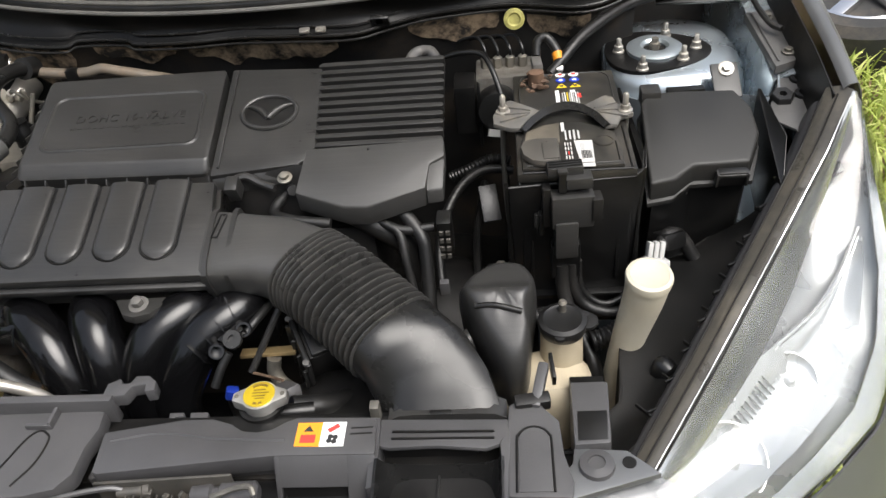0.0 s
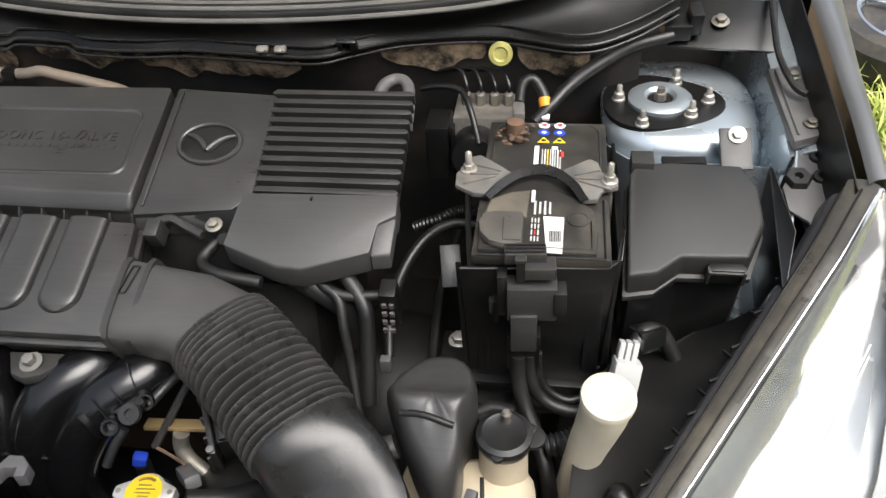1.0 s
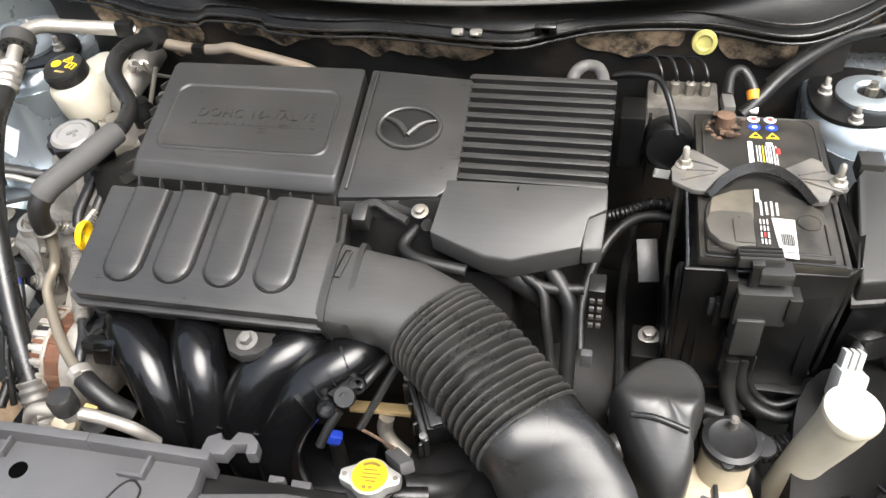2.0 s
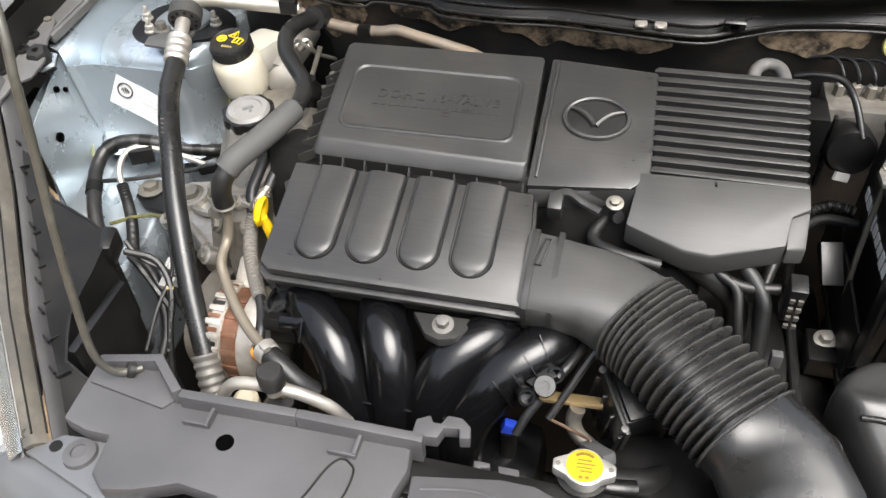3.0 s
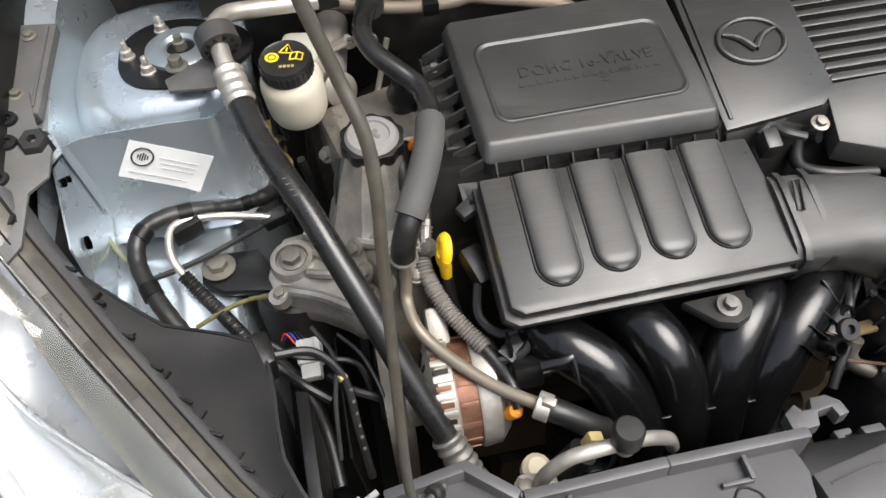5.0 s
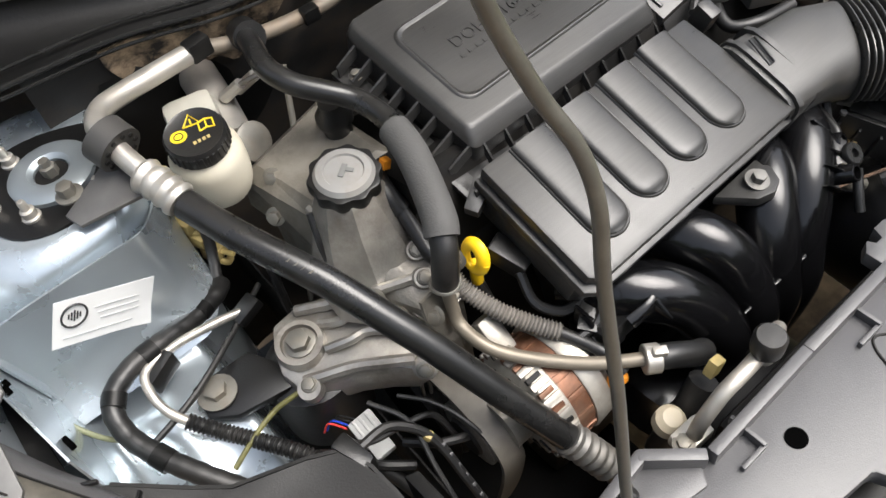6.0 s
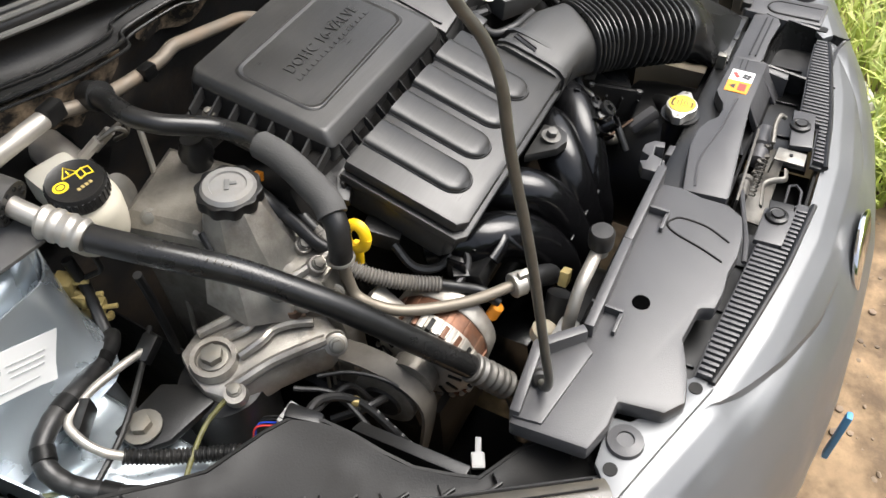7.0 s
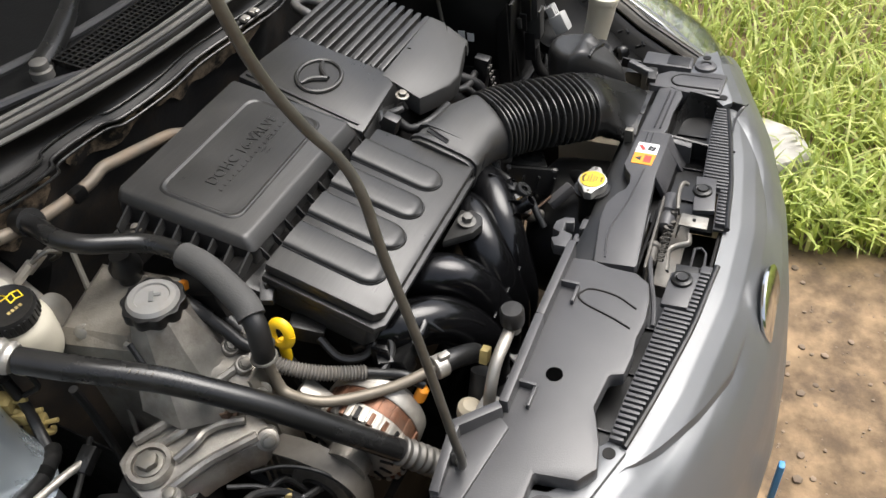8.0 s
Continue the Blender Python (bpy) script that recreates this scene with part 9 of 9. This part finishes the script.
part("thin_loom", tube(B(), [(-0.500, 0.573, 0.706), (-0.488, 0.592, 0.725), (-0.480, 0.603, 0.75), (-0.478, 0.612, 0.785)], 0.0062, 10), M_RUBBER, loom)
part("alu_pipe", tube(B(), [(-0.500, 0.520, 0.712), (-0.530, 0.520, 0.722), (-0.570, 0.518, 0.732), (-0.602, 0.508, 0.738), (-0.610, 0.488, 0.735), (-0.608, 0.468, 0.724), (-0.598, 0.452, 0.710)], 0.0045, 10), M_ALU, loom, "thin aluminium pipe")
part("conduit", tube(B(), [(-0.600, 0.455, 0.712), (-0.583, 0.434, 0.699), (-0.562, 0.405, 0.692), (-0.540, 0.370, 0.690), (-0.53, 0.35, 0.685)], 0.0072, 12, 6, (0.004, 0.0010)), M_RUBBER, loom, "black corrugated conduit")
for k, (p, q) in enumerate((((-0.526, 0.549, 0.715), (-0.536, 0.543, 0.718)), ((-0.634, 0.507, 0.7395), (-0.642, 0.497, 0.7365)), ((-0.636, 0.445, 0.716), (-0.630, 0.430, 0.712)), ((-0.585, 0.525, 0.737), (-0.600, 0.521, 0.740)))):
    part("tape_band", tube(B(), [p, q], 0.0112, 14, 3), M_COWL, loom, "dull cloth tape")
part("pipe_end_clip", box(B(), (-0.497, 0.519, 0.711), (0.030, 0.018, 0.014), (0, -14, 10), 0.003), M_BLACK, loom)
part("pipe_bracket", box(B(), (-0.592, 0.505, 0.728), (0.034, 0.012, 0.022), (0, 0, 28), 0.002), M_BLACK, loom)
part("thin_wire", tube(B(), [(-0.470, 0.545, 0.70), (-0.53, 0.500, 0.712), (-0.585, 0.470, 0.714), (-0.640, 0.455, 0.712)], 0.0032, 8), M_RUBBER, loom)
part("green_wire", tube(B(), [(-0.688, 0.545, 0.77), (-0.682, 0.520, 0.735), (-0.664, 0.490, 0.718), (-0.640, 0.465, 0.715), (-0.628, 0.44, 0.712)], 0.0026, 8), mat("green_wire", (0.14, 0.15, 0.08), 0.5), loom)
part("yellow_wire", tube(B(), [(-0.500, 0.405, 0.712), (-0.514, 0.410, 0.707), (-0.535, 0.413, 0.702), (-0.560, 0.408, 0.698), (-0.592, 0.398, 0.690)], 0.0026, 8), mat("yellow_green_wire", (0.10, 0.095, 0.03), 0.5, var=0.4, scale=120), loom, "yellow-green earth wire")
part("lamp_lead", tube(B(), [(-0.53, 0.355, 0.688), (-0.505, 0.345, 0.66), (-0.485, 0.32, 0.63), (-0.475, 0.29, 0.60), (-0.470, 0.24, 0.58)], 0.007, 10), M_RUBBER, loom)
part("lamp_lead", tube(B(), [(-0.53, 0.345, 0.690), (-0.510, 0.335, 0.680), (-0.490, 0.325, 0.655), (-0.465, 0.31, 0.640)], 0.005, 8), M_RUBBER, loom)
plug2 = thing("connector_plug", (-0.478, 0.352, 0.65), "pale grey lamp wiring connector", "connector", "wiring connectors")
PM = axis((-0.479, 0.354, 0.662), (-0.10, -0.25, 1.0), 0.35)
part("body", box(B(), (0, 0.004, 0), (0.026, 0.028, 0.020), (0, 0, 0), 0.003, PM), M_GREYCONN, plug2)
part("shroud", box(B(), (0, -0.016, -0.002), (0.021, 0.018, 0.016), (0, 0, 0), 0.002, PM), M_GREYCONN, plug2)
for k in range(3):
    part("ridge", box(B(), (-0.007 + 0.007 * k, 0.006, 0.0105), (0.0028, 0.022, 0.003), (0, 0, 0), 0.0008, PM), M_GREYCONN, plug2)
part("lead", tube(B(), [(-0.462, 0.325, 0.662), (-0.440, 0.300, 0.668), (-0.415, 0.290, 0.66), (-0.405, 0.30, 0.63)], 0.0045, 8), M_RUBBER, plug2)
for k, m_ in enumerate((M_RED, M_BLUE, M_RUBBER, M_RUBBER)):
    part("wire", tube(B(), [(-0.493 + 0.004 * k, 0.372, 0.663), (-0.503 + 0.004 * k, 0.388, 0.664), (-0.510 + 0.003 * k, 0.392, 0.648)], 0.0011, 6), m_, plug2)
pclip = thing("panel_clip", (-0.448, 0.167, 0.684), "pale grey plastic panel clip", "clip")
part("head", box(B(), (-0.450, 0.166, 0.690), (0.016, 0.013, 0.007), (6, -8, 30), 0.002), M_GREYCONN, pclip)
part("arm", box(B(), (-0.437, 0.172, 0.690), (0.018, 0.006, 0.005), (0, -10, 25), 0.0015), M_GREYCONN, pclip)

# thin wiring between the filler panel and the engine mount
loom_w = thing("wiring_loom", (-0.46, 0.30, 0.66), "thin black taped wires beside the engine mount", "wiring")
for pts_, r_ in (([(-0.512, 0.330, 0.735), (-0.490, 0.322, 0.715), (-0.460, 0.322, 0.700), (-0.430, 0.318, 0.685), (-0.420, 0.300, 0.650)], 0.0032),
                 ([(-0.508, 0.318, 0.728), (-0.470, 0.322, 0.715), (-0.445, 0.300, 0.690), (-0.440, 0.265, 0.650), (-0.435, 0.235, 0.60)], 0.0045),
                 ([(-0.470, 0.355, 0.712), (-0.452, 0.320, 0.700), (-0.458, 0.280, 0.675), (-0.462, 0.240, 0.64)], 0.0026),
                 ([(-0.445, 0.345, 0.705), (-0.425, 0.318, 0.702), (-0.412, 0.285, 0.690), (-0.405, 0.255, 0.66)], 0.0022)):
    part("wire", tube(B(), pts_, r_, 8, 6), M_RUBBER, loom_w)
for k in range(6):
    part("tape_mark", box(B(), (-0.4405 + 0.0006 * k, 0.290 - 0.008 * k, 0.6845 - 0.010 * k), (0.0035, 0.0030, 0.0045), (40, 0, 0), 0.0004), M_SUPPORT, loom_w)
part("branch_clip", box(B(), (-0.447, 0.302, 0.692), (0.009, 0.008, 0.008), (20, 10, 30), 0.002), M_CLIP, loom_w, "yellowed branch clip")

# ---- added unseen panels under the bay, its shade put into their black ----
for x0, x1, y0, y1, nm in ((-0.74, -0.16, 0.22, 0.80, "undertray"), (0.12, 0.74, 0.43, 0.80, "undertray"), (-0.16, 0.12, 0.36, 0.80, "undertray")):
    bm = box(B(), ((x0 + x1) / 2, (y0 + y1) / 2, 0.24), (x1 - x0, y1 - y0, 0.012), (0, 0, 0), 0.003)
    solo(nm, bm, M_DEEP, "added black panel closing the bay floor, shade put into its colour", "undertray", "undertrays")
